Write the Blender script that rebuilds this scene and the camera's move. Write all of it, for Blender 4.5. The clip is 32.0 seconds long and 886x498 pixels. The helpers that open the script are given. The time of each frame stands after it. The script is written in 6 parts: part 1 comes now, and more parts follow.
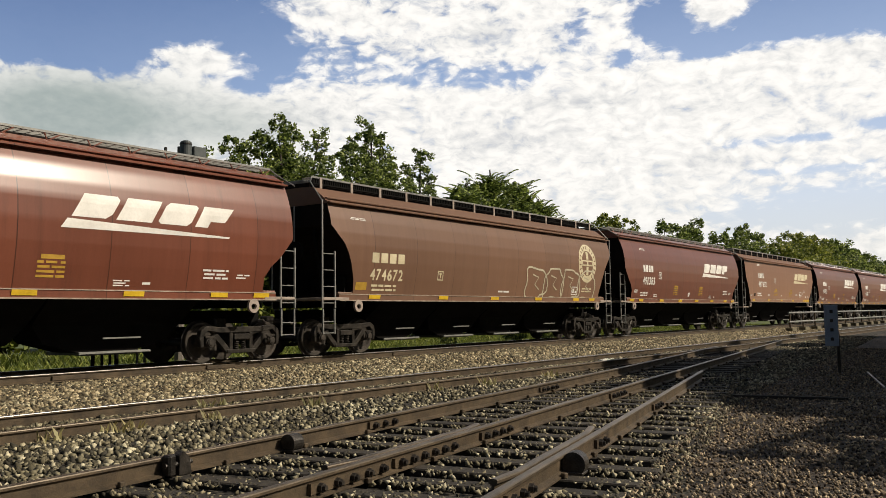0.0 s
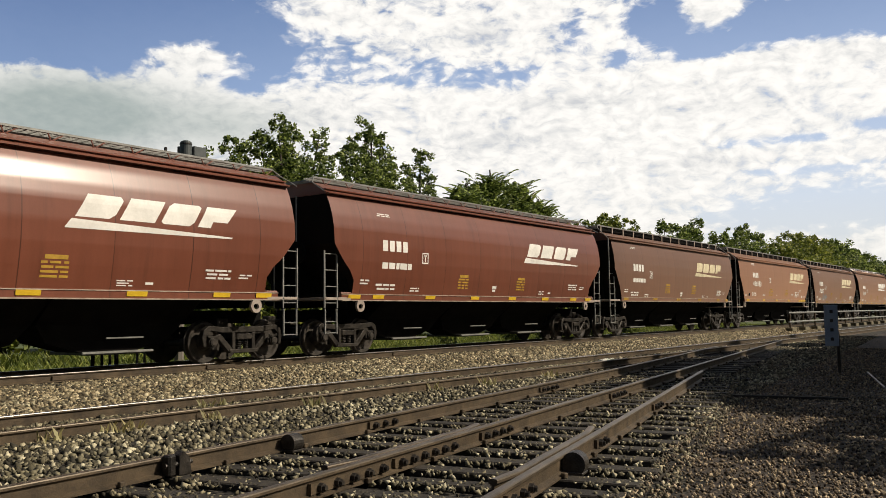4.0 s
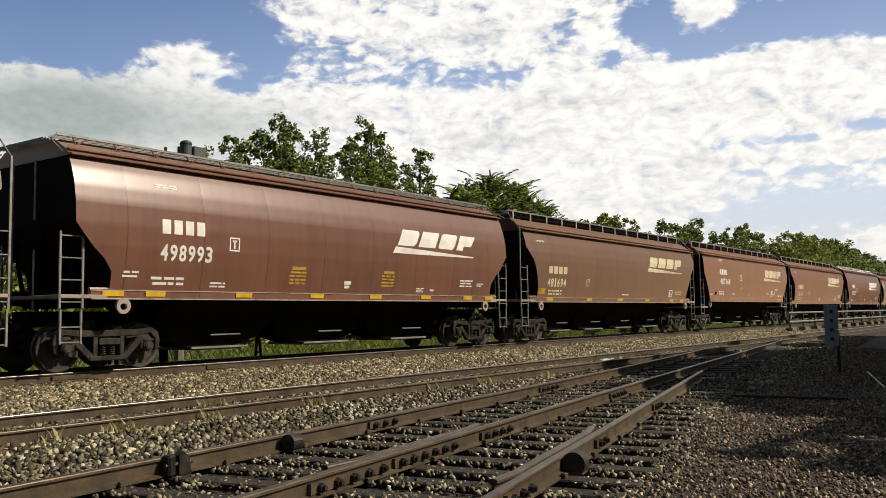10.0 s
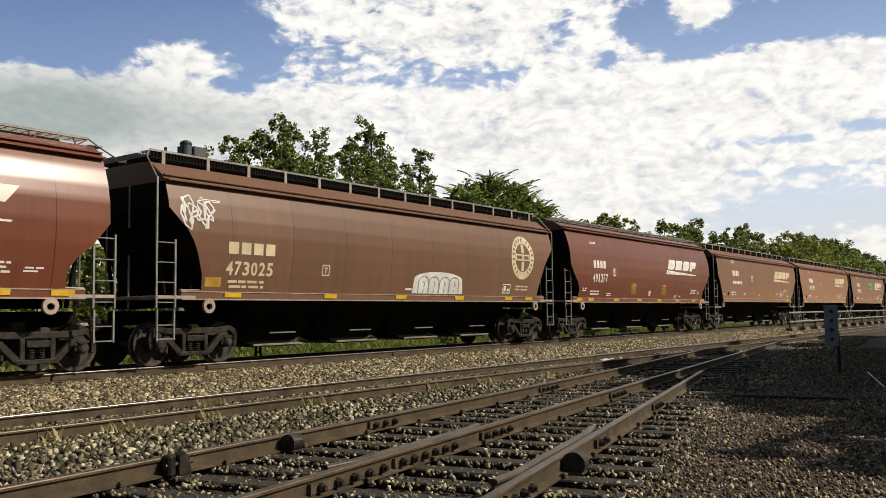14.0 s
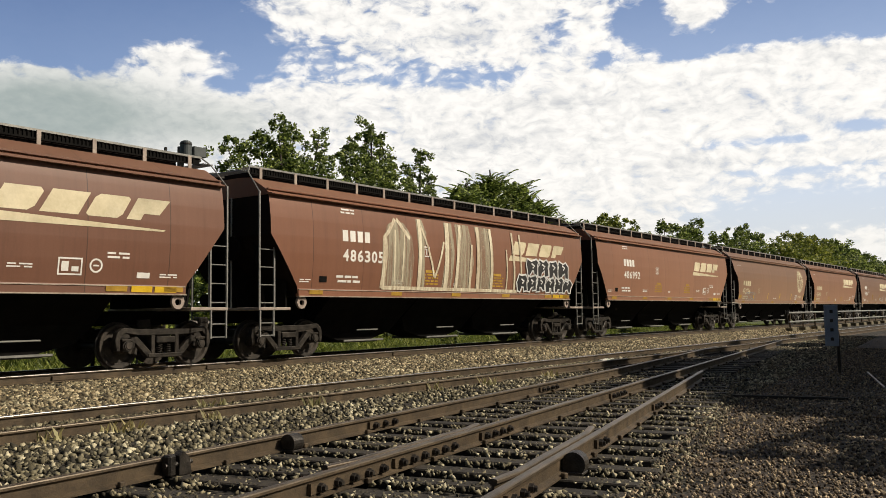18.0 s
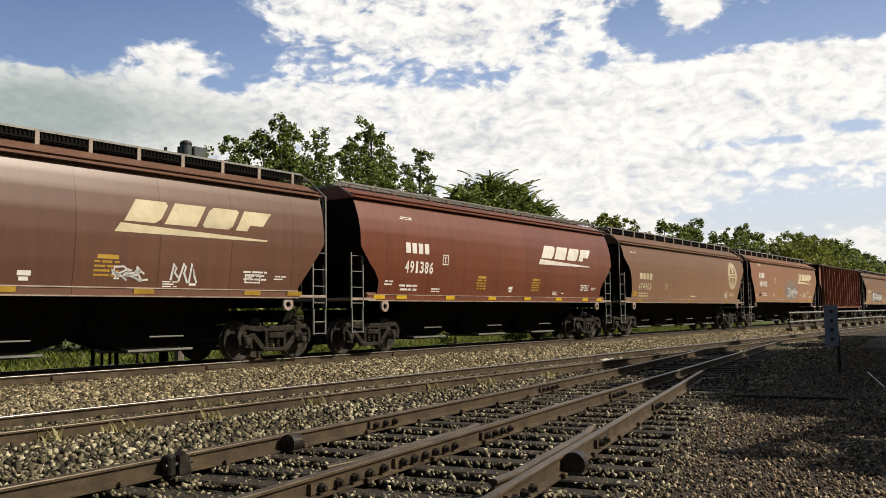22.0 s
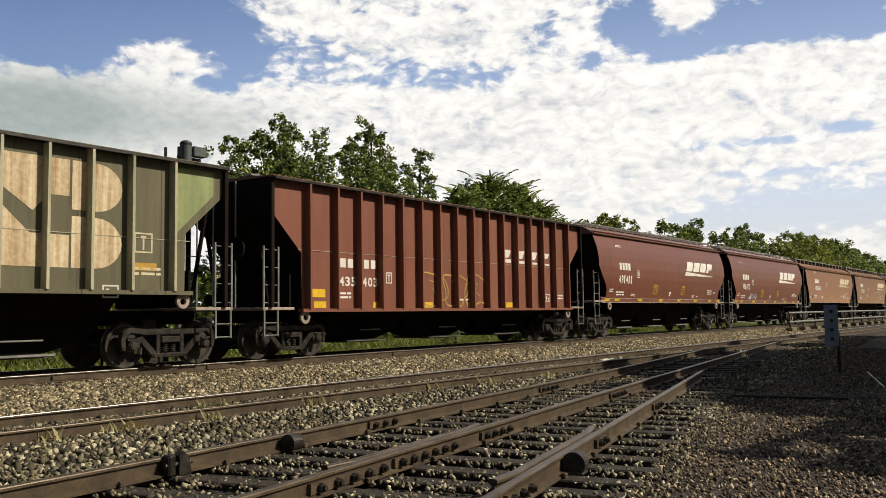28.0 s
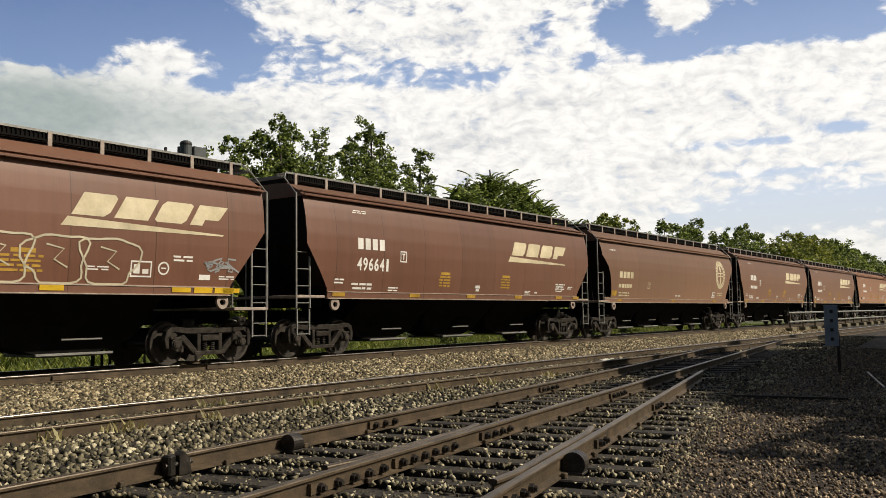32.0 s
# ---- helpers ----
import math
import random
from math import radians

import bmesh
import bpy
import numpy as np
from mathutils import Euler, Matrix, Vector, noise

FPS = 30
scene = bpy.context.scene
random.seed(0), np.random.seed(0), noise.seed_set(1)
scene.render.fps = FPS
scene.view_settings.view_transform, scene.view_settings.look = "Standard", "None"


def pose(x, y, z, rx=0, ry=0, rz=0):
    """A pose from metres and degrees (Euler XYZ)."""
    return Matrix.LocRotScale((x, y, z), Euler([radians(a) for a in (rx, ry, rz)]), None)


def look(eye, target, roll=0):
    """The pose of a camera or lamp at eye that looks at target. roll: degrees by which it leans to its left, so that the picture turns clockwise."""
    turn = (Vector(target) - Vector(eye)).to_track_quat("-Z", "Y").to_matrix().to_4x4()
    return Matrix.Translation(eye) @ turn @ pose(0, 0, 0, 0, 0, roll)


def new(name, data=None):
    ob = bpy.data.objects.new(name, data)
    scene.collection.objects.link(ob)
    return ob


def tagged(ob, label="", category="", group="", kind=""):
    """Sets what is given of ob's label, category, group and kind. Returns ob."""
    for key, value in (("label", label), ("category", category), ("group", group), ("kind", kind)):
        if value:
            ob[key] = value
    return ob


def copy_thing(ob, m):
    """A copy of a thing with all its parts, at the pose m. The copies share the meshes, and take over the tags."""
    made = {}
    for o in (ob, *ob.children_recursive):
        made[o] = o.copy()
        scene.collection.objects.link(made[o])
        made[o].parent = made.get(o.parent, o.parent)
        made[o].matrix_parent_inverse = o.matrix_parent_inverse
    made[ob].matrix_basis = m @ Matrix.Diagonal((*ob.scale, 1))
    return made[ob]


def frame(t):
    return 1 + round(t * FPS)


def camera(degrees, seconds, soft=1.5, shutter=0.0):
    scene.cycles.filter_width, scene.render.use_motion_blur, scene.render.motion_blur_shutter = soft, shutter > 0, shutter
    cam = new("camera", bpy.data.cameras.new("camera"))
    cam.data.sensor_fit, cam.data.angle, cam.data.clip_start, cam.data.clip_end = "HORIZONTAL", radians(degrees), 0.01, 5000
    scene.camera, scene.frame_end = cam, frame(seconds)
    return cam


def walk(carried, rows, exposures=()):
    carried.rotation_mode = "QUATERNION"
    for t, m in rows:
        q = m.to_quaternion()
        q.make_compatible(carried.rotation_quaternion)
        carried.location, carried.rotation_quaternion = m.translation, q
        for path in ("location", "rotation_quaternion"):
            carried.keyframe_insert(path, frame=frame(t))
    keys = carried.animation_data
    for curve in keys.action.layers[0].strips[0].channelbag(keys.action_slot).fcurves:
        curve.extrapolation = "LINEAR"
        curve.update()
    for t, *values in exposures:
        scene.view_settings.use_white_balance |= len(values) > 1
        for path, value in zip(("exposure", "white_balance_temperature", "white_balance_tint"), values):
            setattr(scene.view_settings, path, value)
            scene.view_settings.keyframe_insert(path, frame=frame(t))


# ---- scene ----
# Plan: x runs along the railway (away from the eye to the right), y across it, z up.
# z = 0 is the top of the rails of the far track, on which the train runs towards -x.
TRAIN_Y, YARD_Z, TRACK2_Y = 16.315, -0.18, 10.036
EYE = (0.0, 0.0, 0.986)
AIM = (0.8094, 0.5823, 0.986 + 0.0756)

cam = camera(54.03, 32.0, soft=0.4, shutter=0.0)
POSE = look(EYE, AIM, -0.84)
walk(cam, [(0.0, POSE), (32.0, POSE)], exposures=[(0.0, 0.0, 7050, 10), (32.0, 0.0, 7050, 10)])

# ---- world, sun ----
SUN_TO = Vector((0.50, -0.86, 0.80)).normalized()
world = bpy.data.worlds.new("sky")
scene.world = world
world.use_nodes = True
wn, wl = world.node_tree.nodes, world.node_tree.links
sky = wn.new("ShaderNodeTexSky")
sky.sky_type, sky.sun_disc = "NISHITA", False
sky.sun_elevation = math.asin(SUN_TO.z)
sky.sun_rotation = math.atan2(SUN_TO.x, SUN_TO.y)
sky.dust_density = 2.0
wn["Background"].inputs["Strength"].default_value = 0.05
wl.new(sky.outputs["Color"], wn["Background"].inputs["Color"])
sun = new("sun", bpy.data.lights.new("sun", "SUN"))
sun.data.energy, sun.data.angle, sun.data.color = 4.9, radians(0.6), (1.0, 0.93, 0.82)
sun.matrix_world = look((0, 0, 50), Vector((0, 0, 50)) - SUN_TO)

# ---- materials ----
def graph(name):
    m = bpy.data.materials.new(name)
    m.use_nodes = True
    return m, m.node_tree.nodes, m.node_tree.links, m.node_tree.nodes["Principled BSDF"]


def noise_tex(n, l, coord, scale, detail=4.0, rough=0.6, stretch=(1, 1, 1), warp=0.0):
    mp = n.new("ShaderNodeMapping")
    mp.inputs["Scale"].default_value = stretch
    l.new(coord, mp.inputs["Vector"])
    t = n.new("ShaderNodeTexNoise")
    t.inputs["Scale"].default_value, t.inputs["Detail"].default_value, t.inputs["Roughness"].default_value = scale, detail, rough
    t.inputs["Distortion"].default_value = warp
    l.new(mp.outputs["Vector"], t.inputs["Vector"])
    return t.outputs["Fac"]


def ramp(n, l, fac, stops):
    r = n.new("ShaderNodeValToRGB")
    e = r.color_ramp.elements
    e[0].position, e[0].color = stops[0][0], (*stops[0][1], 1)
    e[1].position, e[1].color = stops[-1][0], (*stops[-1][1], 1)
    for p, c in stops[1:-1]:
        k = e.new(p)
        k.color = (*c, 1)
    l.new(fac, r.inputs["Fac"])
    return r.outputs["Color"]


def blend(n, l, kind, fac, a, b):
    m = n.new("ShaderNodeMix")
    m.data_type, m.blend_type = "RGBA", kind
    for v, s in ((fac, m.inputs[0]), (a, m.inputs[6]), (b, m.inputs[7])):
        if isinstance(v, (int, float)):
            s.default_value = v
        elif isinstance(v, tuple):
            s.default_value = (*v, 1)
        else:
            l.new(v, s)
    return m.outputs[2]


def number(n, l, op, a, b=0.0, clamp=False):
    m = n.new("ShaderNodeMath")
    m.operation, m.use_clamp = op, clamp
    for v, s in ((a, m.inputs[0]), (b, m.inputs[1])):
        if isinstance(v, (int, float)):
            s.default_value = v
        else:
            l.new(v, s)
    return m.outputs[0]


def surface(name, low, high, scale=8.0, rough=0.7, metal=0.0, bump=0.0, bump_scale=40.0, vary=0.0, grime=0.0, stretch=(1, 1, 1), spec=0.5):
    """Two-scale mottled surface; vary shifts the brightness from object to object; grime adds dark stains."""
    m, n, l, b = graph(name)
    tc = n.new("ShaderNodeTexCoord")
    oi = n.new("ShaderNodeObjectInfo")
    vm = n.new("ShaderNodeVectorMath")
    vm.operation = "ADD"
    l.new(tc.outputs["Object"], vm.inputs[0])
    cx = n.new("ShaderNodeCombineXYZ")
    l.new(number(n, l, "MULTIPLY", oi.outputs["Random"], 37.0), cx.inputs[0])
    l.new(number(n, l, "MULTIPLY", oi.outputs["Random"], 11.0), cx.inputs[1])
    l.new(cx.outputs[0], vm.inputs[1])
    co = vm.outputs[0]
    big = noise_tex(n, l, co, scale, stretch=stretch)
    fine = noise_tex(n, l, co, scale * 9, 5.0, 0.7)
    mix = number(n, l, "ADD", number(n, l, "MULTIPLY", big, 0.65), number(n, l, "MULTIPLY", fine, 0.35))
    col = ramp(n, l, mix, ((0.36, low), (0.64, high)))
    if grime:
        st = ramp(n, l, noise_tex(n, l, co, scale * 0.4, 6.0, 0.65, stretch), ((0.45, (1, 1, 1)), (0.72, (1 - grime,) * 3)))
        col = blend(n, l, "MULTIPLY", 1.0, col, st)
    if vary:
        v = number(n, l, "ADD", number(n, l, "MULTIPLY", oi.outputs["Random"], 2 * vary), 1 - vary)
        hs = n.new("ShaderNodeHueSaturation")
        l.new(v, hs.inputs["Value"])
        l.new(col, hs.inputs["Color"])
        col = hs.outputs["Color"]
    l.new(col, b.inputs["Base Color"])
    l.new(number(n, l, "ADD", number(n, l, "MULTIPLY", fine, 0.2), rough - 0.1, True), b.inputs["Roughness"])
    b.inputs["Metallic"].default_value = metal
    b.inputs["Specular IOR Level"].default_value = spec
    if bump:
        bp = n.new("ShaderNodeBump")
        bp.inputs["Strength"].default_value, bp.inputs["Distance"].default_value = bump, 0.02
        l.new(noise_tex(n, l, co, bump_scale, 4.0), bp.inputs["Height"])
        l.new(bp.outputs["Normal"], b.inputs["Normal"])
    return m


def car_paint(name, base, faded, rough, coat=0.0, streak=0.18, spec=0.34, dents=0.25, sheen=0.65, coat_rough=0.31):
    """Weathered car paint: vertical run-off streaks, dust towards the sill, weld seams, soft dents."""
    m, n, l, b = graph(name)
    tc = n.new("ShaderNodeTexCoord")
    oi = n.new("ShaderNodeObjectInfo")
    cx = n.new("ShaderNodeCombineXYZ")
    l.new(number(n, l, "MULTIPLY", oi.outputs["Random"], 91.0), cx.inputs[0])
    vm = n.new("ShaderNodeVectorMath")
    vm.operation = "ADD"
    l.new(tc.outputs["Object"], vm.inputs[0])
    l.new(cx.outputs[0], vm.inputs[1])
    co = vm.outputs[0]
    runs = noise_tex(n, l, co, 1.0, 6.0, 0.7, (5.0, 1.0, 0.35))
    cloud = noise_tex(n, l, co, 0.45, 4.0, 0.6)
    grain = noise_tex(n, l, co, 30.0, 3.0, 0.7)
    k = number(n, l, "ADD", number(n, l, "MULTIPLY", runs, 0.6), number(n, l, "MULTIPLY", cloud, 0.4))
    col = ramp(n, l, k, ((0.3, base), (0.7, faded)))
    dark = ramp(n, l, noise_tex(n, l, co, 1.6, 7.0, 0.7, (3.0, 1.0, 0.25)), ((0.52, (1, 1, 1)), (0.75, (1 - streak,) * 3)))
    col = blend(n, l, "MULTIPLY", 1.0, col, dark)
    col = blend(n, l, "MULTIPLY", 0.35, col, ramp(n, l, grain, ((0.3, (0.8, 0.8, 0.8)), (0.7, (1.1, 1.1, 1.1)))))
    # upright weld seams between the side sheets
    sx = n.new("ShaderNodeSeparateXYZ")
    l.new(tc.outputs["Object"], sx.inputs[0])
    fr = number(n, l, "ABSOLUTE", number(n, l, "SUBTRACT", number(n, l, "FRACT", number(n, l, "DIVIDE", sx.outputs[0], 1.83)), 0.5))
    seam = number(n, l, "LESS_THAN", fr, 0.0055)
    col = blend(n, l, "MULTIPLY", number(n, l, "MULTIPLY", seam, number(n, l, "MULTIPLY", runs, 1.5), True), col, (0.22, 0.20, 0.19))
    wn_ = n.new("ShaderNodeTexWhiteNoise")
    wn_.noise_dimensions = "1D"
    l.new(number(n, l, "ADD", number(n, l, "FLOOR", number(n, l, "ADD", number(n, l, "DIVIDE", sx.outputs[0], 1.83), 0.5)), number(n, l, "MULTIPLY", oi.outputs["Random"], 50.0)), wn_.inputs["W"])
    col = blend(n, l, "MULTIPLY", 1.0, col, ramp(n, l, wn_.outputs["Value"], ((0.0, (0.91, 0.91, 0.92)), (1.0, (1.06, 1.05, 1.04)))))
    hs = n.new("ShaderNodeHueSaturation")
    l.new(number(n, l, "ADD", number(n, l, "MULTIPLY", oi.outputs["Random"], 0.16), 0.92), hs.inputs["Value"])
    l.new(col, hs.inputs["Color"])
    l.new(hs.outputs["Color"], b.inputs["Base Color"])
    l.new(number(n, l, "ADD", number(n, l, "MULTIPLY", cloud, 0.18), rough - 0.09, True), b.inputs["Roughness"])
    b.inputs["Specular IOR Level"].default_value = spec
    b.inputs["Sheen Weight"].default_value, b.inputs["Sheen Roughness"].default_value = sheen, 0.4  # warm sheen put in so sides seen at a slant brighten
    b.inputs["Sheen Tint"].default_value = (1.0, 0.64, 0.42, 1)
    b.inputs["Coat Weight"].default_value, b.inputs["Coat Roughness"].default_value = coat, coat_rough
    bp = n.new("ShaderNodeBump")
    bp.inputs["Strength"].default_value, bp.inputs["Distance"].default_value = dents, 0.03
    dip = number(n, l, "MULTIPLY", number(n, l, "EXPONENT", number(n, l, "MULTIPLY", fr, -14.0)), -0.35)
    l.new(number(n, l, "ADD", noise_tex(n, l, co, 0.9, 2.0, 0.4, (1.0, 1.0, 0.6)), dip), bp.inputs["Height"])
    l.new(bp.outputs["Normal"], b.inputs["Normal"])
    return m


M_RED = car_paint("oxide_red_paint", (0.132, 0.037, 0.018), (0.180, 0.054, 0.029), 0.52, 1.0, 0.3, 0.2, 0.6, 0.12, 0.28)
M_BROWN = car_paint("brown_paint", (0.160, 0.060, 0.030), (0.215, 0.087, 0.046), 0.58, 0.35, coat_rough=0.42, sheen=1.0)
M_UMBER = car_paint("umber_paint", (0.128, 0.050, 0.025), (0.174, 0.074, 0.040), 0.60, 0.15, coat_rough=0.42, sheen=0.7)
# Near black: the shade of car ends and hatch sides is put into this colour.
M_END = surface("shade_black_paint", (0.006, 0.004, 0.0035), (0.014, 0.009, 0.007), 1.5, 0.8, spec=0.12)
M_PEEL = surface("peeling_cream_paint", (0.30, 0.19, 0.085), (0.66, 0.56, 0.37), 1.2, 0.65, stretch=(6, 1, 0.3))
M_OLIVE = surface("pale_olive_post", (0.22, 0.22, 0.14), (0.45, 0.43, 0.30), 1.5, 0.7, stretch=(4, 1, 0.3))
M_TAN = car_paint("faded_brown_paint", (0.107, 0.050, 0.027), (0.151, 0.074, 0.042), 0.58, 0.35, coat_rough=0.42, sheen=0.85)
M_DULL = car_paint("dull_brown_paint", (0.115, 0.045, 0.024), (0.158, 0.067, 0.038), 0.58, 0.35, coat_rough=0.42, sheen=0.85)
M_DARK = car_paint("dark_brown_paint", (0.104, 0.043, 0.026), (0.146, 0.066, 0.041), 0.50, 0.4, coat_rough=0.36)
M_RIB = car_paint("rib_car_red_paint", (0.172, 0.058, 0.036), (0.225, 0.083, 0.053), 0.55, 0.0)
M_GREEN = car_paint("weathered_green_paint", (0.080, 0.078, 0.042), (0.160, 0.148, 0.088), 0.65, 0.0, 0.5)
# Near black; beneath the cars their shade is put into this colour.
M_BLACK = surface("black_and_underframe_shade", (0.004, 0.004, 0.004), (0.010, 0.009, 0.008), 3.0, 0.85, spec=0.08)
M_STEEL = surface("dusty_cast_steel", (0.010, 0.0085, 0.007), (0.066, 0.056, 0.046), 7.0, 0.42, 0.4, 0.3, 50, grime=0.5)
M_WHEEL = surface("wheel_steel", (0.012, 0.010, 0.008), (0.070, 0.056, 0.043), 5.0, 0.55, 0.25, grime=0.7)
M_PALEGREEN = surface("faded_green_end_panel", (0.15, 0.19, 0.07), (0.27, 0.31, 0.13), 1.5, 0.6, stretch=(3, 1, 0.4))
M_MAROON = car_paint("dark_maroon_paint", (0.120, 0.046, 0.027), (0.185, 0.080, 0.052), 0.45, 1.0, 0.3, dents=0.6, coat_rough=0.31)
M_GRATE = surface("dark_grating", (0.03, 0.028, 0.026), (0.07, 0.065, 0.06), 4.0, 0.6, 0.3)
# Pale weld seam colour; on the sills it paints in the sun's glint.
M_FLANGE = surface("pale_sill_glint_and_seam", (0.20, 0.15, 0.11), (0.5, 0.43, 0.35), 3.0, 0.45, 0.2)
M_POST = surface("weathered_walkway_post", (0.22, 0.17, 0.14), (0.38, 0.32, 0.27), 4.0, 0.6)
M_GALV = surface("galvanised_grating", (0.16, 0.16, 0.15), (0.3, 0.3, 0.28), 4.0, 0.5, 0.4)
M_WHITE = surface("white_lettering", (0.62, 0.6, 0.55), (0.8, 0.78, 0.73), 2.0, 0.55, grime=0.15)
M_CREAM = surface("yellowed_lettering", (0.5, 0.43, 0.27), (0.66, 0.58, 0.4), 2.0, 0.6, grime=0.3)
M_YELLOW = surface("yellow_reflector", (0.62, 0.38, 0.02), (0.75, 0.5, 0.04), 6.0, 0.45, grime=0.25)
M_AMBER = surface("worn_yellow_stencil", (0.35, 0.2, 0.02), (0.5, 0.3, 0.04), 6.0, 0.6, grime=0.3)
M_RAIL = surface("rusty_rail", (0.028, 0.019, 0.010), (0.100, 0.069, 0.038), 4.0, 0.65, 0.15, 0.3, 60)
M_SHINE = surface("worn_rail_head", (0.45, 0.42, 0.38), (0.65, 0.62, 0.58), 3.0, 0.24, 0.9)
M_DULLHEAD = surface("tarnished_rail_head", (0.070, 0.055, 0.039), (0.16, 0.128, 0.092), 3.0, 0.42, 0.6)
M_TIE = surface("creosoted_tie", (0.010, 0.008, 0.005), (0.046, 0.036, 0.025), 6.0, 0.85, 0.0, 0.5, 30, 0.25, 0.4, (0.4, 4, 4))


def stone_mat(name, stops):
    """Broken stones that differ from one to the next."""
    m, n, l, b = graph(name)
    g = n.new("ShaderNodeNewGeometry")
    tc = n.new("ShaderNodeTexCoord")
    col = ramp(n, l, g.outputs["Random Per Island"], stops)
    col = blend(n, l, "MULTIPLY", 0.8, col, ramp(n, l, noise_tex(n, l, tc.outputs["Object"], 60.0, 4.0), ((0.3, (0.6, 0.58, 0.55)), (0.7, (1.15, 1.12, 1.1)))))
    col = blend(n, l, "MULTIPLY", 1.0, col, ramp(n, l, noise_tex(n, l, tc.outputs["Object"], 0.6, 4.0), ((0.35, (0.72, 0.68, 0.6)), (0.65, (1.1, 1.1, 1.08)))))
    l.new(col, b.inputs["Base Color"])
    b.inputs["Roughness"].default_value = 0.85
    return m


M_STONE = stone_mat("limestone_ballast", ((0.0, (0.022, 0.019, 0.011)), (0.35, (0.085, 0.075, 0.045)), (0.75, (0.215, 0.192, 0.122)), (1.0, (0.58, 0.54, 0.39))))
M_PALE = stone_mat("pale_shoulder_ballast", ((0.0, (0.04, 0.032, 0.018)), (0.35, (0.15, 0.122, 0.072)), (0.75, (0.34, 0.285, 0.175)), (1.0, (0.68, 0.60, 0.41))))
M_CHIP = stone_mat("brown_gravel_chips", ((0.0, (0.02, 0.014, 0.010)), (0.4, (0.115, 0.084, 0.053)), (0.72, (0.28, 0.215, 0.14)), (1.0, (0.62, 0.51, 0.35))))
M_WOOD = surface("grey_weathered_pole", (0.10, 0.085, 0.07), (0.2, 0.175, 0.15), 5.0, 0.85, 0, 0.4, 20, 0, 0, (6, 6, 0.5))
M_TRANSFORMER = surface("grey_enamel", (0.045, 0.055, 0.055), (0.08, 0.09, 0.09), 3.0, 0.5)
M_SIGN = surface("grey_blue_sign", (0.22, 0.26, 0.32), (0.32, 0.36, 0.42), 3.0, 0.6)
M_BARK = surface("bark", (0.03, 0.024, 0.018), (0.09, 0.075, 0.06), 6.0, 0.9, 0, 0.7, 20, 0, 0, (1, 1, 0.3))
M_LITTER = surface("white_litter", (0.6, 0.58, 0.5), (0.8, 0.78, 0.7), 9.0, 0.7)


def leaf_mat(name, stops):
    m, n, l, b = graph(name)
    g = n.new("ShaderNodeNewGeometry")
    tc = n.new("ShaderNodeTexCoord")
    col = ramp(n, l, g.outputs["Random Per Island"], stops)
    col = blend(n, l, "MULTIPLY", 1.0, col, ramp(n, l, noise_tex(n, l, tc.outputs["Object"], 0.5, 3.0), ((0.3, (0.65, 0.7, 0.6)), (0.7, (1.2, 1.15, 1.0)))))
    l.new(col, b.inputs["Base Color"])
    b.inputs["Roughness"].default_value = 0.55
    t = n.new("ShaderNodeBsdfTranslucent")
    l.new(col, t.inputs["Color"])
    mx = n.new("ShaderNodeMixShader")
    mx.inputs[0].default_value = 0.38
    l.new(b.outputs[0], mx.inputs[1])
    l.new(t.outputs[0], mx.inputs[2])
    l.new(mx.outputs[0], n["Material Output"].inputs["Surface"])
    return m


M_LEAF = leaf_mat("leaves", ((0.0, (0.03, 0.05, 0.012)), (0.45, (0.10, 0.148, 0.036)), (1.0, (0.42, 0.50, 0.15))))
M_LEAF2 = leaf_mat("yellow_green_leaves", ((0.0, (0.05, 0.075, 0.015)), (0.55, (0.19, 0.23, 0.045)), (1.0, (0.42, 0.43, 0.10))))
M_GRASS = leaf_mat("grass_blades", ((0.0, (0.04, 0.062, 0.010)), (0.6, (0.16, 0.205, 0.036)), (1.0, (0.36, 0.38, 0.10))))
M_STRAW = leaf_mat("dry_grass", ((0.0, (0.2, 0.17, 0.08)), (0.6, (0.34, 0.3, 0.15)), (1.0, (0.5, 0.46, 0.28))))
# ---- mesh helpers ----
def mesh_from(name, verts, faces, smooth=False):
    me = bpy.data.meshes.new(name)
    me.from_pydata([tuple(v) for v in verts], [], faces)
    if smooth:
        me.polygons.foreach_set("use_smooth", [True] * len(me.polygons))
    me.update()
    return me


def part(name, bm, material, parent, label=""):
    """Links a bmesh (or a mesh) as one mesh object under a thing or a part."""
    if isinstance(bm, bpy.types.Mesh):
        me = bm
    else:
        me = bpy.data.meshes.new(name)
        bm.to_mesh(me)
        bm.free()
    if material and not me.materials:
        me.materials.append(material)
    ob = new(name, me)
    ob.parent = parent
    return tagged(ob, label)


def box(bm, x0, x1, y0, y1, z0, z1, bevel=0.0):
    r = bmesh.ops.create_cube(bm, size=1.0)
    for v in r["verts"]:
        v.co = Vector(((x0 + x1) / 2 + v.co.x * (x1 - x0), (y0 + y1) / 2 + v.co.y * (y1 - y0), (z0 + z1) / 2 + v.co.z * (z1 - z0)))
    if bevel:
        es = list({e for v in r["verts"] for e in v.link_edges})
        bmesh.ops.bevel(bm, geom=es, offset=bevel, segments=1, affect="EDGES")
    return bm


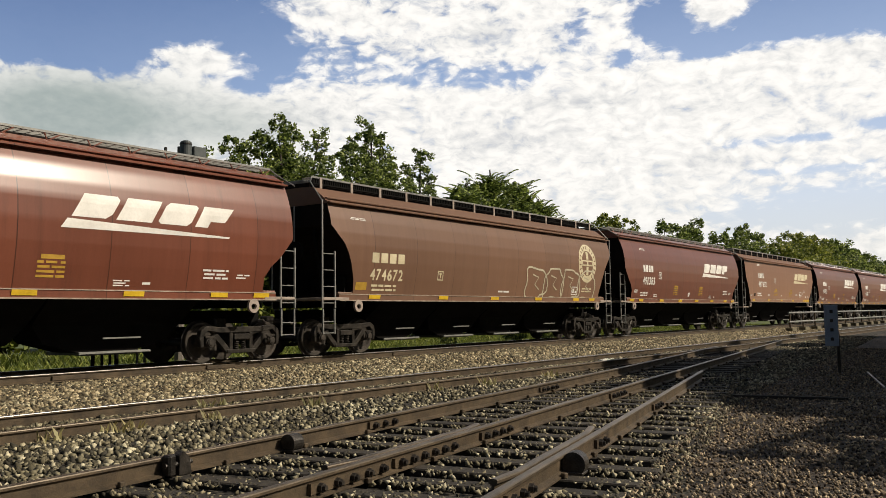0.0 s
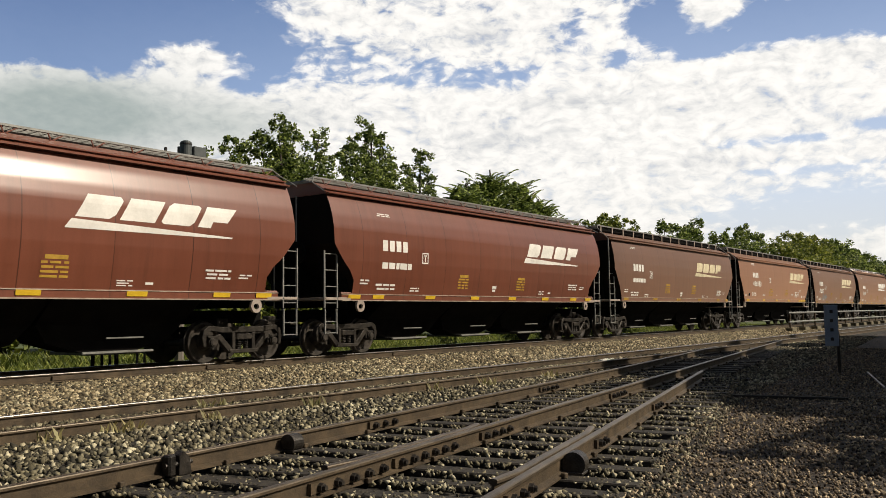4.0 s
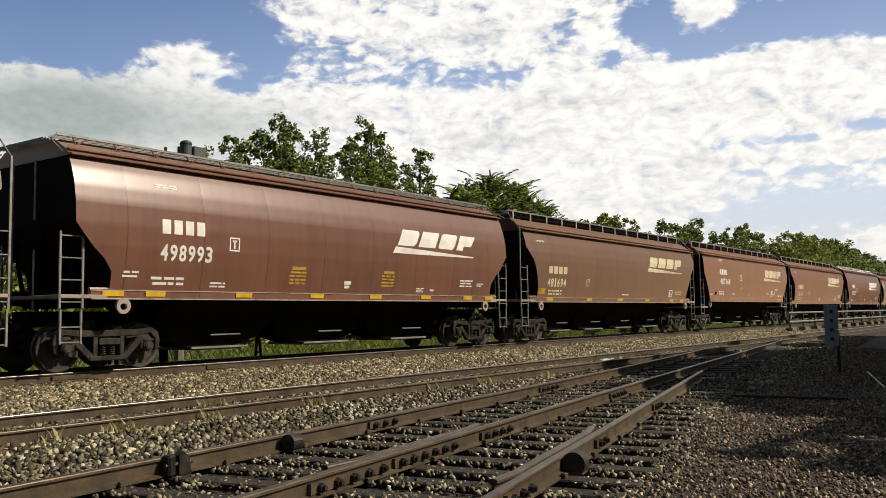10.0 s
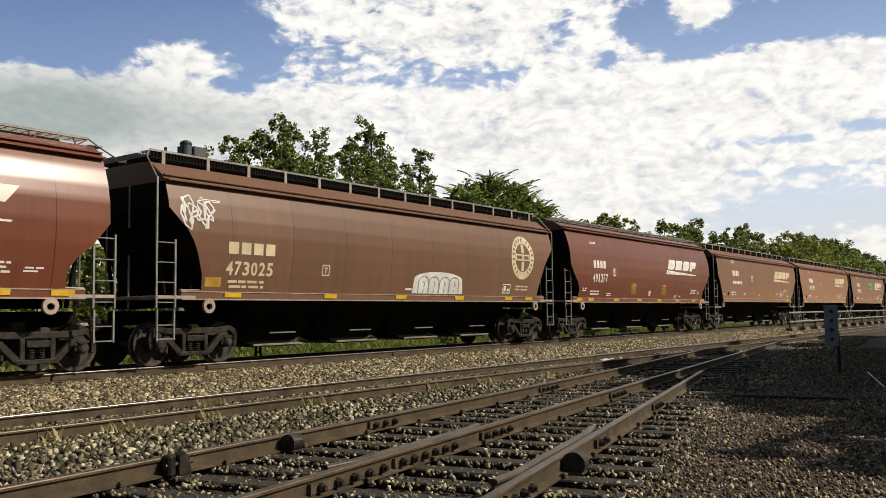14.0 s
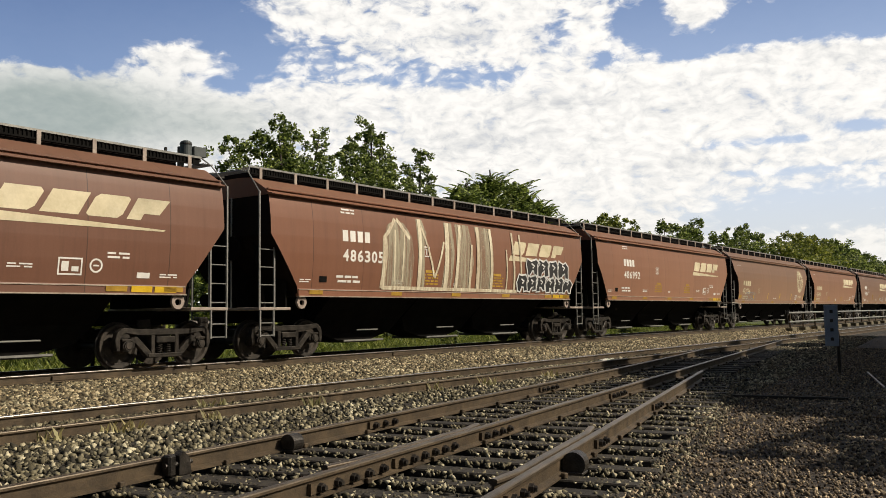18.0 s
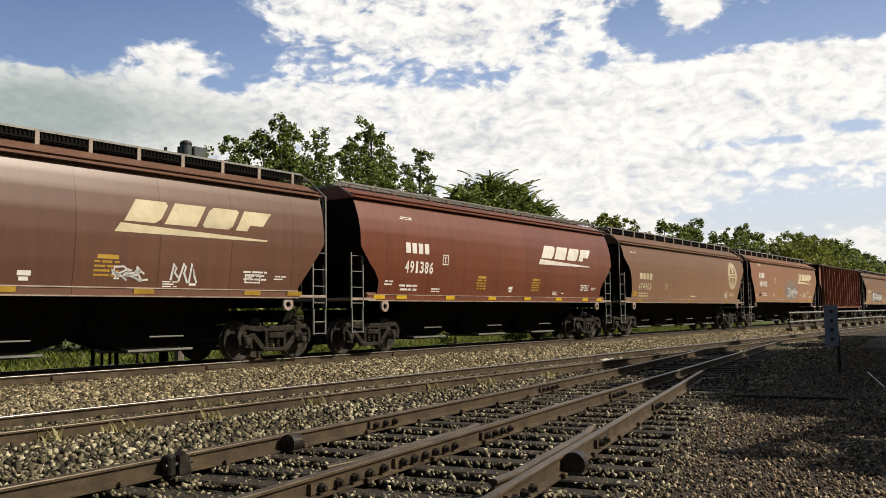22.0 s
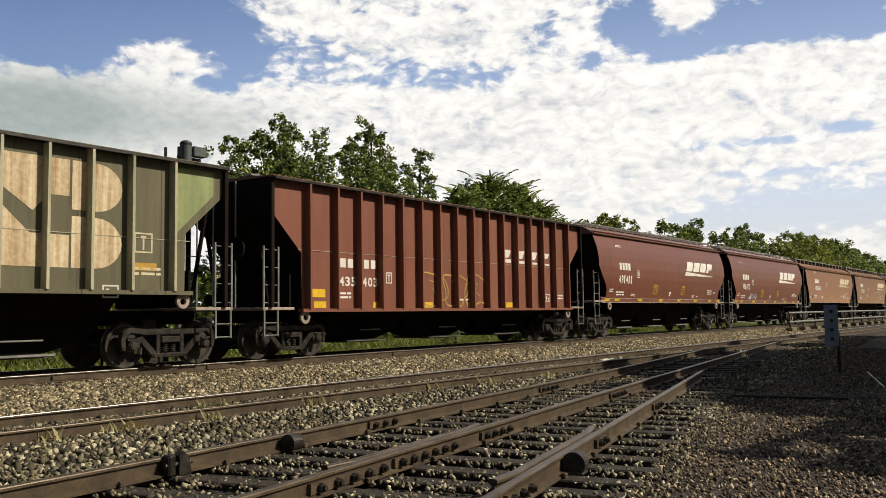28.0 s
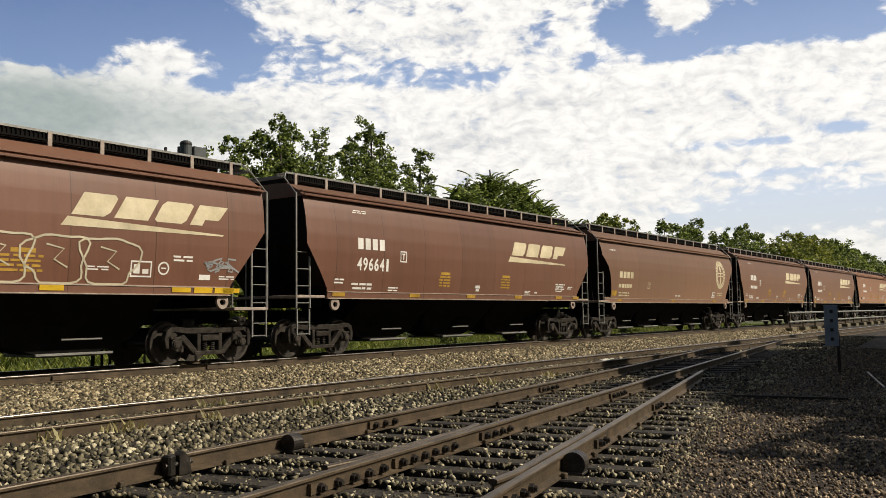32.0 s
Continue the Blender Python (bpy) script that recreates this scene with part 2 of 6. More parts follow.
def boxes_mesh(name, items):
    """Many small bars in one mesh: each is x0, x1, y0, y1, z0, z1."""
    vs, fs = [], []
    for x0, x1, y0, y1, z0, z1 in items:
        o = len(vs)
        vs += [(x, y, z) for z in (z0, z1) for y in (y0, y1) for x in (x0, x1)]
        fs += [tuple(o + i for i in f) for f in ((0, 2, 3, 1), (4, 5, 7, 6), (0, 1, 5, 4), (2, 6, 7, 3), (0, 4, 6, 2), (1, 3, 7, 5))]
    return mesh_from(name, vs, fs)


def rod(bm, a, b, r, sides=6):
    a, b = Vector(a), Vector(b)
    d = b - a
    m = Matrix.Translation((a + b) / 2) @ d.to_track_quat("Z", "Y").to_matrix().to_4x4()
    bmesh.ops.create_cone(bm, cap_ends=True, segments=sides, radius1=r, radius2=r, depth=d.length, matrix=m)
    return bm


def prism(bm, outline, y0, y1):
    """An outline in x, z drawn out from y0 to y1."""
    lo = [bm.verts.new((x, y0, z)) for x, z in outline]
    hi = [bm.verts.new((x, y1, z)) for x, z in outline]
    bm.faces.new(lo)
    bm.faces.new(hi[::-1])
    k = len(outline)
    for i in range(k):
        bm.faces.new((lo[i], hi[i], hi[(i + 1) % k], lo[(i + 1) % k]))
    bmesh.ops.recalc_face_normals(bm, faces=bm.faces[:])
    return bm


def thing(name, label, category, group="", kind="", m=None):
    ob = new(name)
    ob.empty_display_size = 0.3
    tagged(ob, label, category, group, kind)
    if m is not None:
        ob.matrix_world = m
    return ob


# ---- ground ----
def q_line(x):
    return 3.92 + 0.1496 * x


def p_line(x):
    return 5.94 + 0.0797 * x + 0.00177 * x * x if x < 24 else 8.87 + 0.1647 * (x - 24) - 0.0021 * (x - 24) ** 2


def r_line(x):
    return 2.0 + 0.2342 * x


def step(a, b, v):
    k = min(1.0, max(0.0, (v - a) / (b - a)))
    return k * k * (3 - 2 * k)


def ground_z(x, y):
    z = -0.42 + 0.075 * step(6.4 + 0.12 * x, 8.2 + 0.09 * x, y) * step(45, 20, x) + 0.075 * step(20, 45, x) * step(6, 8, y)
    z += 0.135 * step(11.6, 13.9, y)
    z += (-0.55) * step(18.4, 20.3, y) + 0.30 * step(24, 34, y)
    return z


def gravel_mat(name, cells, lowc, highc, dirt):
    m, n, l, b = graph(name)
    tc = n.new("ShaderNodeTexCoord")
    co = tc.outputs["Object"]
    v = n.new("ShaderNodeTexVoronoi")
    v.inputs["Scale"].default_value = cells
    l.new(co, v.inputs["Vector"])
    sep = n.new("ShaderNodeSeparateColor")
    l.new(v.outputs["Color"], sep.inputs[0])
    col = ramp(n, l, sep.outputs[0], ((0.1, lowc), (0.9, highc)))
    big = ramp(n, l, noise_tex(n, l, co, 0.7, 5.0), ((0.35, dirt), (0.65, (1, 1, 1))))
    col = blend(n, l, "MULTIPLY", 1.0, col, big)
    # Darker between the cells: shade in the crevices is painted into the colour.
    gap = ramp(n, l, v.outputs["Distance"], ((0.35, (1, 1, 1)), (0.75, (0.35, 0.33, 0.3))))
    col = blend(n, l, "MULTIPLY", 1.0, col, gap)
    l.new(col, b.inputs["Base Color"])
    b.inputs["Roughness"].default_value = 0.9
    bp = n.new("ShaderNodeBump")
    bp.inputs["Strength"].default_value, bp.inputs["Distance"].default_value = 1.0, 0.5 / cells
    bp.invert = True
    l.new(v.outputs["Distance"], bp.inputs["Height"])
    l.new(bp.outputs["Normal"], b.inputs["Normal"])
    return m


# Bed colour is kept near black to paint the shade between loose stones.
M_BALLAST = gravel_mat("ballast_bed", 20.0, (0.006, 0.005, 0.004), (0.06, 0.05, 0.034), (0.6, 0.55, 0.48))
M_GRAVEL = gravel_mat("brown_gravel", 34.0, (0.018, 0.013, 0.010), (0.115, 0.085, 0.058), (0.65, 0.6, 0.55))
M_SOIL = surface("grassy_soil", (0.035, 0.05, 0.012), (0.09, 0.12, 0.025), 0.6, 0.95, 0, 0.6, 12)

xs = sorted(set([-3000, -800, -200, -60, -20] + [round(-8 + 0.5 * i, 2) for i in range(90)] + [38 + 2 * i for i in range(40)] + [130, 180, 260, 400, 800, 3000]))
ys = sorted(set([-3000, -600, -120, -40, -12, -4] + [round(-2 + 0.5 * i, 2) for i in range(96)] + [50, 60, 80, 120, 200, 500, 3000]))
verts = [(x, y, ground_z(x, y) + (0.025 * noise.noise((x * 0.8, y * 0.8, 0)) if -10 < x < 120 and -4 < y < 48 else 0)) for y in ys for x in xs]
nx = len(xs)
faces = [(j * nx + i, j * nx + i + 1, (j + 1) * nx + i + 1, (j + 1) * nx + i) for j in range(len(ys) - 1) for i in range(nx - 1)]
gme = mesh_from("ground", verts, faces, True)
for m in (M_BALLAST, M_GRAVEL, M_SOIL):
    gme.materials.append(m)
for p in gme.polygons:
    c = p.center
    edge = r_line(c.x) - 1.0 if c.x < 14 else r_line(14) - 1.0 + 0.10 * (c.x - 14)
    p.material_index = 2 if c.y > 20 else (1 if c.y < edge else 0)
tagged(new("ground", gme), "pale limestone ballast and brown gravel running into grass", "ground", kind="structure")


# ---- tracks ----
RAIL = [(-0.036, -0.014), (-0.031, -0.006), (-0.022, -0.001), (0.0, 0.0), (0.022, -0.001), (0.031, -0.006), (0.036, -0.014), (0.036, -0.032), (0.012, -0.045), (0.010, -0.135), (0.068, -0.155), (0.068, -0.168),
        (-0.068, -0.168), (-0.068, -0.155), (-0.010, -0.135), (-0.012, -0.045), (-0.036, -0.032)]


def rail_mesh(pts, z, head):
    """A rail section swept along points of the plan; the running surface has its own material."""
    vs, fs = [], []
    k = len(RAIL)
    for i, (x, y) in enumerate(pts):
        a, b = pts[max(0, i - 1)], pts[min(len(pts) - 1, i + 1)]
        d = Vector((b[0] - a[0], b[1] - a[1])).normalized()
        for o, h in RAIL:
            vs.append((x - d.y * o, y + d.x * o, z + h))
    for i in range(len(pts) - 1):
        for j in range(k):
            fs.append((i * k + j, i * k + (j + 1) % k, (i + 1) * k + (j + 1) % k, (i + 1) * k + j))
    fs.append(tuple(range(k)))
    fs.append(tuple(range((len(pts) - 1) * k, len(pts) * k))[::-1])
    me = mesh_from("rail", vs, fs)
    me.materials.append(M_RAIL)
    me.materials.append(head)
    for p in me.polygons:
        if p.center.z > z - 0.012:
            p.material_index = 1
    bm = bmesh.new()
    bm.from_mesh(me)
    bmesh.ops.recalc_face_normals(bm, faces=bm.faces[:])
    bm.to_mesh(me)
    bm.free()
    return me


tie_bm = bmesh.new()
box(tie_bm, -0.115, 0.115, -1.3, 1.3, -0.18, 0.0, 0.012)
tie_me = bpy.data.meshes.new("tie")
tie_bm.to_mesh(tie_me)
tie_bm.free()
tie_me.materials.append(M_TIE)


def lay_ties(track, x0, x1, gap, mid, slope, z, length=1.0, jitter=0.03):
    rnd = random.Random(7)
    x = x0
    while x < x1:
        t = new("tie", tie_me)
        t.parent = track
        t.matrix_basis = (pose(x, mid(x) + rnd.uniform(-0.06, 0.06), z + rnd.uniform(-0.012, 0.006), 0, 0, math.degrees(math.atan(slope)) + rnd.uniform(-1.5, 1.5))
                          @ Matrix.Diagonal((1, length(x) if callable(length) else length, 1, 1)))
        x += gap + rnd.uniform(-jitter, jitter)


main = thing("track_main", "main line track with steel rails on dark ties, the train runs on it", "railway track", "railway tracks", "structure")
for s in (-0.755, 0.755):
    part("rail", rail_mesh([(x, TRAIN_Y + s) for x in range(-60, 330, 10)], 0.0, M_SHINE), None, main)
lay_ties(main, -4, 60, 0.52, lambda x: TRAIN_Y, 0, -0.168)
second = thing("track_second", "second straight track with one shiny rail head", "railway track", "railway tracks", "structure")
part("rail", rail_mesh([(x, TRACK2_Y + 0.755) for x in range(-60, 330, 10)], YARD_Z, M_SHINE), None, second)
part("rail", rail_mesh([(x, TRACK2_Y - 0.755) for x in range(-60, 330, 10)], YARD_Z, M_DULLHEAD), None, second)
lay_ties(second, -3, 50, 0.52, lambda x: TRACK2_Y, 0, YARD_Z - 0.19)
branch = thing("track_branch", "turnout track curving towards the second track, rusty rails", "railway track", "railway tracks", "structure")
part("rail", rail_mesh([(x * 1.0, p_line(x)) for x in range(-6, 30)], YARD_Z, M_DULLHEAD), None, branch)
part("rail", rail_mesh([(x * 1.0, q_line(x)) for x in range(-6, 36)], YARD_Z, M_DULLHEAD), None, branch)
part("rail", rail_mesh([(x * 1.0, r_line(x)) for x in range(-6, 18)], YARD_Z, M_DULLHEAD), None, branch)
# ---- covered hopper cars ----
# Each kind: half length at the eave, width by height, how the end of the side is cut back, heights of sill and eave.
KINDS = {
    "curved": dict(a=7.487, zs=1.40, ze=4.06, wide=((1.40, 1.42), (1.62, 1.47), (2.0, 1.545), (2.4, 1.60), (2.8, 1.62), (3.2, 1.60), (3.55, 1.53), (3.85, 1.43), (4.06, 1.33)),
                   cut=((1.40, 0.40), (1.56, 0.42), (1.58, 0.80), (1.9, 0.80), (2.15, 0.62), (2.35, 0.38), (2.6, 0.16), (2.8, 0.0)), bays=3),
    "round": dict(a=8.027, zs=1.40, ze=3.81, wide=((1.40, 1.40), (1.62, 1.45), (2.0, 1.53), (2.4, 1.59), (2.8, 1.62), (3.1, 1.605), (3.45, 1.54), (3.81, 1.43)),
                  cut=((1.40, 0.40), (1.56, 0.42), (1.58, 0.92), (1.9, 0.88), (2.3, 0.74), (2.6, 0.60), (2.85, 0.42), (3.05, 0.2), (3.26, 0.0)), bays=4),
    "flat": dict(a=7.779, zs=1.49, ze=3.81, wide=((1.49, 1.50), (1.7, 1.535), (2.1, 1.585), (2.5, 1.615), (2.9, 1.62), (3.3, 1.60), (3.6, 1.565), (3.81, 1.53)),
                 cut=((1.49, 0.95), (1.7, 0.90), (2.82, 0.06), (2.9, 0.0)), bays=3),
    "flat_short": dict(a=7.439, zs=1.49, ze=3.81, wide=((1.49, 1.50), (1.7, 1.535), (2.1, 1.585), (2.5, 1.615), (2.9, 1.62), (3.3, 1.60), (3.6, 1.565), (3.81, 1.53)),
                       cut=((1.49, 0.95), (1.7, 0.90), (2.82, 0.06), (2.9, 0.0)), bays=3),
    "short": dict(a=7.454, zs=1.45, ze=3.90, wide=((1.45, 1.47), (1.68, 1.515), (2.1, 1.58), (2.6, 1.62), (3.0, 1.615), (3.4, 1.57), (3.7, 1.51), (3.90, 1.45)),
                  cut=((1.45, 0.80), (1.68, 0.78), (2.0, 0.55), (2.6, 0.10), (2.75, 0.0)), bays=3),
    "ribbed": dict(a=7.774, zs=1.13, ze=4.22, wide=((1.13, 1.44), (1.3, 1.44), (4.1, 1.44), (4.22, 1.44)),
                   cut=((1.13, 1.02), (2.52, 1.0), (3.44, 0.04), (3.5, 0.0)), bays=3),
    "green": dict(a=8.003, zs=1.50, ze=4.22, wide=((1.50, 1.44), (1.7, 1.44), (4.1, 1.44), (4.22, 1.44)),
                  cut=((1.50, 1.02), (2.75, 1.0), (3.6, 0.04), (3.66, 0.0)), bays=3),
}
LEN = {k: 2 * v["a"] for k, v in KINDS.items()}
GAP = 1.357


def along(rows, z):
    for (z0, v0), (z1, v1) in zip(rows, rows[1:]):
        if z <= z1:
            return v0 + (v1 - v0) * max(0.0, (z - z0)) / (z1 - z0)
    return rows[-1][1]


def body_mesh(kind):
    """Side sheets, end slopes and bottom of the hold as one welded shell."""
    k = KINDS[kind]
    zs = sorted({z for z, _ in k["wide"]} | {z for z, _ in k["cut"]} | {k["zs"] + (k["ze"] - k["zs"]) * i / 18 for i in range(19)})
    cols = 40
    vs, fs = [], []
    for side in (-1, 1):
        for z in zs:
            e, w = k["a"] - along(k["cut"], z), along(k["wide"], z)
            for i in range(cols + 1):
                vs.append((-e + 2 * e * i / cols, side * w, z))
    n = cols + 1
    half = len(zs) * n
    for s in (0, 1):
        for j in range(len(zs) - 1):
            for i in range(cols):
                q = [s * half + j * n + i, s * half + j * n + i + 1, s * half + (j + 1) * n + i + 1, s * half + (j + 1) * n + i]
                fs.append(tuple(q if s == 0 else q[::-1]))
    for j in range(len(zs) - 1):
        for i in (0, cols):
            q = [j * n + i, (j + 1) * n + i, half + (j + 1) * n + i, half + j * n + i]
            fs.append(tuple(q if i else q[::-1]))
    for i in range(cols):
        fs.append((i, half + i, half + i + 1, i + 1))
    me = mesh_from("body", vs, fs, True)
    me.set_sharp_from_angle(angle=radians(28))
    me.polygons.foreach_set("use_smooth", [abs(p.normal.y) > 0.8 for p in me.polygons])
    # Ends and bottom take the second, near-black slot: their shade is painted in.
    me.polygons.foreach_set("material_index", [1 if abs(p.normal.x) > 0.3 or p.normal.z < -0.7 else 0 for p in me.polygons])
    return me


def roof_top(kind):
    ze = KINDS[kind]["ze"]
    return max(ze + 0.22, 4.16) + 0.12 if kind not in ("ribbed", "green") else ze + 0.10


def roof_mesh(kind):
    k = KINDS[kind]
    a, ze = k["a"], k["ze"]
    we = along(k["wide"], ze)
    top = roof_top(kind)
    half = [(we + 0.02, ze), (we + 0.03, ze + 0.05), (we - 0.03, ze + 0.075), (we - 0.08, ze + 0.14), (0.95, top - 0.03), (0.6, top)]
    prof = [(-y, z) for y, z in half] + half[::-1]
    if kind in ("ribbed", "green"):
        we = 1.50
        prof = [(-we - 0.1, ze + 0.03), (-we - 0.08, ze + 0.055), (-0.7, top), (0.7, top), (we + 0.08, ze + 0.055), (we + 0.1, ze + 0.03)]
    bm = bmesh.new()
    xs_ = [-a - 0.02, -a + 0.5, 0, a - 0.5, a + 0.02]
    grid = [[bm.verts.new((x, y, z)) for y, z in prof] for x in xs_]
    for r0, r1 in zip(grid, grid[1:]):
        for i in range(len(prof) - 1):
            bm.faces.new((r0[i], r0[i + 1], r1[i + 1], r1[i]))
    bm.faces.new(grid[0])
    bm.faces.new(grid[-1][::-1])
    bmesh.ops.recalc_face_normals(bm, faces=bm.faces[:])
    return bm


def wheelset_bm():
    """Axle and two wheels turned as one piece round the axle."""
    half = [(0.0, 0.085), (0.58, 0.085), (0.64, 0.14), (0.655, 0.16), (0.66, 0.40), (0.664, 0.482), (0.69, 0.482), (0.705, 0.458), (0.79, 0.450), (0.80, 0.44), (0.795, 0.38), (0.745, 0.34), (0.74, 0.18), (0.83, 0.15), (0.86, 0.13), (0.87, 0.085), (1.11, 0.08), (1.13, 0.06), (1.13, 0.0)]
    prof = [(-y, r) for y, r in half[::-1]] + half[1:]
    bm = bmesh.new()
    n = 28
    rows = [[bm.verts.new((r * math.cos(2 * math.pi * i / n), y, r * math.sin(2 * math.pi * i / n))) for i in range(n)] if r > 0 else [bm.verts.new((0, y, 0))] for y, r in prof]
    for r0, r1 in zip(rows, rows[1:]):
        for i in range(n):
            f = [r0[i % len(r0)], r0[(i + 1) % n % len(r0)], r1[(i + 1) % n % len(r1)], r1[i % len(r1)]]
            f = list(dict.fromkeys(f))
            bm.faces.new(f)
    bmesh.ops.recalc_face_normals(bm, faces=bm.faces[:])
    return bm


def side_frame_bm():
    bm = bmesh.new()
    prism(bm, [(-1.13, 0.36), (-1.17, 0.56), (-1.12, 0.73), (-0.98, 0.82), (-0.60, 0.79), (0.60, 0.79), (0.98, 0.82), (1.12, 0.73), (1.17, 0.56), (1.13, 0.36), (1.05, 0.36), (1.05, 0.60), (0.94, 0.71), (0.60, 0.66), (-0.60, 0.66), (-0.94, 0.71), (-1.05, 0.60), (-1.05, 0.36)], -0.07, 0.07)
    prism(bm, [(-0.40, 0.20), (0.40, 0.20), (0.42, 0.29), (-0.42, 0.29)], -0.08, 0.08)
    for s in (-1, 1):
        prism(bm, [(s * 0.40, 0.20), (s * 0.80, 0.60), (s * 0.66, 0.64), (s * 0.30, 0.29)], -0.06, 0.06)
        prism(bm, [(s * 0.24, 0.27), (s * 0.34, 0.27), (s * 0.34, 0.66), (s * 0.24, 0.66)], -0.07, 0.07)
        prism(bm, [(s * 0.72, 0.40), (s * 0.78, 0.40), (s * 0.80, 0.62), (s * 0.70, 0.62)], -0.06, 0.06)
    bmesh.ops.bevel(bm, geom=bm.edges[:], offset=0.012, segments=1, affect="EDGES")
    box(bm, -0.23, 0.23, -0.10, 0.10, 0.50, 0.63, 0.015)
    return bm


def spring_bm():
    """One coil as a single swept tube."""
    bm = bmesh.new()
    n, prev = 40, None
    for i in range(n + 1):
        t = i / 8 * 2 * math.pi
        out = Vector((math.cos(t), math.sin(t), 0))
        c = out * 0.055 + Vector((0, 0, 0.29 + 0.21 * i / n))
        row = [bm.verts.new(c + out * dx * 0.014 + Vector((0, 0, dz * 0.014))) for dx, dz in ((1, 0), (0, 1), (-1, 0), (0, -1))]
        if prev:
            for j in range(4):
                bm.faces.new((prev[j], prev[(j + 1) % 4], row[(j + 1) % 4], row[j]))
        prev = row
    return bm


def bearing_bm(side):
    bm = bmesh.new()
    rot = Matrix.Rotation(math.pi / 2, 4, "X")
    bmesh.ops.create_cone(bm, cap_ends=True, segments=16, radius1=0.115, radius2=0.115, depth=0.2, matrix=Matrix.Translation((0, side * 0.99, 0.457)) @ rot)
    bmesh.ops.create_cone(bm, cap_ends=True, segments=16, radius1=0.09, radius2=0.09, depth=0.04, matrix=Matrix.Translation((0, side * 1.10, 0.457)) @ rot)
    box(bm, -0.13, 0.13, side * 0.99 - 0.09, side * 0.99 + 0.09, 0.55, 0.60, 0.01)
    return bm


def keep(name, bm, mat):
    me = bpy.data.meshes.new(name)
    bm.to_mesh(me)
    bm.free()
    me.materials.append(mat)
    return me


WHEELSET, SIDE_FRAME, SPRING = keep("wheelset", wheelset_bm(), M_WHEEL), keep("side_frame", side_frame_bm(), M_STEEL), keep("spring", spring_bm(), M_STEEL)
BEARINGS = {s: keep("bearing", bearing_bm(s), M_STEEL) for s in (-1, 1)}
bolster = bmesh.new()
box(bolster, -0.2, 0.2, -1.0, 1.0, 0.48, 0.72, 0.03)
box(bolster, -0.16, 0.16, -0.35, 0.35, 0.72, 0.98, 0.02)
BOLSTER = keep("truck", bolster, M_STEEL)
beam = bmesh.new()
rod(beam, (0, -0.85, 0), (0, 0.85, 0), 0.035)
box(beam, -0.05, 0.05, 0.66, 0.80, -0.13, 0.13, 0.01)
box(beam, -0.05, 0.05, -0.80, -0.66, -0.13, 0.13, 0.01)
BEAM = keep("brake_beam", beam, M_STEEL)


def child(name, me, parent, at=(0, 0, 0), label=""):
    ob = new(name, me)
    ob.parent, ob.location = parent, at
    return tagged(ob, label)


def add_truck(car, x):
    t = child("truck", BOLSTER, car, (x, 0, 0))
    for s in (-1, 1):
        child("side_frame", SIDE_FRAME, t, (0, s * 1.0, 0), "dusty cast steel side frame")
        for dx in (-0.89, 0.89):
            child("bearing", BEARINGS[s], t, (dx, 0, 0))
        for dx in (-0.1, 0.1):
            child("spring", SPRING, t, (dx, s * 1.0, 0))
    for dx in (-0.89, 0.89):
        child("wheelset", WHEELSET, t, (dx, 0, 0.457))
    for dx in (-0.38, 0.38):
        child("brake_beam", BEAM, t, (dx, 0, 0.40))


def ladder_bm(x0, x1, y, z0, z1, rungs, out):
    """Two flat stiles with round rungs; the outer stile runs on up to the roof."""
    bm = bmesh.new()
    box(bm, x0 - 0.022, x0 + 0.022, y - 0.02, y + 0.02, z0, out, 0.004)
    box(bm, x1 - 0.022, x1 + 0.022, y - 0.02, y + 0.02, z0, z1, 0.004)
    for i in range(rungs):
        z = z0 + 0.12 + (z1 - 0.08 - z0 - 0.12) * i / (rungs - 1)
        rod(bm, (x0, y, z), (x1, y, z), 0.013)
    return bm


def pull_eye(x, z, y0, y1):
    """A rounded steel loop hung under the sill."""
    bm = bmesh.new()
    n, rings = 14, []
    for r, up in ((0.15, 0.17), (0.075, 0.06)):
        for y in (y0, y1):
            ring_ = []
            for i in range(n):
                t = 2 * math.pi * i / n
                zz = r * math.sin(t)
                ring_.append(bm.verts.new((x + r * math.cos(t) * (1.0 if zz < 0 else 1.05), y, z + (max(zz, 0) * up / r if zz > 0 else zz))))
            rings.append(ring_)
    o0, o1, i0, i1 = rings
    for i in range(n):
        j = (i + 1) % n
        bm.faces.new((o0[i], o0[j], i0[j], i0[i]))
        bm.faces.new((o1[j], o1[i], i1[i], i1[j]))
        bm.faces.new((o0[j], o0[i], o1[i], o1[j]))
        bm.faces.new((i0[i], i0[j], i1[j], i1[i]))
    bmesh.ops.recalc_face_normals(bm, faces=bm.faces[:])
    return bm


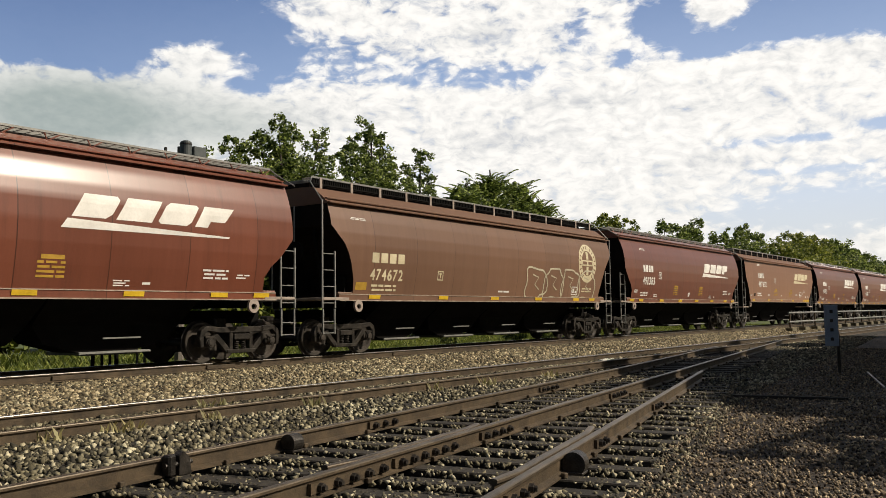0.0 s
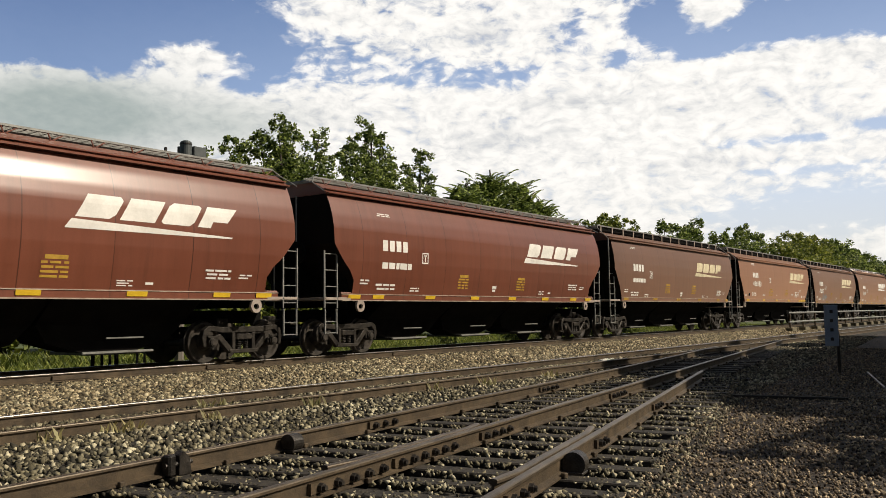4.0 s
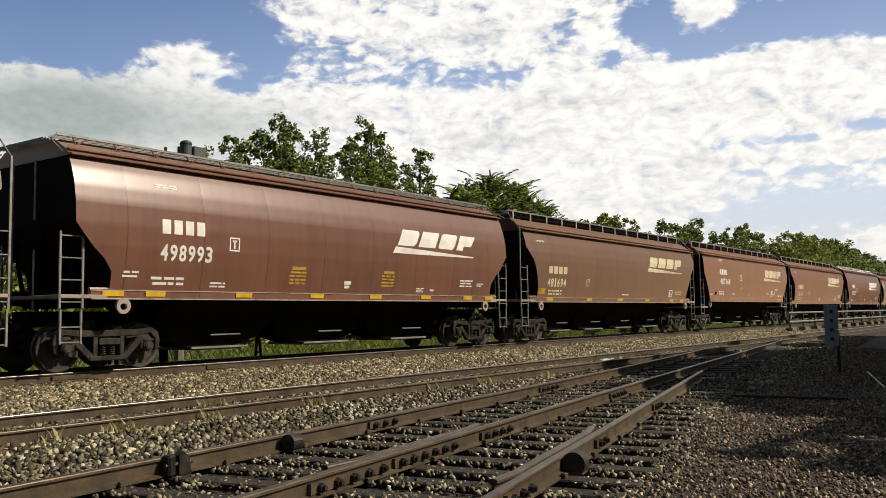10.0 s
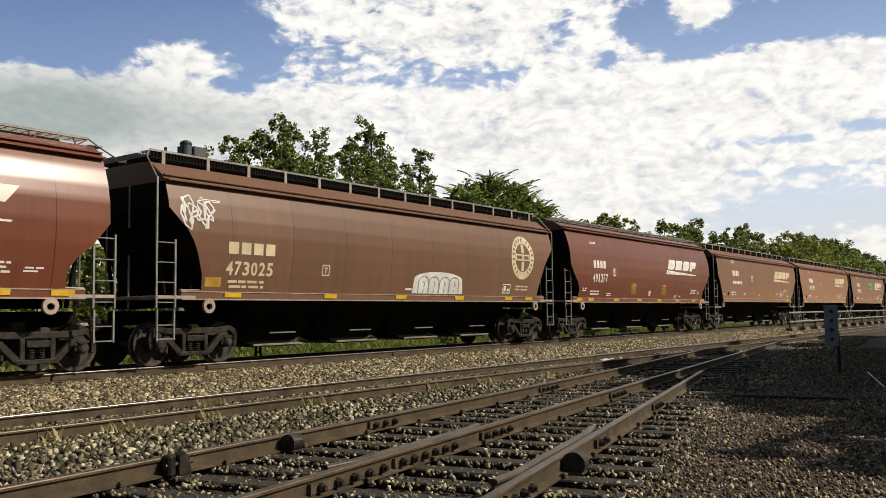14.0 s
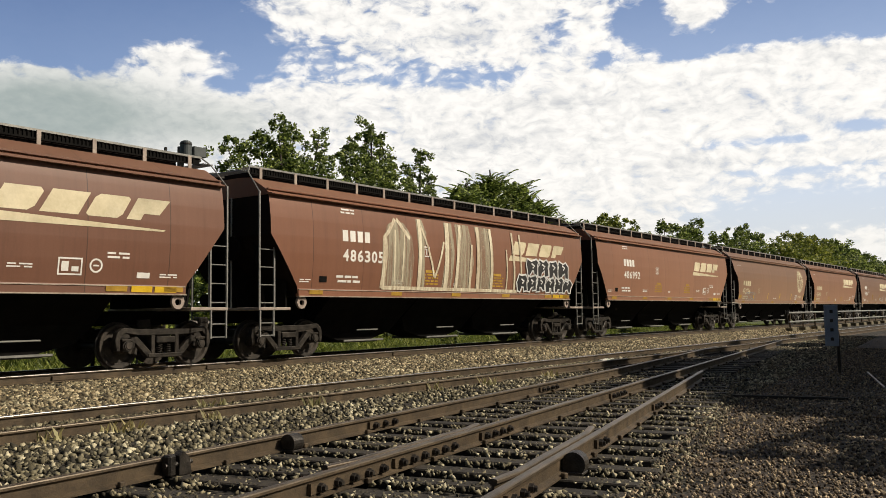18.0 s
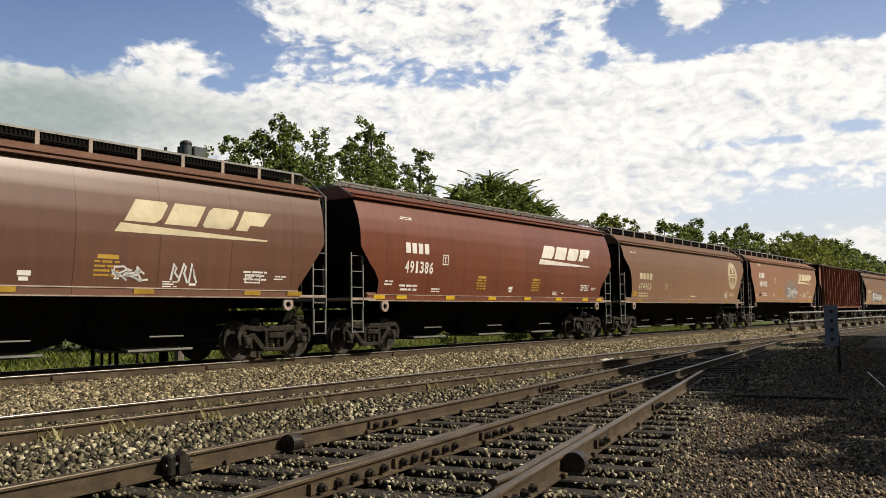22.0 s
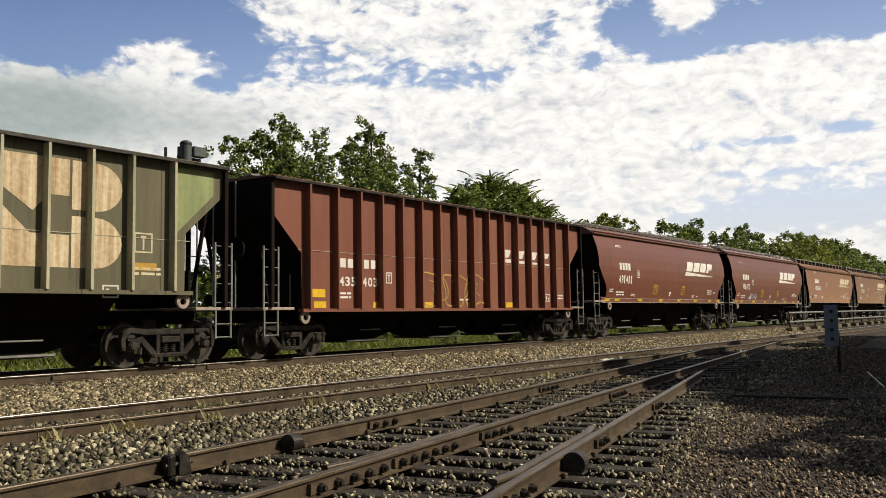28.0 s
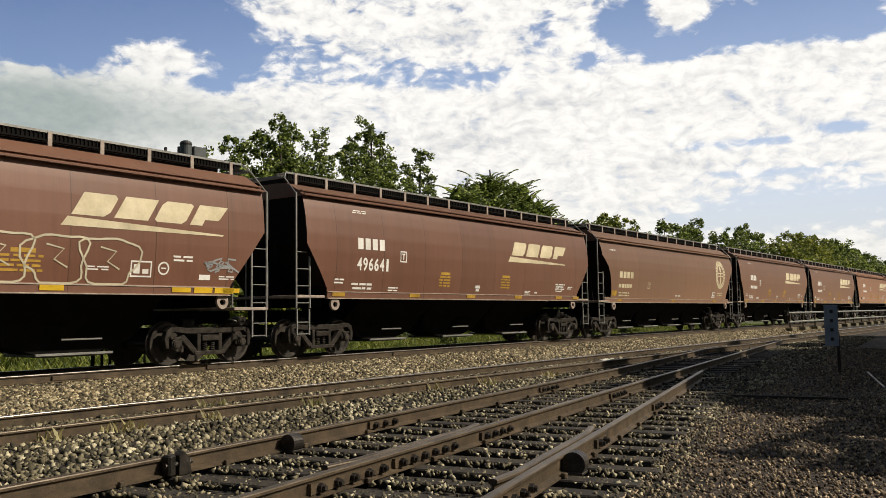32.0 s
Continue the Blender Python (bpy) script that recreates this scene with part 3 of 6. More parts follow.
def add_running_gear(car, kind):
    k = KINDS[kind]
    a, zs, ze = k["a"], k["zs"], k["ze"]
    for s in (-1, 1):
        add_truck(car, s * (a - 1.07))
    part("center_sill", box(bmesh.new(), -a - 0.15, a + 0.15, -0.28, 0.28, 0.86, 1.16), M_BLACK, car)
    for s in (-1, 1):
        bm = bmesh.new()
        zp = 1.22 if kind in ("flat", "flat_short", "ribbed", "green") else zs + 0.06
        box(bm, min(s * (a - 0.75), s * (a + 0.24)), max(s * (a - 0.75), s * (a + 0.24)), -1.48, 1.48, zp - 0.07, zp, 0.01)
        part("end_platform", bm, M_POST, car, "worn pale edged end platform")
        bm = bmesh.new()
        rod(bm, (s * (a + 0.1), 0, 0.87), (s * (a + 0.66), 0, 0.87), 0.085, 8)
        box(bm, min(s * (a + 0.55), s * (a + 0.75)), max(s * (a + 0.55), s * (a + 0.75)), -0.13, 0.13, 0.72, 1.02, 0.03)
        part("coupler", bm, M_STEEL, car, "rusty coupler")
        for y in (-1.46, 1.46):
            part("ladder", ladder_bm(s * (a + 0.21), s * (a - 0.24), y, 1.2, 2.62, 4, 2.62 if kind in ("ribbed", "green", "curved") else ze + 0.06), M_GALV, car)
            bm = bmesh.new()
            for x in (a + 0.19, a - 0.22):
                box(bm, s * x - 0.02, s * x + 0.02, y - 0.02, y + 0.02, 0.55, 1.18, 0.004)
            for z in (0.58, 0.86):
                rod(bm, (s * (a + 0.19), y, z), (s * (a - 0.22), y, z), 0.014)
            part("step", bm, M_GALV, car)
            part("jacking_pad", pull_eye(s * (a - 1.09), zs - 0.16, y - 0.045, y + 0.02), M_POST, car, "pale steel pulling eye")
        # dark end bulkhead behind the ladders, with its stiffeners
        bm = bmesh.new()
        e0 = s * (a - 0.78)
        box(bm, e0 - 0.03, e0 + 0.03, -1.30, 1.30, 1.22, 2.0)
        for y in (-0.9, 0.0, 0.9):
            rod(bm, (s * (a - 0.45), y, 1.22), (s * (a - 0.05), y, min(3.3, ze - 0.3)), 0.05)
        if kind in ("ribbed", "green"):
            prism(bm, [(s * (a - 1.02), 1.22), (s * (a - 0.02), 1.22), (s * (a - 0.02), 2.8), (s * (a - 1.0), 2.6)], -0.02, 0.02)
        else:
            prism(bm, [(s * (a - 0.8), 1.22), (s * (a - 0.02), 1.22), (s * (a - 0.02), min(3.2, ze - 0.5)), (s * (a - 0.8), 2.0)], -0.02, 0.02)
        # Added dark sheet: fills the flat cars' end opening in place of shade.
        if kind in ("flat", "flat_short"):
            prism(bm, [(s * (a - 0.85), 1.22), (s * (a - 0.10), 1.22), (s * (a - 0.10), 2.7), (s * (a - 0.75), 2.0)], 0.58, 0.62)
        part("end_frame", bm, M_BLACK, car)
        for y in (-1.0, 1.0):
            bm = bmesh.new()
            rod(bm, (s * (a + 0.12), y * 0.4, 1.22), (s * (a + 0.12), y * 0.4, ze), 0.02)
            part("grab_pole", bm, M_GALV, car)
    n = k["bays"]
    span = 2 * (a - 2.35) / n
    for i in range(n):
        c = -(a - 2.35) + span * (i + 0.5)
        bm = bmesh.new()
        rings = []
        for z, hx, hy in ((0.30, 0.46, 0.42), (0.55, span * 0.40, 0.46), (0.90, span * 0.485, 0.60), (zs + 0.02, span * 0.495, 1.28)):
            rings.append([bm.verts.new((c + sx * hx, sy * hy, z)) for sx, sy in ((-1, -1), (1, -1), (1, 1), (-1, 1))])
        for lo, hi in zip(rings, rings[1:]):
            for j in range(4):
                bm.faces.new((lo[j], lo[(j + 1) % 4], hi[(j + 1) % 4], hi[j]))
        bm.faces.new(rings[0][::-1])
        bmesh.ops.recalc_face_normals(bm, faces=bm.faces[:])
        # The bay's colour already holds the shade under the car.
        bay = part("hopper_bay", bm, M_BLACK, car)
        bm = bmesh.new()
        box(bm, c - 0.62, c + 0.62, -0.72, 0.72, 0.29, 0.36, 0.01)
        gate = part("outlet_gate", bm, M_STEEL, bay)
        part("gate_shaft", rod(bmesh.new(), (c - 0.8, -0.76, 0.34), (c + 0.8, -0.76, 0.34), 0.028), M_GALV, bay)
        part("gate_shaft", rod(bmesh.new(), (c - 0.3, -0.78, 0.62), (c + 0.55, -0.78, 0.62), 0.018), M_GALV, bay)
    bm = bmesh.new()
    bmesh.ops.create_cone(bm, cap_ends=True, segments=16, radius1=0.14, radius2=0.14, depth=0.6, matrix=Matrix.Translation((-a + 0.3, 0.75, 1.42)) @ Matrix.Rotation(math.pi / 2, 4, "Y"))
    part("brake_reservoir", bm, M_BLACK, car)
    bm = bmesh.new()
    rod(bm, (-a - 0.2, -0.55, 2.6), (-a - 0.26, -0.55, 2.6), 0.28, 20)
    part("brake_wheel", bm, M_BLACK, car)


def add_roof(car, kind, paint):
    k = KINDS[kind]
    a, ze = k["a"], k["ze"]
    top = roof_top(kind)
    part("roof", roof_mesh(kind), paint, car)
    bm = bmesh.new()
    high = 0.1 if kind in ("ribbed", "green") else (0.14 if kind == "curved" else 0.27)
    box(bm, -a + 0.35, a - 0.35, -0.44, 0.44, top - 0.02, top + high, 0.03)
    # Hatch sides carry the painted shade seen behind the walkway.
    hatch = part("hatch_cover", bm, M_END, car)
    for i in range(9):
        x = -a + 1.2 + (2 * a - 2.4) * i / 8
        part("hatch_strap", box(bmesh.new(), x - 0.04, x + 0.04, -0.47, 0.47, top + high - 0.02, top + high + 0.02, 0.006), M_GALV, hatch)
    if kind in ("ribbed", "green"):
        z = top + 0.05
        bm = bmesh.new()
        box(bm, -a + 0.1, a - 0.1, -0.70, -0.42, z, z + 0.04)
        box(bm, -a + 0.1, a - 0.1, 0.42, 0.70, z, z + 0.04)
        part("running_board", bm, M_GALV, car)
        return
    z = 4.505
    truss = kind != "curved"
    for s in (-1, 1):
        # open grating: long bars and cross bars
        bars = [(-a + 0.05, a - 0.05, s * (0.52 + 0.055 * j) - 0.004, s * (0.52 + 0.055 * j) + 0.004, z, z + 0.035) for j in range(7)]
        bars += [(-a + 0.1 + (2 * a - 0.2) * i / 69 - 0.006, -a + 0.1 + (2 * a - 0.2) * i / 69 + 0.006, s * 0.685 - 0.17, s * 0.685 + 0.17, z + 0.002, z + 0.028) for i in range(70)]
        board = part("running_board", boxes_mesh("running_board", bars), M_GRATE if truss else M_GALV, car, "dark open grating walkway" if truss else "grey open grating walkway")
        part("edge_rail", box(bmesh.new(), -a + 0.02, a - 0.02, s * 0.87 - 0.012, s * 0.87 + 0.012, z + 0.004, z + 0.052, 0.003), M_GALV, board)
        if truss:
            # deep side of the walkway: a lattice of thin uprights over a lower bar
            k_ = int((2 * a - 0.2) / 0.085)
            bars = [(-a + 0.1 + 0.085 * i, -a + 0.13 + 0.085 * i, s * 0.862 - 0.006, s * 0.862 + 0.006, z - 0.115, z) for i in range(k_)]
            bars += [(-a + 0.05, a - 0.05, s * 0.862 - 0.014, s * 0.862 + 0.014, z - 0.15, z - 0.115), (-a + 0.05, a - 0.05, s * 0.84 - 0.004, s * 0.84 + 0.004, z - 0.13, z)]
            part("lattice", boxes_mesh("lattice", bars), M_BLACK, board, "dark latticed side of the walkway")
        count = 14 if truss else 17
        for i in range(count):
            x = -a + 0.35 + (2 * a - 0.7) * i / (count - 1)
            bm = bmesh.new()
            if truss:
                box(bm, x - 0.045, x + 0.045, s * 0.885 - 0.012, s * 0.885 + 0.012, top - 0.06, z + 0.03, 0.004)
            else:
                rod(bm, (x, s * 0.87, z), (x, s * 0.98, top - 0.06), 0.014)
                rod(bm, (x, s * 0.98, top - 0.06), (x + 0.30, s * 0.87, z), 0.014)
                box(bm, x - 0.05, x + 0.05, s * 0.98 - 0.03, s * 0.98 + 0.03, top - 0.10, top - 0.05, 0.004)
            part("bracket", bm, M_POST if truss else paint, board)
    for s in (-1, 1):
        bm = bmesh.new()
        for j in range(5):
            box(bm, s * (a + 0.02) + s * 0.06 * j - 0.006, s * (a + 0.02) + s * 0.06 * j + 0.006, -0.9, 0.9, z - 0.12, z - 0.085)
        for y in (-1, 1):
            rod(bm, (s * (a - 0.02), y * 0.87, z + 0.02), (s * (a + 0.14), y * 1.0, z - 0.14), 0.016)
            rod(bm, (s * (a + 0.14), y * 1.0, z - 0.14), (s * (a + 0.21), y * 1.46, ze + 0.04), 0.016)
        part("crosswalk", bm, M_GALV, car)


PROTO = {}


def make_kind(kind, paint):
    """One unlettered car of a kind, built in place of its first use."""
    k = KINDS[kind]
    a, zs, ze = k["a"], k["zs"], k["ze"]
    car = thing("hopper_car", "", "")
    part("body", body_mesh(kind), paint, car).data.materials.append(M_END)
    for s in (-1, 1):
        e = a - along(k["cut"], zs + 0.05)
        w = along(k["wide"], zs)
        if kind in ("ribbed", "green"):
            part("side_sill", box(bmesh.new(), -e - 0.1, e + 0.1, min(s * 1.42, s * 1.60), max(s * 1.42, s * 1.60), zs - 0.03, zs + 0.05), paint, car)
            for x in [q * p_ for p_ in (0.434, 1.302, 2.17, 3.04, 3.906, 4.77, 5.64, 6.62) for q in (-1, 1)]:
                bm = bmesh.new()
                prism(bm, [(x - 0.028, zs + 0.05), (x + 0.028, zs + 0.05), (x + 0.028, ze - 0.03), (x - 0.028, ze - 0.03)], min(s * 1.42, s * 1.635), max(s * 1.42, s * 1.635))
                part("side_post", bm, paint, car)
            if s < 0:
                part("weld_seam", box(bmesh.new(), -a + 0.9, a - 0.9, -1.452, -1.43, 2.585, 2.6), M_OLIVE if kind == "green" else M_FLANGE, car)
            part("top_chord", box(bmesh.new(), -a, a, min(s * 1.41, s * 1.645), max(s * 1.41, s * 1.645), ze - 0.03, ze + 0.03), M_STEEL, car)
            for q in (-1, 1):
                # Corner posts share the painted shade of the car end.
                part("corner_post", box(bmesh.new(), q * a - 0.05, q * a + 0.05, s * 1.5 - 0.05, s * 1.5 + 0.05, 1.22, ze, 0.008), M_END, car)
        else:
            bm = bmesh.new()
            prof = [(w - 0.05, zs - 0.01), (w + 0.046, zs - 0.01), (w + 0.046, zs + 0.135), (w + 0.012, zs + 0.20), (w - 0.05, zs + 0.20)]
            ends = [[bm.verts.new((q * e, s * py, pz)) for py, pz in prof] for q in (-1, 1)]
            bm.faces.new(ends[0])
            bm.faces.new(ends[1][::-1])
            for i in range(5):
                bm.faces.new((ends[0][i], ends[1][i], ends[1][(i + 1) % 5], ends[0][(i + 1) % 5]))
            bmesh.ops.recalc_face_normals(bm, faces=bm.faces[:])
            part("side_sill", bm, paint, car)
            part("sill_flange", box(bmesh.new(), -e, e, min(s * (w - 0.04), s * (w + 0.075)), max(s * (w - 0.04), s * (w + 0.075)), zs - 0.026, zs - 0.002), M_FLANGE, car, "lower sill edge with its sun glint painted pale")
            # Thin strip added as a painted highlight along the top of the sill.
            part("sill_cap", box(bmesh.new(), -e, e, min(s * (w - 0.04), s * (w + 0.06)), max(s * (w - 0.04), s * (w + 0.06)), zs + 0.137, zs + 0.155), M_FLANGE, car)
            # seam strips just under the eave
            we = along(k["wide"], ze)
            part("eave_angle", box(bmesh.new(), -a, a, min(s * (we - 0.02), s * (we + 0.115)), max(s * (we - 0.02), s * (we + 0.115)), ze + 0.012, ze + 0.045), paint, car)
            part("roof_seam", box(bmesh.new(), -a, a, min(s * (we - 0.16), s * (we - 0.005)), max(s * (we - 0.16), s * (we - 0.005)), ze + 0.125, ze + 0.15), paint, car)
    add_roof(car, kind, paint)
    add_running_gear(car, kind)
    PROTO[kind] = car
    return car


def repaint(car, paint):
    for o in car.children:
        if o.name.split(".")[0] in ("body", "roof", "roof_seam", "side_sill", "eave_angle", "side_post"):
            o.material_slots[0].link = "OBJECT"
            o.material_slots[0].material = M_OLIVE if paint == M_GREEN and o.name.startswith(("side_post", "corner_post")) else paint


PAINTS = {"N": ("curved", M_RED), "D": ("curved", M_DULL), "C": ("round", M_TAN), "B": ("round", M_UMBER), "S": ("flat", M_BROWN), "T": ("flat", M_DULL),
          "U": ("flat_short", M_DULL), "M": ("short", M_DARK), "R": ("ribbed", M_RIB), "G": ("green", M_GREEN)}
# The train in running order: paint code and road number.
TRAIN = [("N", ""), ("C", "474672"), ("N", "491383"), ("T", "487632"), ("N", "491371"), ("N", "491350"), ("N", ""), ("M", ""), ("S", "486013"),
         ("M", "496507"), ("D", "496054"), ("U", "477440"), ("C", "476243"), ("N", "498993"), ("C", "481694"), ("S", "487368"), ("B", "481465"), ("N", "491373"),
         ("C", "473025"), ("N", "491377"), ("T", ""), ("S", "486292"), ("S", "487949"), ("S", "486305"), ("S", "486992"), ("C", "473754"), ("B", "483439"),
         ("M", "495896"), ("N", "491386"), ("C", "474903"), ("S", "489355"), ("R", "435637"), ("B", "479360"), ("G", ""), ("G", ""), ("R", "435403"),
         ("N", "491411"), ("N", "491412"), ("S", "488242"), ("U", "477288"), ("M", "496641"), ("C", ""), ("M", ""), ("M", ""), ("S", ""), ("S", "")]
CARS = []
x_left = -0.56
for code, road in TRAIN:
    kind, paint = PAINTS[code]
    if kind in PROTO:
        car = copy_thing(PROTO[kind], Matrix.Identity(4))
    else:
        car = make_kind(kind, paint)
    repaint(car, {"479360": M_TAN, "498993": M_MAROON, "487949": M_DULL}.get(road, paint))
    car.matrix_world = pose(x_left + LEN[kind] / 2, TRAIN_Y, 0)
    CARS.append((car, kind, code, road, x_left + LEN[kind] / 2))
    x_left += LEN[kind] + GAP
LABELS = {"N": "glossy oxide red covered hopper car with curved sides", "D": "dull red covered hopper car with curved sides", "C": "faded brown round-sided covered hopper car", "B": "brown round-sided covered hopper car",
          "S": "brown flat-sided covered hopper car with sloped ends", "T": "dull dark brown flat-sided covered hopper car", "U": "dull brown flat-sided covered hopper car with sloped ends", "M": "dark brown covered hopper car with low curved sides",
          "R": "red rib-sided covered hopper car with upright posts", "G": "weathered green rib-sided covered hopper car"}
for car, kind, code, road, _ in CARS:
    tagged(car, LABELS[code] + " on rails", "hopper car", "hopper cars of the train")
# ---- lettering and paint marks on the cars ----
DECALS = {}


def side_y(kind, z, sill=False):
    k = KINDS[kind]
    return -(along(k["wide"], z) + (0.05 if sill else 0.006))


def lay_on(kind, polys, sill=False, lift=0.0):
    """Flat outlines in x, z, cut into low strips and laid on the near side sheet of a kind of car."""
    bm = bmesh.new()
    for poly in polys:
        bm.faces.new([bm.verts.new((x, 0, z)) for x, z in poly])
    bmesh.ops.remove_doubles(bm, verts=bm.verts[:], dist=1e-4)
    zs = [v.co.z for v in bm.verts]
    lo, hi = min(zs), max(zs)
    if hi - lo > 0.12 and not sill and kind not in ("ribbed", "green"):
        n = int((hi - lo) / 0.09) + 1
        for i in range(1, n):
            bmesh.ops.bisect_plane(bm, geom=bm.verts[:] + bm.edges[:] + bm.faces[:], dist=1e-5, plane_co=(0, 0, lo + (hi - lo) * i / n), plane_no=(0, 0, 1))
    for v in bm.verts:
        v.co.y = side_y(kind, v.co.z, sill) - lift
    for f in bm.faces:
        f.normal_update()
        if f.normal.y > 0:
            f.normal_flip()
    return bm


def decal(car, name, kind, key, polys, mat, label="", sill=False, lift=0.0):
    k = (kind, key)
    if k not in DECALS or key is None:
        DECALS[k] = keep(name, lay_on(kind, polys, sill, lift), mat)
    return child(name, DECALS[k], car, (0, 0, 0), label)


def bar(x0, x1, z0, z1, slant=0.0):
    return [(x0, z0), (x1, z0), (x1 + slant, z1), (x0 + slant, z1)]


GLYPHS = {}


def glyph(ch):
    """Outline mesh of a character of the built-in font, one unit high."""
    if ch not in GLYPHS:
        cu = bpy.data.curves.new("glyph", "FONT")
        cu.body, cu.size, cu.offset, cu.resolution_u = ch, 1.0, 0.026, 3
        ob = bpy.data.objects.new("glyph", cu)
        me = bpy.data.meshes.new_from_object(ob)
        GLYPHS[ch] = ([(v.co.x, v.co.y) for v in me.vertices], [tuple(p.vertices) for p in me.polygons])
        bpy.data.objects.remove(ob)
        bpy.data.curves.remove(cu)
        bpy.data.meshes.remove(me)
    return GLYPHS[ch]


def write_on(car, kind, text, x0, x1, z0, z1, mat):
    """Road number in the built-in font, fitted into a field of the side sheet."""
    vs, fs = [], []
    n = len(text)
    cell = (x1 - x0) / n
    for i, ch in enumerate(text):
        pts, faces_ = glyph(ch)
        w0, w1 = min(p[0] for p in pts), max(p[0] for p in pts)
        h = max(p[1] for p in pts)
        o = len(vs)
        wide = cell * (0.80 if ch != "1" else 0.42)
        for px, py in pts:
            z = z0 + py / h * (z1 - z0)
            vs.append((x0 + i * cell + cell / 2 + (px - (w0 + w1) / 2) / (w1 - w0) * wide, side_y(kind, z), z))
        fs += [tuple(o + j for j in f) for f in faces_]
    me = mesh_from("road_number", vs, fs)
    me.materials.append(mat)
    child("road_number", me, car)


def ring(cx, cz, r0, r1, n=40):
    out = []
    for i in range(n):
        a, b = 2 * math.pi * i / n, 2 * math.pi * (i + 1) / n
        out.append([(cx + r * math.cos(t), cz + r * math.sin(t)) for r, t in ((r0, a), (r1, a), (r1, b), (r0, b))])
    return out


def slant_block(x0, x1, z0, z1, cuts):
    """A leaning block with its corners cut back, as one of the four marks of the emblem."""
    lean = (z1 - z0) * 0.62
    h, w = z1 - z0, x1 - x0
    pts = [(x0 + w * u + lean * v, z0 + h * v) for u, v in cuts]
    return pts


MARK_CUTS = [[(0, 0), (0.88, 0), (1.0, 0.2), (1.0, 0.84), (0.88, 1), (0, 1)], [(0, 0), (1, 0), (1, 1), (0, 1)], [(0.1, 0), (0.9, 0), (1, 0.18), (1, 0.9), (0.9, 1), (0.1, 1), (0, 0.82), (0, 0.1)],
             [(0, 0), (0.42, 0), (0.42, 0.3), (0.9, 0.3), (1, 1), (0, 1)]]


def emblem_wedge(car, kind, x0, x1, z0, z1, mat):
    """Four leaning marks over a long tapering wedge."""
    h = z1 - z0
    zb = z0 + 0.33 * h
    lean = (z1 - zb) * 0.62
    left, right = x0 + 0.28 * h, x1 - lean
    w = (right - left) / 4
    decal(car, "emblem_wedge", kind, ("wedge", mat.name, x0), [[(x0, z0), (x1 - 0.42 * h, z0 + 0.02), (x1 - 0.36 * h, z0 + 0.08 * h), (x0 + 0.2 * h, z0 + 0.27 * h)]], mat)
    for i in range(4):
        polys = [slant_block(left + i * w + 0.02, left + (i + 1) * w - 0.11, zb, z1, MARK_CUTS[i])]
        decal(car, "emblem_block", kind, ("mark", i, mat.name, x0), polys, mat)


def emblem_circle(car, kind, cx, cz, r, mat):
    decal(car, "emblem_ring", kind, ("round", mat.name), ring(cx, cz, r * 0.66, r), mat, "worn cream ring emblem")
    for i, b in enumerate([bar(cx - 0.62 * r, cx + 0.62 * r, cz - 0.14 * r, cz + 0.16 * r), bar(cx - 0.12 * r, cx + 0.12 * r, cz + 0.20 * r, cz + 0.62 * r), bar(cx - 0.12 * r, cx + 0.12 * r, cz - 0.62 * r, cz - 0.18 * r)]):
        decal(car, "emblem_bar", kind, ("roundbar", i, mat.name), [b], mat)
    # dark worn writing round the ring and across the bar
    dark = []
    for i in range(19):
        t = math.pi * (1.30 - 1.60 * i / 18)
        if i == 10:
            continue
        dark.append([(cx + r * (k * math.cos(t + q)), cz + r * (k * math.sin(t + q))) for k, q in ((0.75, -0.045), (0.75, 0.045), (0.92, 0.04), (0.92, -0.04))])
    dark += [bar(cx - 0.54 * r, cx - 0.08 * r, cz - 0.06 * r, cz + 0.09 * r), bar(cx + 0.08 * r, cx + 0.5 * r, cz - 0.06 * r, cz + 0.09 * r)]
    tagged(decal(car, "emblem_writing", kind, ("roundtext", mat.name), dark, M_TAN, lift=0.006), kind="stuff")


def marks(car, kind, x0, x1, z0, z1, mat):
    """The owner's four initials as plain upright bars."""
    w = (x1 - x0) / 4
    if kind == "ribbed":
        for i, px in enumerate((-5.40, -5.12, -4.50, -4.22)):
            decal(car, "mark_bar", kind, ("marks", mat.name, i), [bar(px, px + 0.2, z0, z1)], mat)
        return
    for i in range(4):
        decal(car, "mark_bar", kind, ("marks", mat.name, i, x0), [bar(x0 + i * w + 0.02, x0 + (i + 1) * w - 0.06, z0, z1)], mat)


def ribbed_emblem(car, kind, mat):
    """Leaning marks, one to a panel between the posts, each over its piece of the wedge."""
    for i, cx in enumerate((2.6, 3.47, 4.34, 5.2)):
        decal(car, "emblem_block", kind, ("rmark", i), [slant_block(cx - 0.27, cx + 0.12, 2.82, 3.08, MARK_CUTS[i])], mat)
        decal(car, "emblem_wedge", kind, ("rwedge", i), [bar(cx - 0.3, cx + 0.26, 2.66, 2.77 - 0.02 * i)], mat)


def text_rows(car, kind, key, x0, x1, z0, z1, rows, mat, seed=0):
    """Small unreadable stencilling as broken bars."""
    rnd = random.Random(seed)
    polys = []
    h = (z1 - z0) / rows
    for i in range(rows):
        z = z0 + i * h + 0.2 * h
        x = x0 + rnd.uniform(0, 0.1) * (x1 - x0)
        while x < x1 - 0.05:
            w = min(rnd.uniform(0.12, 0.34), x1 - x)
            polys.append(bar(x, x + w, z, z + 0.52 * h))
            x += w + rnd.uniform(0.03, 0.07)
    tagged(decal(car, "stencil", kind, (key, mat.name, x0), polys, mat), kind="stuff")


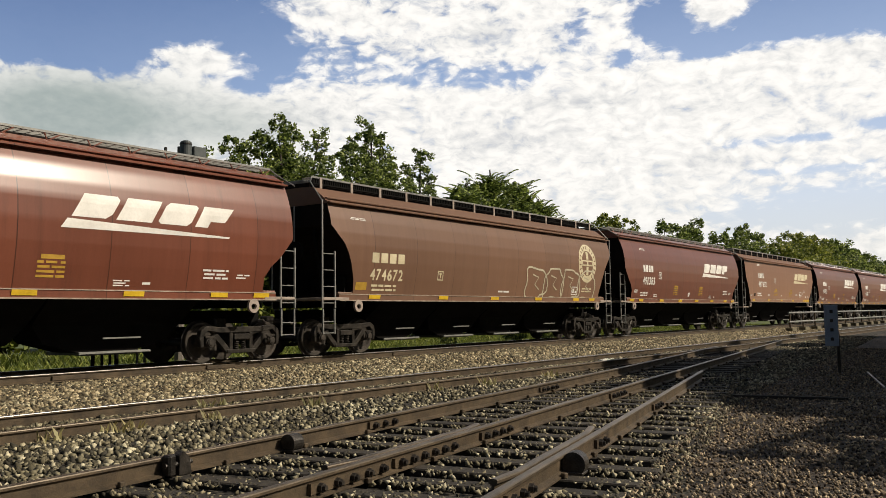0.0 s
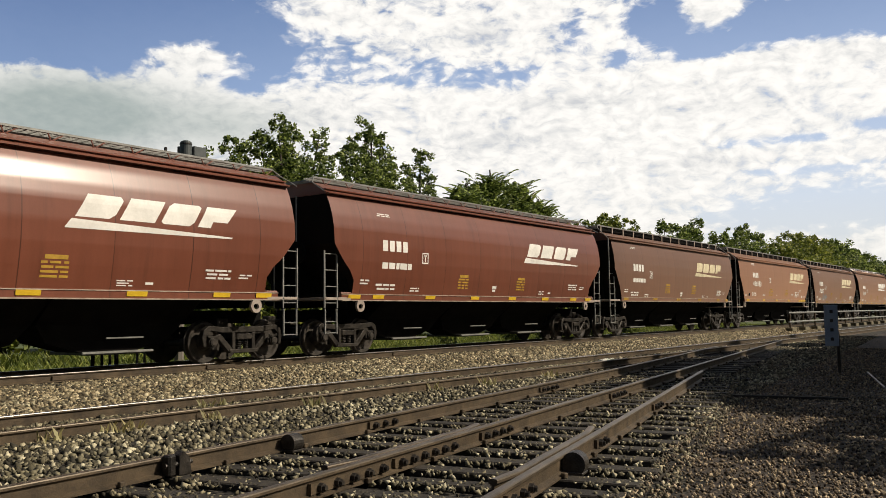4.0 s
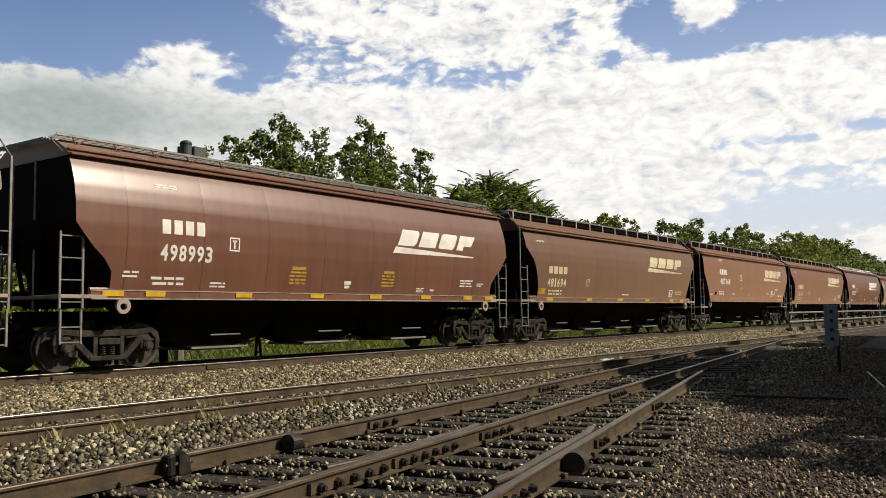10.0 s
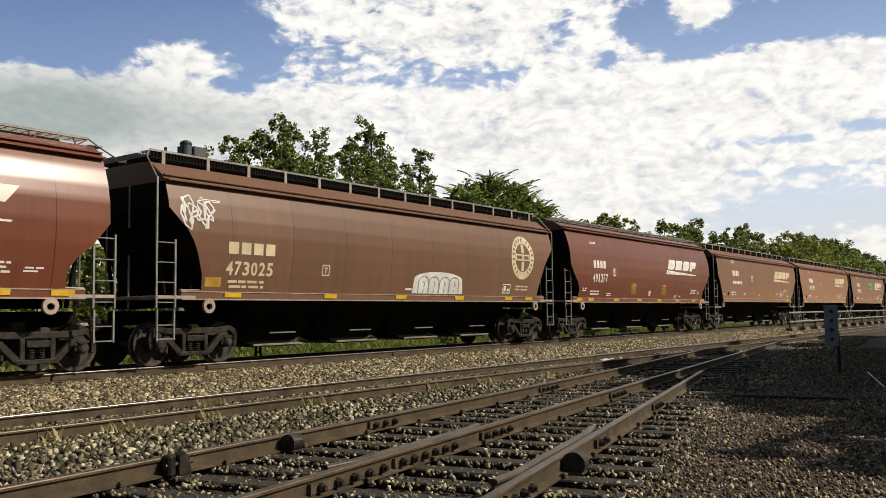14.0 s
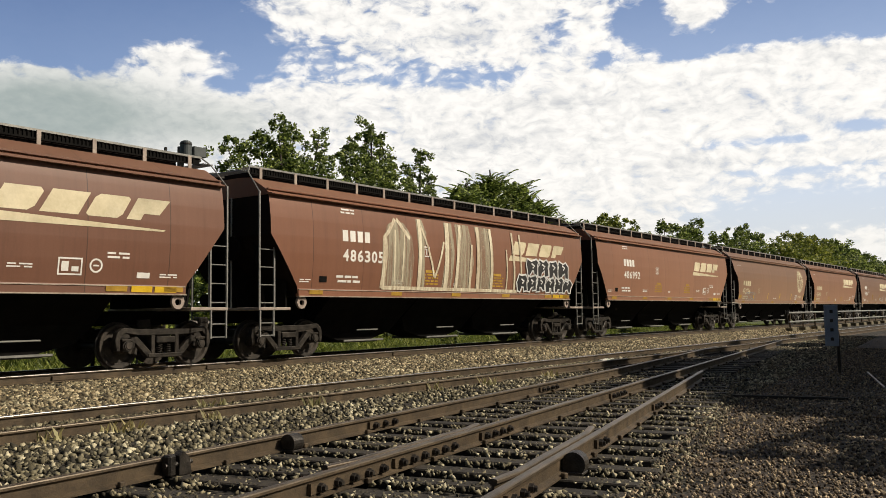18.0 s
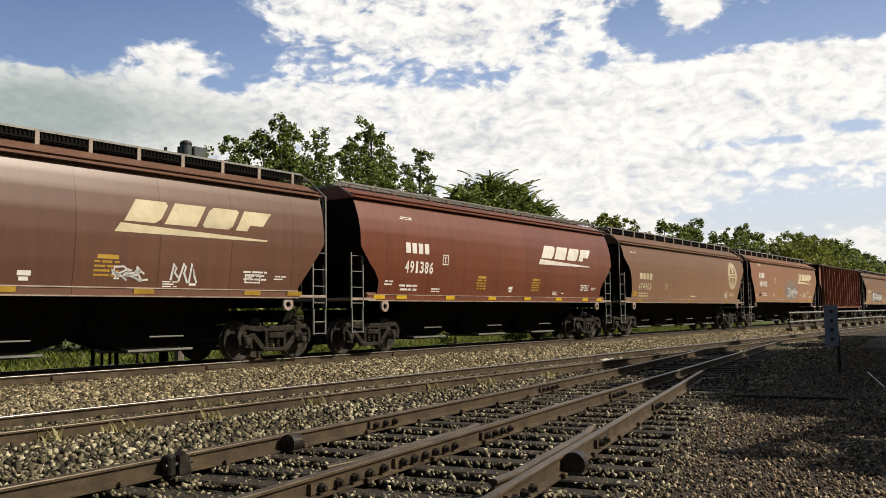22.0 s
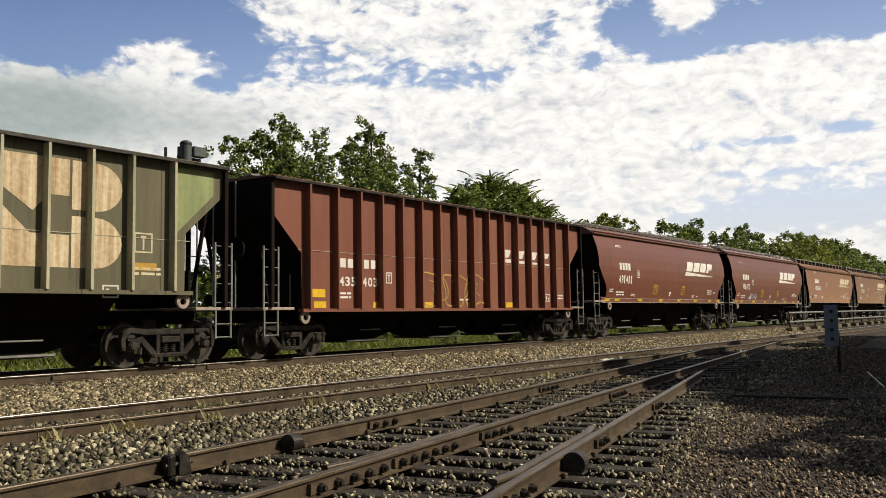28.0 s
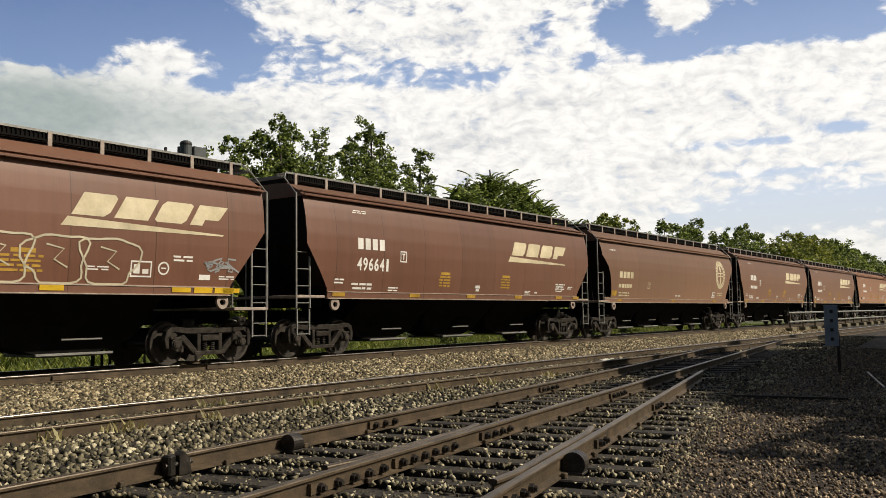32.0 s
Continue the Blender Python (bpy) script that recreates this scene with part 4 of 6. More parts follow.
def frame_box(car, kind, x0, x1, z0, z1, mat, key, fill=False):
    t = 0.03
    polys = [bar(x0, x1, z0, z0 + t), bar(x0, x1, z1 - t, z1), bar(x0, x0 + t, z0 + t, z1 - t), bar(x1 - t, x1, z0 + t, z1 - t)]
    m = (x0 + x1) / 2
    if fill:
        polys += [bar(x0 + 0.07, m - 0.03, z0 + 0.07, z1 - 0.07), bar(m + 0.03, x1 - 0.07, z0 + 0.07, (z0 + z1) / 2)]
    else:
        polys += [bar(m - 0.02, m + 0.02, z0 + 0.06, z1 - 0.06), bar(m - 0.06, m + 0.06, z1 - 0.10, z1 - 0.06)]
    decal(car, "placard", kind, (key, mat.name, x0), polys, mat)


# Small unreadable print on the side sheets: x from, x to, z from, z to, rows.
SMALL_PRINT = {"flat": ((-6.85, -6.46, 1.80, 1.90, 2), (-3.41, -2.92, 1.83, 1.95, 2), (-0.52, -0.28, 1.83, 1.92, 2), (3.07, 3.55, 1.91, 2.01, 2), (4.98, 5.48, 2.14, 2.29, 2), (6.18, 6.61, 1.80, 1.90, 2)),
               "curved": ((-6.46, -6.09, 1.79, 1.95, 2), (-4.35, -3.92, 1.63, 1.77, 2), (2.84, 3.22, 1.62, 1.76, 3), (3.5, 3.69, 1.65, 1.74, 1), (4.93, 5.63, 1.80, 2.04, 3), (5.85, 6.23, 1.83, 1.95, 2))}


def letter_car(n, car, kind, code, road):
    old = code in "CBG"
    ink = M_WHITE if code in "ND" else (M_CREAM if code in "CSBTUM" else M_WHITE)
    plain = M_WHITE
    a = KINDS[kind]["a"]
    rnd = random.Random(n)
    if kind in ("flat", "flat_short"):
        mk, nm, lg = (-5.39, -4.27, 2.87, 3.15), (-5.39, -3.74, 2.38, 2.67), (2.54, 6.51, 2.71, 3.36)
        bx, lt, w1, w2, st, sq = (-2.01, -1.74, 2.63, 2.92), (-5.6, -4.67, 1.81, 2.04), (-2.11, -1.29), (1.45, 2.25), (-5.41, -4.88, 3.56, 3.72), (4.02, 4.50, 1.81, 2.13)
    elif kind in ("curved", "short"):
        mk, nm, lg = (-5.64, -4.5, 2.70, 2.99), (-5.66, -4.32, 2.17, 2.49), (1.70, 5.85, 2.67, 3.34)
        bx, lt, w1, w2, st, sq = (-3.89, -3.61, 2.43, 2.73), (-5.83, -5.01, 1.65, 1.86), (-2.05, -1.5), (1.3, 1.85), (-5.75, -5.2, 3.62, 3.72), (5.0, 5.45, 1.75, 1.95)
    elif kind == "round":
        mk, nm, lg = (-6.52, -5.09, 2.38, 2.64), (-6.55, -5.15, 1.93, 2.22), (2.2, 6.5, 2.70, 3.36)
        bx, lt, w1, w2, st, sq = (-3.56, -3.29, 1.98, 2.25), (-6.5, -5.4, 1.62, 1.84), None, None, (-7.3, -6.7, 3.45, 3.52), (4.83, 5.3, 1.65, 1.95)
    else:
        mk, nm, lg = (-5.50, -4.02, 2.22, 2.45), None, (2.32, 5.46, 2.62, 3.1)
        bx, lt, w1, w2, st, sq = (-3.6, -3.35, 1.85, 2.15), (-5.5, -5.0, 1.42, 1.62), None, None, None, (5.1, 5.45, 1.4, 1.65)
    if kind == "green":
        for row, (z0, z1) in enumerate(((3.64, 3.98), (3.02, 3.36))):
            for i in range(4):
                for j in (0, 1):
                    px = -5.57 + 0.868 * i + 0.40 * j + 0.06
                    if n % 2 == 0:
                        decal(car, "faded_letter_bar", kind, ("bn", row, i, j), [bar(px, px + 0.27, z0, z1)], M_PEEL)
        for i, (px, mat_) in enumerate(((-6.45, M_AMBER), (-5.55, SPRAY["green"]), (-4.68, SPRAY["green"]), (0.55, M_AMBER), (2.3, M_AMBER), (5.8, M_AMBER))):
            decal(car, "stencil_patch", kind, ("gp", i), [bar(px, px + 0.5, 1.95, 2.10)], mat_)
        cx = 2.5 if n % 2 == 0 else -5.4
        s = 1.0 if n % 2 == 0 else 0.7
        z0, h = (1.95, 2.0) if n % 2 == 0 else (2.6, 1.4)
        def pt(u, v):
            return (cx + u * s, z0 + v * h)
        polys = [[pt(0, 0), pt(1.9, 0), pt(1.9, 0.30), pt(1.15, 0.30), pt(0.45, 0.62), pt(0.2, 0.4), pt(0, 0.36)],
                 [pt(0, 0.66), pt(0.55, 0.72), pt(1.2, 0.5), pt(1.5, 0.66), pt(1.9, 0.66), pt(1.9, 1), pt(0, 1)]]
        for cz, r in ((0.77, 0.23), (0.24, 0.24)):
            arc = [pt(1.95, cz - r)] + [pt(2.45 + 0.55 * math.cos(t), cz + r * math.sin(t)) for t in [(-0.5 + i / 12) * math.pi for i in range(13)]] + [pt(1.95, cz + r)]
            polys.append(arc)
        for i, p in enumerate(polys):
            decal(car, "emblem_panel", kind, ("emb", n % 2, i), [p], M_PEEL, "peeling cream emblem panel")
        decal(car, "end_panel", kind, "endpanel", [[(6.70, 1.62), (6.79, 1.62), (6.79, 2.76), (7.72, 3.62), (7.72, 4.12), (6.70, 4.12)]], M_PALEGREEN, "brighter faded green end panel")
        text_rows(car, kind, ("cap", n % 2), -5.5, -3.95, 1.66, 1.86, 2, M_CREAM, 5)
    elif road == "479360" or code == "C" and road != "481694":
        emblem_circle(car, kind, 5.95, 2.84, 0.72, M_CREAM)
    elif kind == "ribbed":
        ribbed_emblem(car, kind, ink)
    else:
        emblem_wedge(car, kind, *lg, ink)
    if road == "489355":  # its number stands further forward
        mk, nm, st, bx = [(q[0] - d, q[1] - d, q[2] + 0.02, q[3] + 0.02) for q, d in ((mk, 0.9), (nm, 0.9), (st, 0.9), (bx, 1.05))]
    if kind != "green":
        marks(car, kind, *mk, M_CREAM if old else plain)
    if road and nm:
        write_on(car, kind, road, *nm, M_CREAM if old else plain)
    elif road and kind == "ribbed":
        write_on(car, kind, road[:3], -5.46, -4.80, 1.76, 1.99, plain)
        write_on(car, kind, road[3:], -4.58, -3.93, 1.76, 1.99, plain)
    elif nm:
        text_rows(car, kind, "noroad", *nm, 1, M_CREAM if old else plain, 3)
    frame_box(car, kind, *(bx if kind != "green" else (5.78, 6.2, 2.3, 2.7)), M_CREAM if old else plain, "box")
    if kind != "curved":
        frame_box(car, kind, *sq, plain, "sq", True)
    text_rows(car, kind, "lt", *lt, 2, M_CREAM if old else plain, 2)
    if st:
        text_rows(car, kind, "st", *st, 2, plain, 4)
    zl = KINDS[kind]["zs"] + 0.34
    if code == "B" and road != "479360":
        w1, w2 = (-2.87, -2.11), (1.4, 2.19)
        decal(car, "ring_stencil", kind, "ring", ring(5.55, 1.84, 0.09, 0.12, 20), M_CREAM)
        decal(car, "white_patch", kind, "wpatch", [bar(-0.29, -0.02, 1.63, 1.79)], plain)
    if w1 and kind == "round":
        for i, (x0, x1) in enumerate((w1, w2)):
            text_rows(car, kind, ("w", i), x0, x1, 1.60, 1.96, 5, M_AMBER, 7 + i)
        for i, (x0, x1) in enumerate(((2.98, 3.44), (3.96, 4.62))):
            text_rows(car, kind, ("print", i), x0, x1, 1.64, 1.73, 2, M_CREAM, 20 + i)
        text_rows(car, kind, "endb", 5.87, 6.6, 1.85, 2.10, 3, plain, 23)
    elif w1:
        for i, (x0, x1) in enumerate((w1, w2)):
            m = (x0 + x1) / 2
            decal(car, "warning_header", kind, ("wh", i), [bar(m - 0.2, m + 0.25, zl + 0.35, zl + 0.43)], M_AMBER)
            text_rows(car, kind, ("w", i), x0, x1, zl, zl + 0.34, 4, M_AMBER, 7 + i)
        rows_ = SMALL_PRINT["flat" if kind in ("flat", "flat_short") else "curved"]
        for i, (x0, x1, z0, z1, n_rows) in enumerate(rows_):
            text_rows(car, kind, ("print", i), x0, x1, z0, z1, n_rows, plain, 8 + i)
        if kind in ("flat", "flat_short"):
            decal(car, "white_patch", kind, "patch", [bar(5.67, 5.96, 1.79, 1.90)], plain)
            decal(car, "ring_stencil", kind, "ring", ring(4.78, 2.0, 0.10, 0.135, 20) + [bar(4.72, 4.84, 1.985, 2.015)], plain)
            decal(car, "dark_placard", kind, "dark", [bar(-6.17, -5.9, 1.82, 1.97)], M_BLACK)
            for i, (x0, x1) in enumerate(((5.55, 6.02), (6.08, 6.60))):
                decal(car, "reflector", kind, ("yend", i), [bar(x0, x1, 1.515, 1.635)], M_YELLOW, sill=True)
        else:
            decal(car, "white_patch", kind, "patch", [bar(-0.13, 0.12, 1.78, 1.87), bar(-0.10, 0.08, 1.69, 1.76)], plain)
    else:
        text_rows(car, kind, "endc", 5.6, 6.4, zl, zl + 0.2, 2, M_CREAM if old else plain, 13)
        text_rows(car, kind, "midc", -0.2, 0.5, zl - 0.08, zl + 0.02, 1, plain, 14)
    if kind == "round":
        decal(car, "stencil_patch", kind, "patch", [bar(-7.05, -6.62, zl - 0.08, zl + 0.12)], M_AMBER)
    # reflective strips along the sill
    zs = KINDS[kind]["zs"]
    bright = code in "NRD" or rnd.random() < 0.25
    strips = (-6.85, -5.9, -3.6, -1.3, 0.9, 3.1, 5.2, 6.4) if code in "ND" else (-6.5, -3.4, -0.6, 2.2, 5.0, 6.3)
    for i, x in enumerate(strips):
        if kind in ("ribbed", "green"):
            if i < 6 and kind == "ribbed":
                decal(car, "reflector", kind, ("yr", i), [bar(-6.35 + i * 2.21, -5.92 + i * 2.21, 1.20, 1.36)], M_YELLOW)
            continue
        if kind == "round" and i % 2 and not bright:
            continue
        decal(car, "reflector", kind, ("y", i, bright), [bar(x, x + 0.46, zs + 0.035, zs + 0.135)], M_YELLOW if bright else M_AMBER, sill=True)
    if kind == "ribbed":
        decal(car, "placard", kind, "yplac", [bar(-6.47, -5.95, 1.46, 1.66)], M_YELLOW, "yellow placard")


def ribbon(pts, w, closed=False):
    """A painted line of even width through points."""
    n = len(pts)
    out = []
    edge = []
    for i, (x, z) in enumerate(pts):
        a = pts[(i - 1) % n] if closed or i else pts[i]
        b = pts[(i + 1) % n] if closed or i < n - 1 else pts[i]
        dx, dz = b[0] - a[0], b[1] - a[1]
        k = math.hypot(dx, dz) or 1.0
        edge.append(((x - dz / k * w / 2, z + dx / k * w / 2), (x + dz / k * w / 2, z - dx / k * w / 2)))
    for i in range(n if closed else n - 1):
        (a0, a1), (b0, b1) = edge[i], edge[(i + 1) % n]
        out.append([a1, b1, b0, a0])
    return out


def spray(name, col):
    return surface(name, tuple(c * 0.75 for c in col), col, 3.0, 0.6, grime=0.2)


def thin_wash(name, colour):
    """Runny brushed paint that lets the sheet show through in upright streaks."""
    m, n, l, b = graph(name)
    tc = n.new("ShaderNodeTexCoord")
    b.inputs["Base Color"].default_value, b.inputs["Roughness"].default_value = (*colour, 1), 0.7
    streaks = noise_tex(n, l, tc.outputs["Object"], 1.6, 5.0, 0.65, (6.0, 1.0, 0.3))
    l.new(ramp(n, l, streaks, ((0.34, (0.12, 0.12, 0.12)), (0.68, (0.85, 0.85, 0.85)))), b.inputs["Alpha"])
    return m


M_THIN_WASH = thin_wash("runny_whitewash", (0.46, 0.42, 0.30))
SPRAY = {"white": spray("white_spray", (0.72, 0.72, 0.7)), "cream": spray("cream_spray", (0.55, 0.5, 0.36)), "gold": spray("gold_spray", (0.52, 0.34, 0.08)), "green": spray("green_spray", (0.16, 0.55, 0.2)),
         "black": spray("black_spray", (0.02, 0.02, 0.02)), "blue": spray("pale_blue_spray", (0.5, 0.62, 0.75)), "grey": spray("grey_spray", (0.32, 0.33, 0.33)), "violet": spray("violet_spray", (0.2, 0.12, 0.22)), "wash": surface("thin_whitewash", (0.34, 0.25, 0.16), (0.74, 0.69, 0.52), 1.4, 0.65, stretch=(9, 1, 0.35))}


def graffiti(car, kind, style, colour, x0, x1, z0, z1, seed=0, letters=4, lift=0.0, wide=0.05):
    rnd = random.Random(seed)
    polys = []
    w = (x1 - x0) / letters
    mid = (z0 + z1) / 2
    if style in ("bubble", "fill", "fill_line"):
        for i in range(letters):
            cx = x0 + (i + 0.5) * w
            blob = []
            ph = rnd.uniform(0, 6)
            for j in range(26):
                t = 2 * math.pi * j / 26
                r = 1 + 0.13 * math.sin(3 * t + ph) + 0.08 * math.sin(5 * t + 2 * ph)
                blob.append((cx + 0.56 * w * r * abs(math.cos(t)) ** 0.75 * (1 if math.cos(t) > 0 else -1), min(z1, max(z0, mid + 0.5 * (z1 - z0) * r * abs(math.sin(t)) ** 0.7 * (1 if math.sin(t) > 0 else -1)))))
            if style == "fill":
                for j in range(len(blob)):
                    polys.append([(cx, mid), blob[j], blob[(j + 1) % len(blob)]])
            else:
                polys += ribbon(blob, wide, True)
                hook = [(cx - 0.2 * w, mid + 0.28 * (z1 - z0)), (cx + 0.12 * w, mid + 0.2 * (z1 - z0)), (cx - 0.05 * w, mid - 0.02), (cx + 0.2 * w, mid - 0.18 * (z1 - z0))]
                polys += ribbon(hook, wide * 0.8)
    elif style in ("jag", "jag_line"):
        # hard-edged block letters; the outline repeats the same letter shapes
        for i in range(letters):
            cx, wob = x0 + (i + 0.5) * w, rnd.uniform(-0.12, 0.12) * (z1 - z0)
            pts_ = []
            for u, v in ((-0.5, -1), (-0.12, -1), (-0.08, -0.5), (0.1, -0.5), (0.14, -1), (0.52, -1), (0.46, -0.1), (0.58, 0.3), (0.3, 1), (-0.1, 0.82), (-0.42, 1), (-0.56, 0.2)):
                pts_.append((cx + w * (u + rnd.uniform(-0.1, 0.1)), min(z1 + 0.05, max(z0, mid + wob + 0.5 * (z1 - z0) * (v + rnd.uniform(-0.16, 0.16))))))
            if style == "jag":
                for j in range(len(pts_)):
                    polys.append([(cx, mid + wob + 0.1 * (z1 - z0)), pts_[j], pts_[(j + 1) % len(pts_)]])
            else:
                polys += ribbon(pts_, wide, True)
                polys += ribbon([(cx - 0.12 * w, mid + 0.3 * (z1 - z0)), (cx + 0.16 * w, mid + 0.16 * (z1 - z0)), (cx - 0.02 * w, mid + 0.02)], wide)
    elif style in ("arch", "arch_line"):
        # round-topped block letters; the lines follow the same shapes, with an inner loop and a dark stripe
        h = z1 - z0
        for i in range(letters):
            a, b = x0 + i * w, x0 + (i + 1) * w
            cx, lean = (a + b) / 2, rnd.uniform(-0.05, 0.08) * w
            top_ = [(cx + lean + 0.47 * w * math.cos(t), z1 - 0.34 * h + 0.34 * h * math.sin(t)) for t in [math.pi * (1 - j / 10) for j in range(11)]]
            if style == "arch":
                polys.append([(b - 0.01, z0), (b - 0.02, z1 - 0.34 * h)][:1] + top_[::-1] + [(a + 0.01, z0)])
            else:
                polys += ribbon([(a + 0.01, z0)] + top_ + [(b - 0.01, z0)], wide)
                if wide > 0.05:
                    for mid_, rx, rz in ((z1 - 0.36 * h, 0.30, 0.21), (z0 + 0.20 * h, 0.26, 0.10)):
                        loop = []
                        for j in range(20):
                            c_, s_ = math.cos(2 * math.pi * j / 20), math.sin(2 * math.pi * j / 20)
                            loop.append((cx + lean + rx * w * math.copysign(abs(c_) ** 0.5, c_), mid_ + rz * h * math.copysign(abs(s_) ** 0.5, s_)))
                        polys += ribbon(loop, wide * 0.6, True)
                    polys += [bar(cx + lean + 0.12 * w, cx + lean + 0.25 * w, z1 - 0.52 * h, z1 - 0.22 * h)]
                else:
                    polys += ribbon([(cx - 0.05 * w, z1 - 0.3 * h), (cx + 0.12 * w, z1 - 0.5 * h), (cx - 0.02 * w, z1 - 0.62 * h)], wide)
                    polys += ribbon([(cx + lean, z0), (cx + 0.04 * w, z0 + 0.24 * h)], wide)
    elif style == "tag":
        for q in range(3):
            p = []
            for j in range(letters * 7):
                t = j / (letters * 7 - 1)
                p.append((x0 + (x1 - x0) * t + 0.35 * w * math.sin(9.0 * t * letters + q), mid + 0.42 * (z1 - z0) * math.sin(5.3 * t * letters + q * 2 + seed) * (0.6 + 0.4 * math.cos(seed + 11 * t))))
            polys += ribbon(p, wide)
    elif style == "angular":
        for i in range(letters):
            cx = x0 + i * w
            pts_ = [(cx + rnd.uniform(0, 0.3) * w, z0 + rnd.uniform(0, 0.2) * (z1 - z0)), (cx + rnd.uniform(0.1, 0.5) * w, z1 - rnd.uniform(0, 0.1) * (z1 - z0)), (cx + 0.7 * w, mid + rnd.uniform(-0.1, 0.3) * (z1 - z0)), (cx + 0.55 * w, mid), (cx + 0.98 * w, z0 + rnd.uniform(0, 0.3) * (z1 - z0))]
            polys += ribbon(pts_, wide)
    ob = child("graffiti", keep("graffiti", lay_on(kind, [p for p in polys], False, 0.004 + lift), SPRAY[colour]), car, (0, 0, 0), colour + " spray paint lettering")
    return tagged(ob, kind="stuff")


for n, (car, kind, code, road, _) in enumerate(CARS):
    letter_car(n, car, kind, code, road)
BY_ROAD = {road: (car, kind) for car, kind, code, road, _ in CARS if road}
GREENS = [(car, kind) for car, kind, code, road, _ in CARS if code == "G"]
SPRAYED = [
    ("474672", "bubble", "cream", 1.5, 6.6, 1.45, 2.55, 3, 4, 0.0, 0.06), ("496507", "tag", "grey", -4.6, -3.3, 1.62, 2.2, 5, 3, 0.0, 0.05), ("476243", "tag", "grey", -5.0, -3.3, 1.6, 2.3, 8, 3, 0.0, 0.05),
    ("476243", "angular", "white", 2.4, 3.9, 1.6, 2.2, 6, 4, 0.0, 0.05), ("487368", "tag", "grey", 6.6, 7.5, 2.9, 3.5, 2, 2, 0.0, 0.05), ("473025", "tag", "white", -7.75, -6.95, 2.75, 3.65, 4, 3, 0.0, 0.04),
    ("473025", "arch", "white", 0.1, 2.6, 1.60, 2.22, 4, 1, 0.0, 0.04), ("473025", "arch_line", "grey", 0.35, 2.35, 1.62, 2.08, 4, 4, 0.005, 0.035), ("487949", "fill", "green", -0.4, 1.2, 2.65, 3.25, 5, 4, 0.0, 0.14), ("487949", "tag", "black", -0.4, 1.2, 2.65, 3.2, 3, 3, 0.004, 0.035), ("487949", "angular", "green", 0.6, 0.95, 2.2, 2.8, 3, 1, 0.004, 0.05), 
    ("486305", "jag", "black", 3.7, 6.6, 2.20, 2.78, 2, 4, 0.022, 0.05), ("486305", "jag_line", "white", 3.7, 6.6, 2.20, 2.78, 2, 4, 0.026, 0.06), ("486305", "jag", "black", 3.1, 6.9, 1.70, 2.24, 6, 6, 0.022, 0.05), ("486305", "jag_line", "white", 3.1, 6.9, 1.70, 2.24, 6, 6, 0.026, 0.06), ("473754", "bubble", "grey", -5.9, -4.0, 1.62, 2.0, 6, 4, 0.0, 0.04),
    ("495896", "tag", "white", 1.7, 2.4, 1.68, 2.05, 3, 2, 0.0, 0.04), ("495896", "angular", "white", 3.0, 3.7, 1.7, 2.15, 5, 3, 0.0, 0.05), ("489355", "tag", "grey", -0.5, 2.3, 1.62, 2.75, 7, 5, 0.0, 0.07), ("489355", "bubble", "grey", -0.4, 2.4, 1.66, 2.85, 3, 4, 0.003, 0.06), ("489355", "tag", "white", 0.0, 2.3, 1.7, 2.5, 11, 3, 0.005, 0.05),
    ("435637", "arch", "gold", -4.06, -0.75, 1.19, 2.14, 3, 3, 0.0, 0.04), ("435637", "arch_line", "black", -4.06, -0.75, 1.19, 2.14, 3, 3, 0.006, 0.08), ("435637", "arch", "white", 0.45, 2.25, 1.19, 2.28, 5, 3, 0.0, 0.04), ("435637", "arch_line", "black", 0.45, 2.25, 1.19, 2.28, 5, 3, 0.005, 0.035),
    ("435637", "arch", "white", 3.1, 4.80, 1.19, 2.19, 6, 3, 0.0, 0.04), ("435637", "arch_line", "black", 3.1, 4.80, 1.19, 2.19, 6, 3, 0.005, 0.035), ("479360", "jag", "white", -4.2, 0.6, 1.60, 2.5, 6, 6, 0.0, 0.04), ("479360", "jag_line", "black", -4.1, 0.5, 1.64, 2.44, 6, 6, 0.006, 0.08), ("479360", "angular", "white", 1.0, 2.6, 1.62, 2.0, 6, 5, 0.0, 0.04),
    ("491412", "angular", "blue", -4.2, -2.7, 1.62, 1.95, 3, 5, 0.0, 0.05), ("477288", "bubble", "cream", 0.9, 4.1, 1.66, 2.55, 2, 3, 0.0, 0.04), ("477288", "tag", "grey", 5.8, 6.6, 1.9, 2.3, 2, 2, 0.0, 0.04),
    ("435403", "bubble", "gold", -2.0, 1.3, 1.25, 2.2, 4, 3, 0.0, 0.045), ("477288", "tag", "cream", -3.0, -1.6, 1.8, 2.4, 4, 2, 0.0, 0.04),
]
for road, *rest in SPRAYED:
    graffiti(*BY_ROAD[road], *rest)
# thin yellowish whitewash in tall loose shapes: (along, up) outlines of the washed fields, then brush strokes with a width
WASH_FIELDS = (((-3.86, 1.70), (-2.52, 1.70), (-2.46, 2.6), (-2.55, 3.15), (-2.85, 3.50), (-3.22, 3.58), (-3.58, 3.42), (-3.82, 3.0)),
               ((-2.22, 1.70), (-1.92, 1.72), (-1.98, 2.7), (-1.86, 3.3), (-2.05, 3.68), (-2.32, 3.68)),
               ((-1.12, 1.72), (-0.62, 1.70), (-0.5, 2.8), (-0.58, 3.68), (-0.98, 3.68), (-0.96, 2.8)),
               ((-0.5, 1.72), (0.35, 1.70), (0.52, 2.6), (0.3, 3.68), (-0.42, 3.68), (-0.36, 2.6)),
               ((0.72, 1.72), (1.62, 1.70), (1.55, 2.7), (1.5, 3.66), (0.62, 3.68), (0.86, 2.7)))
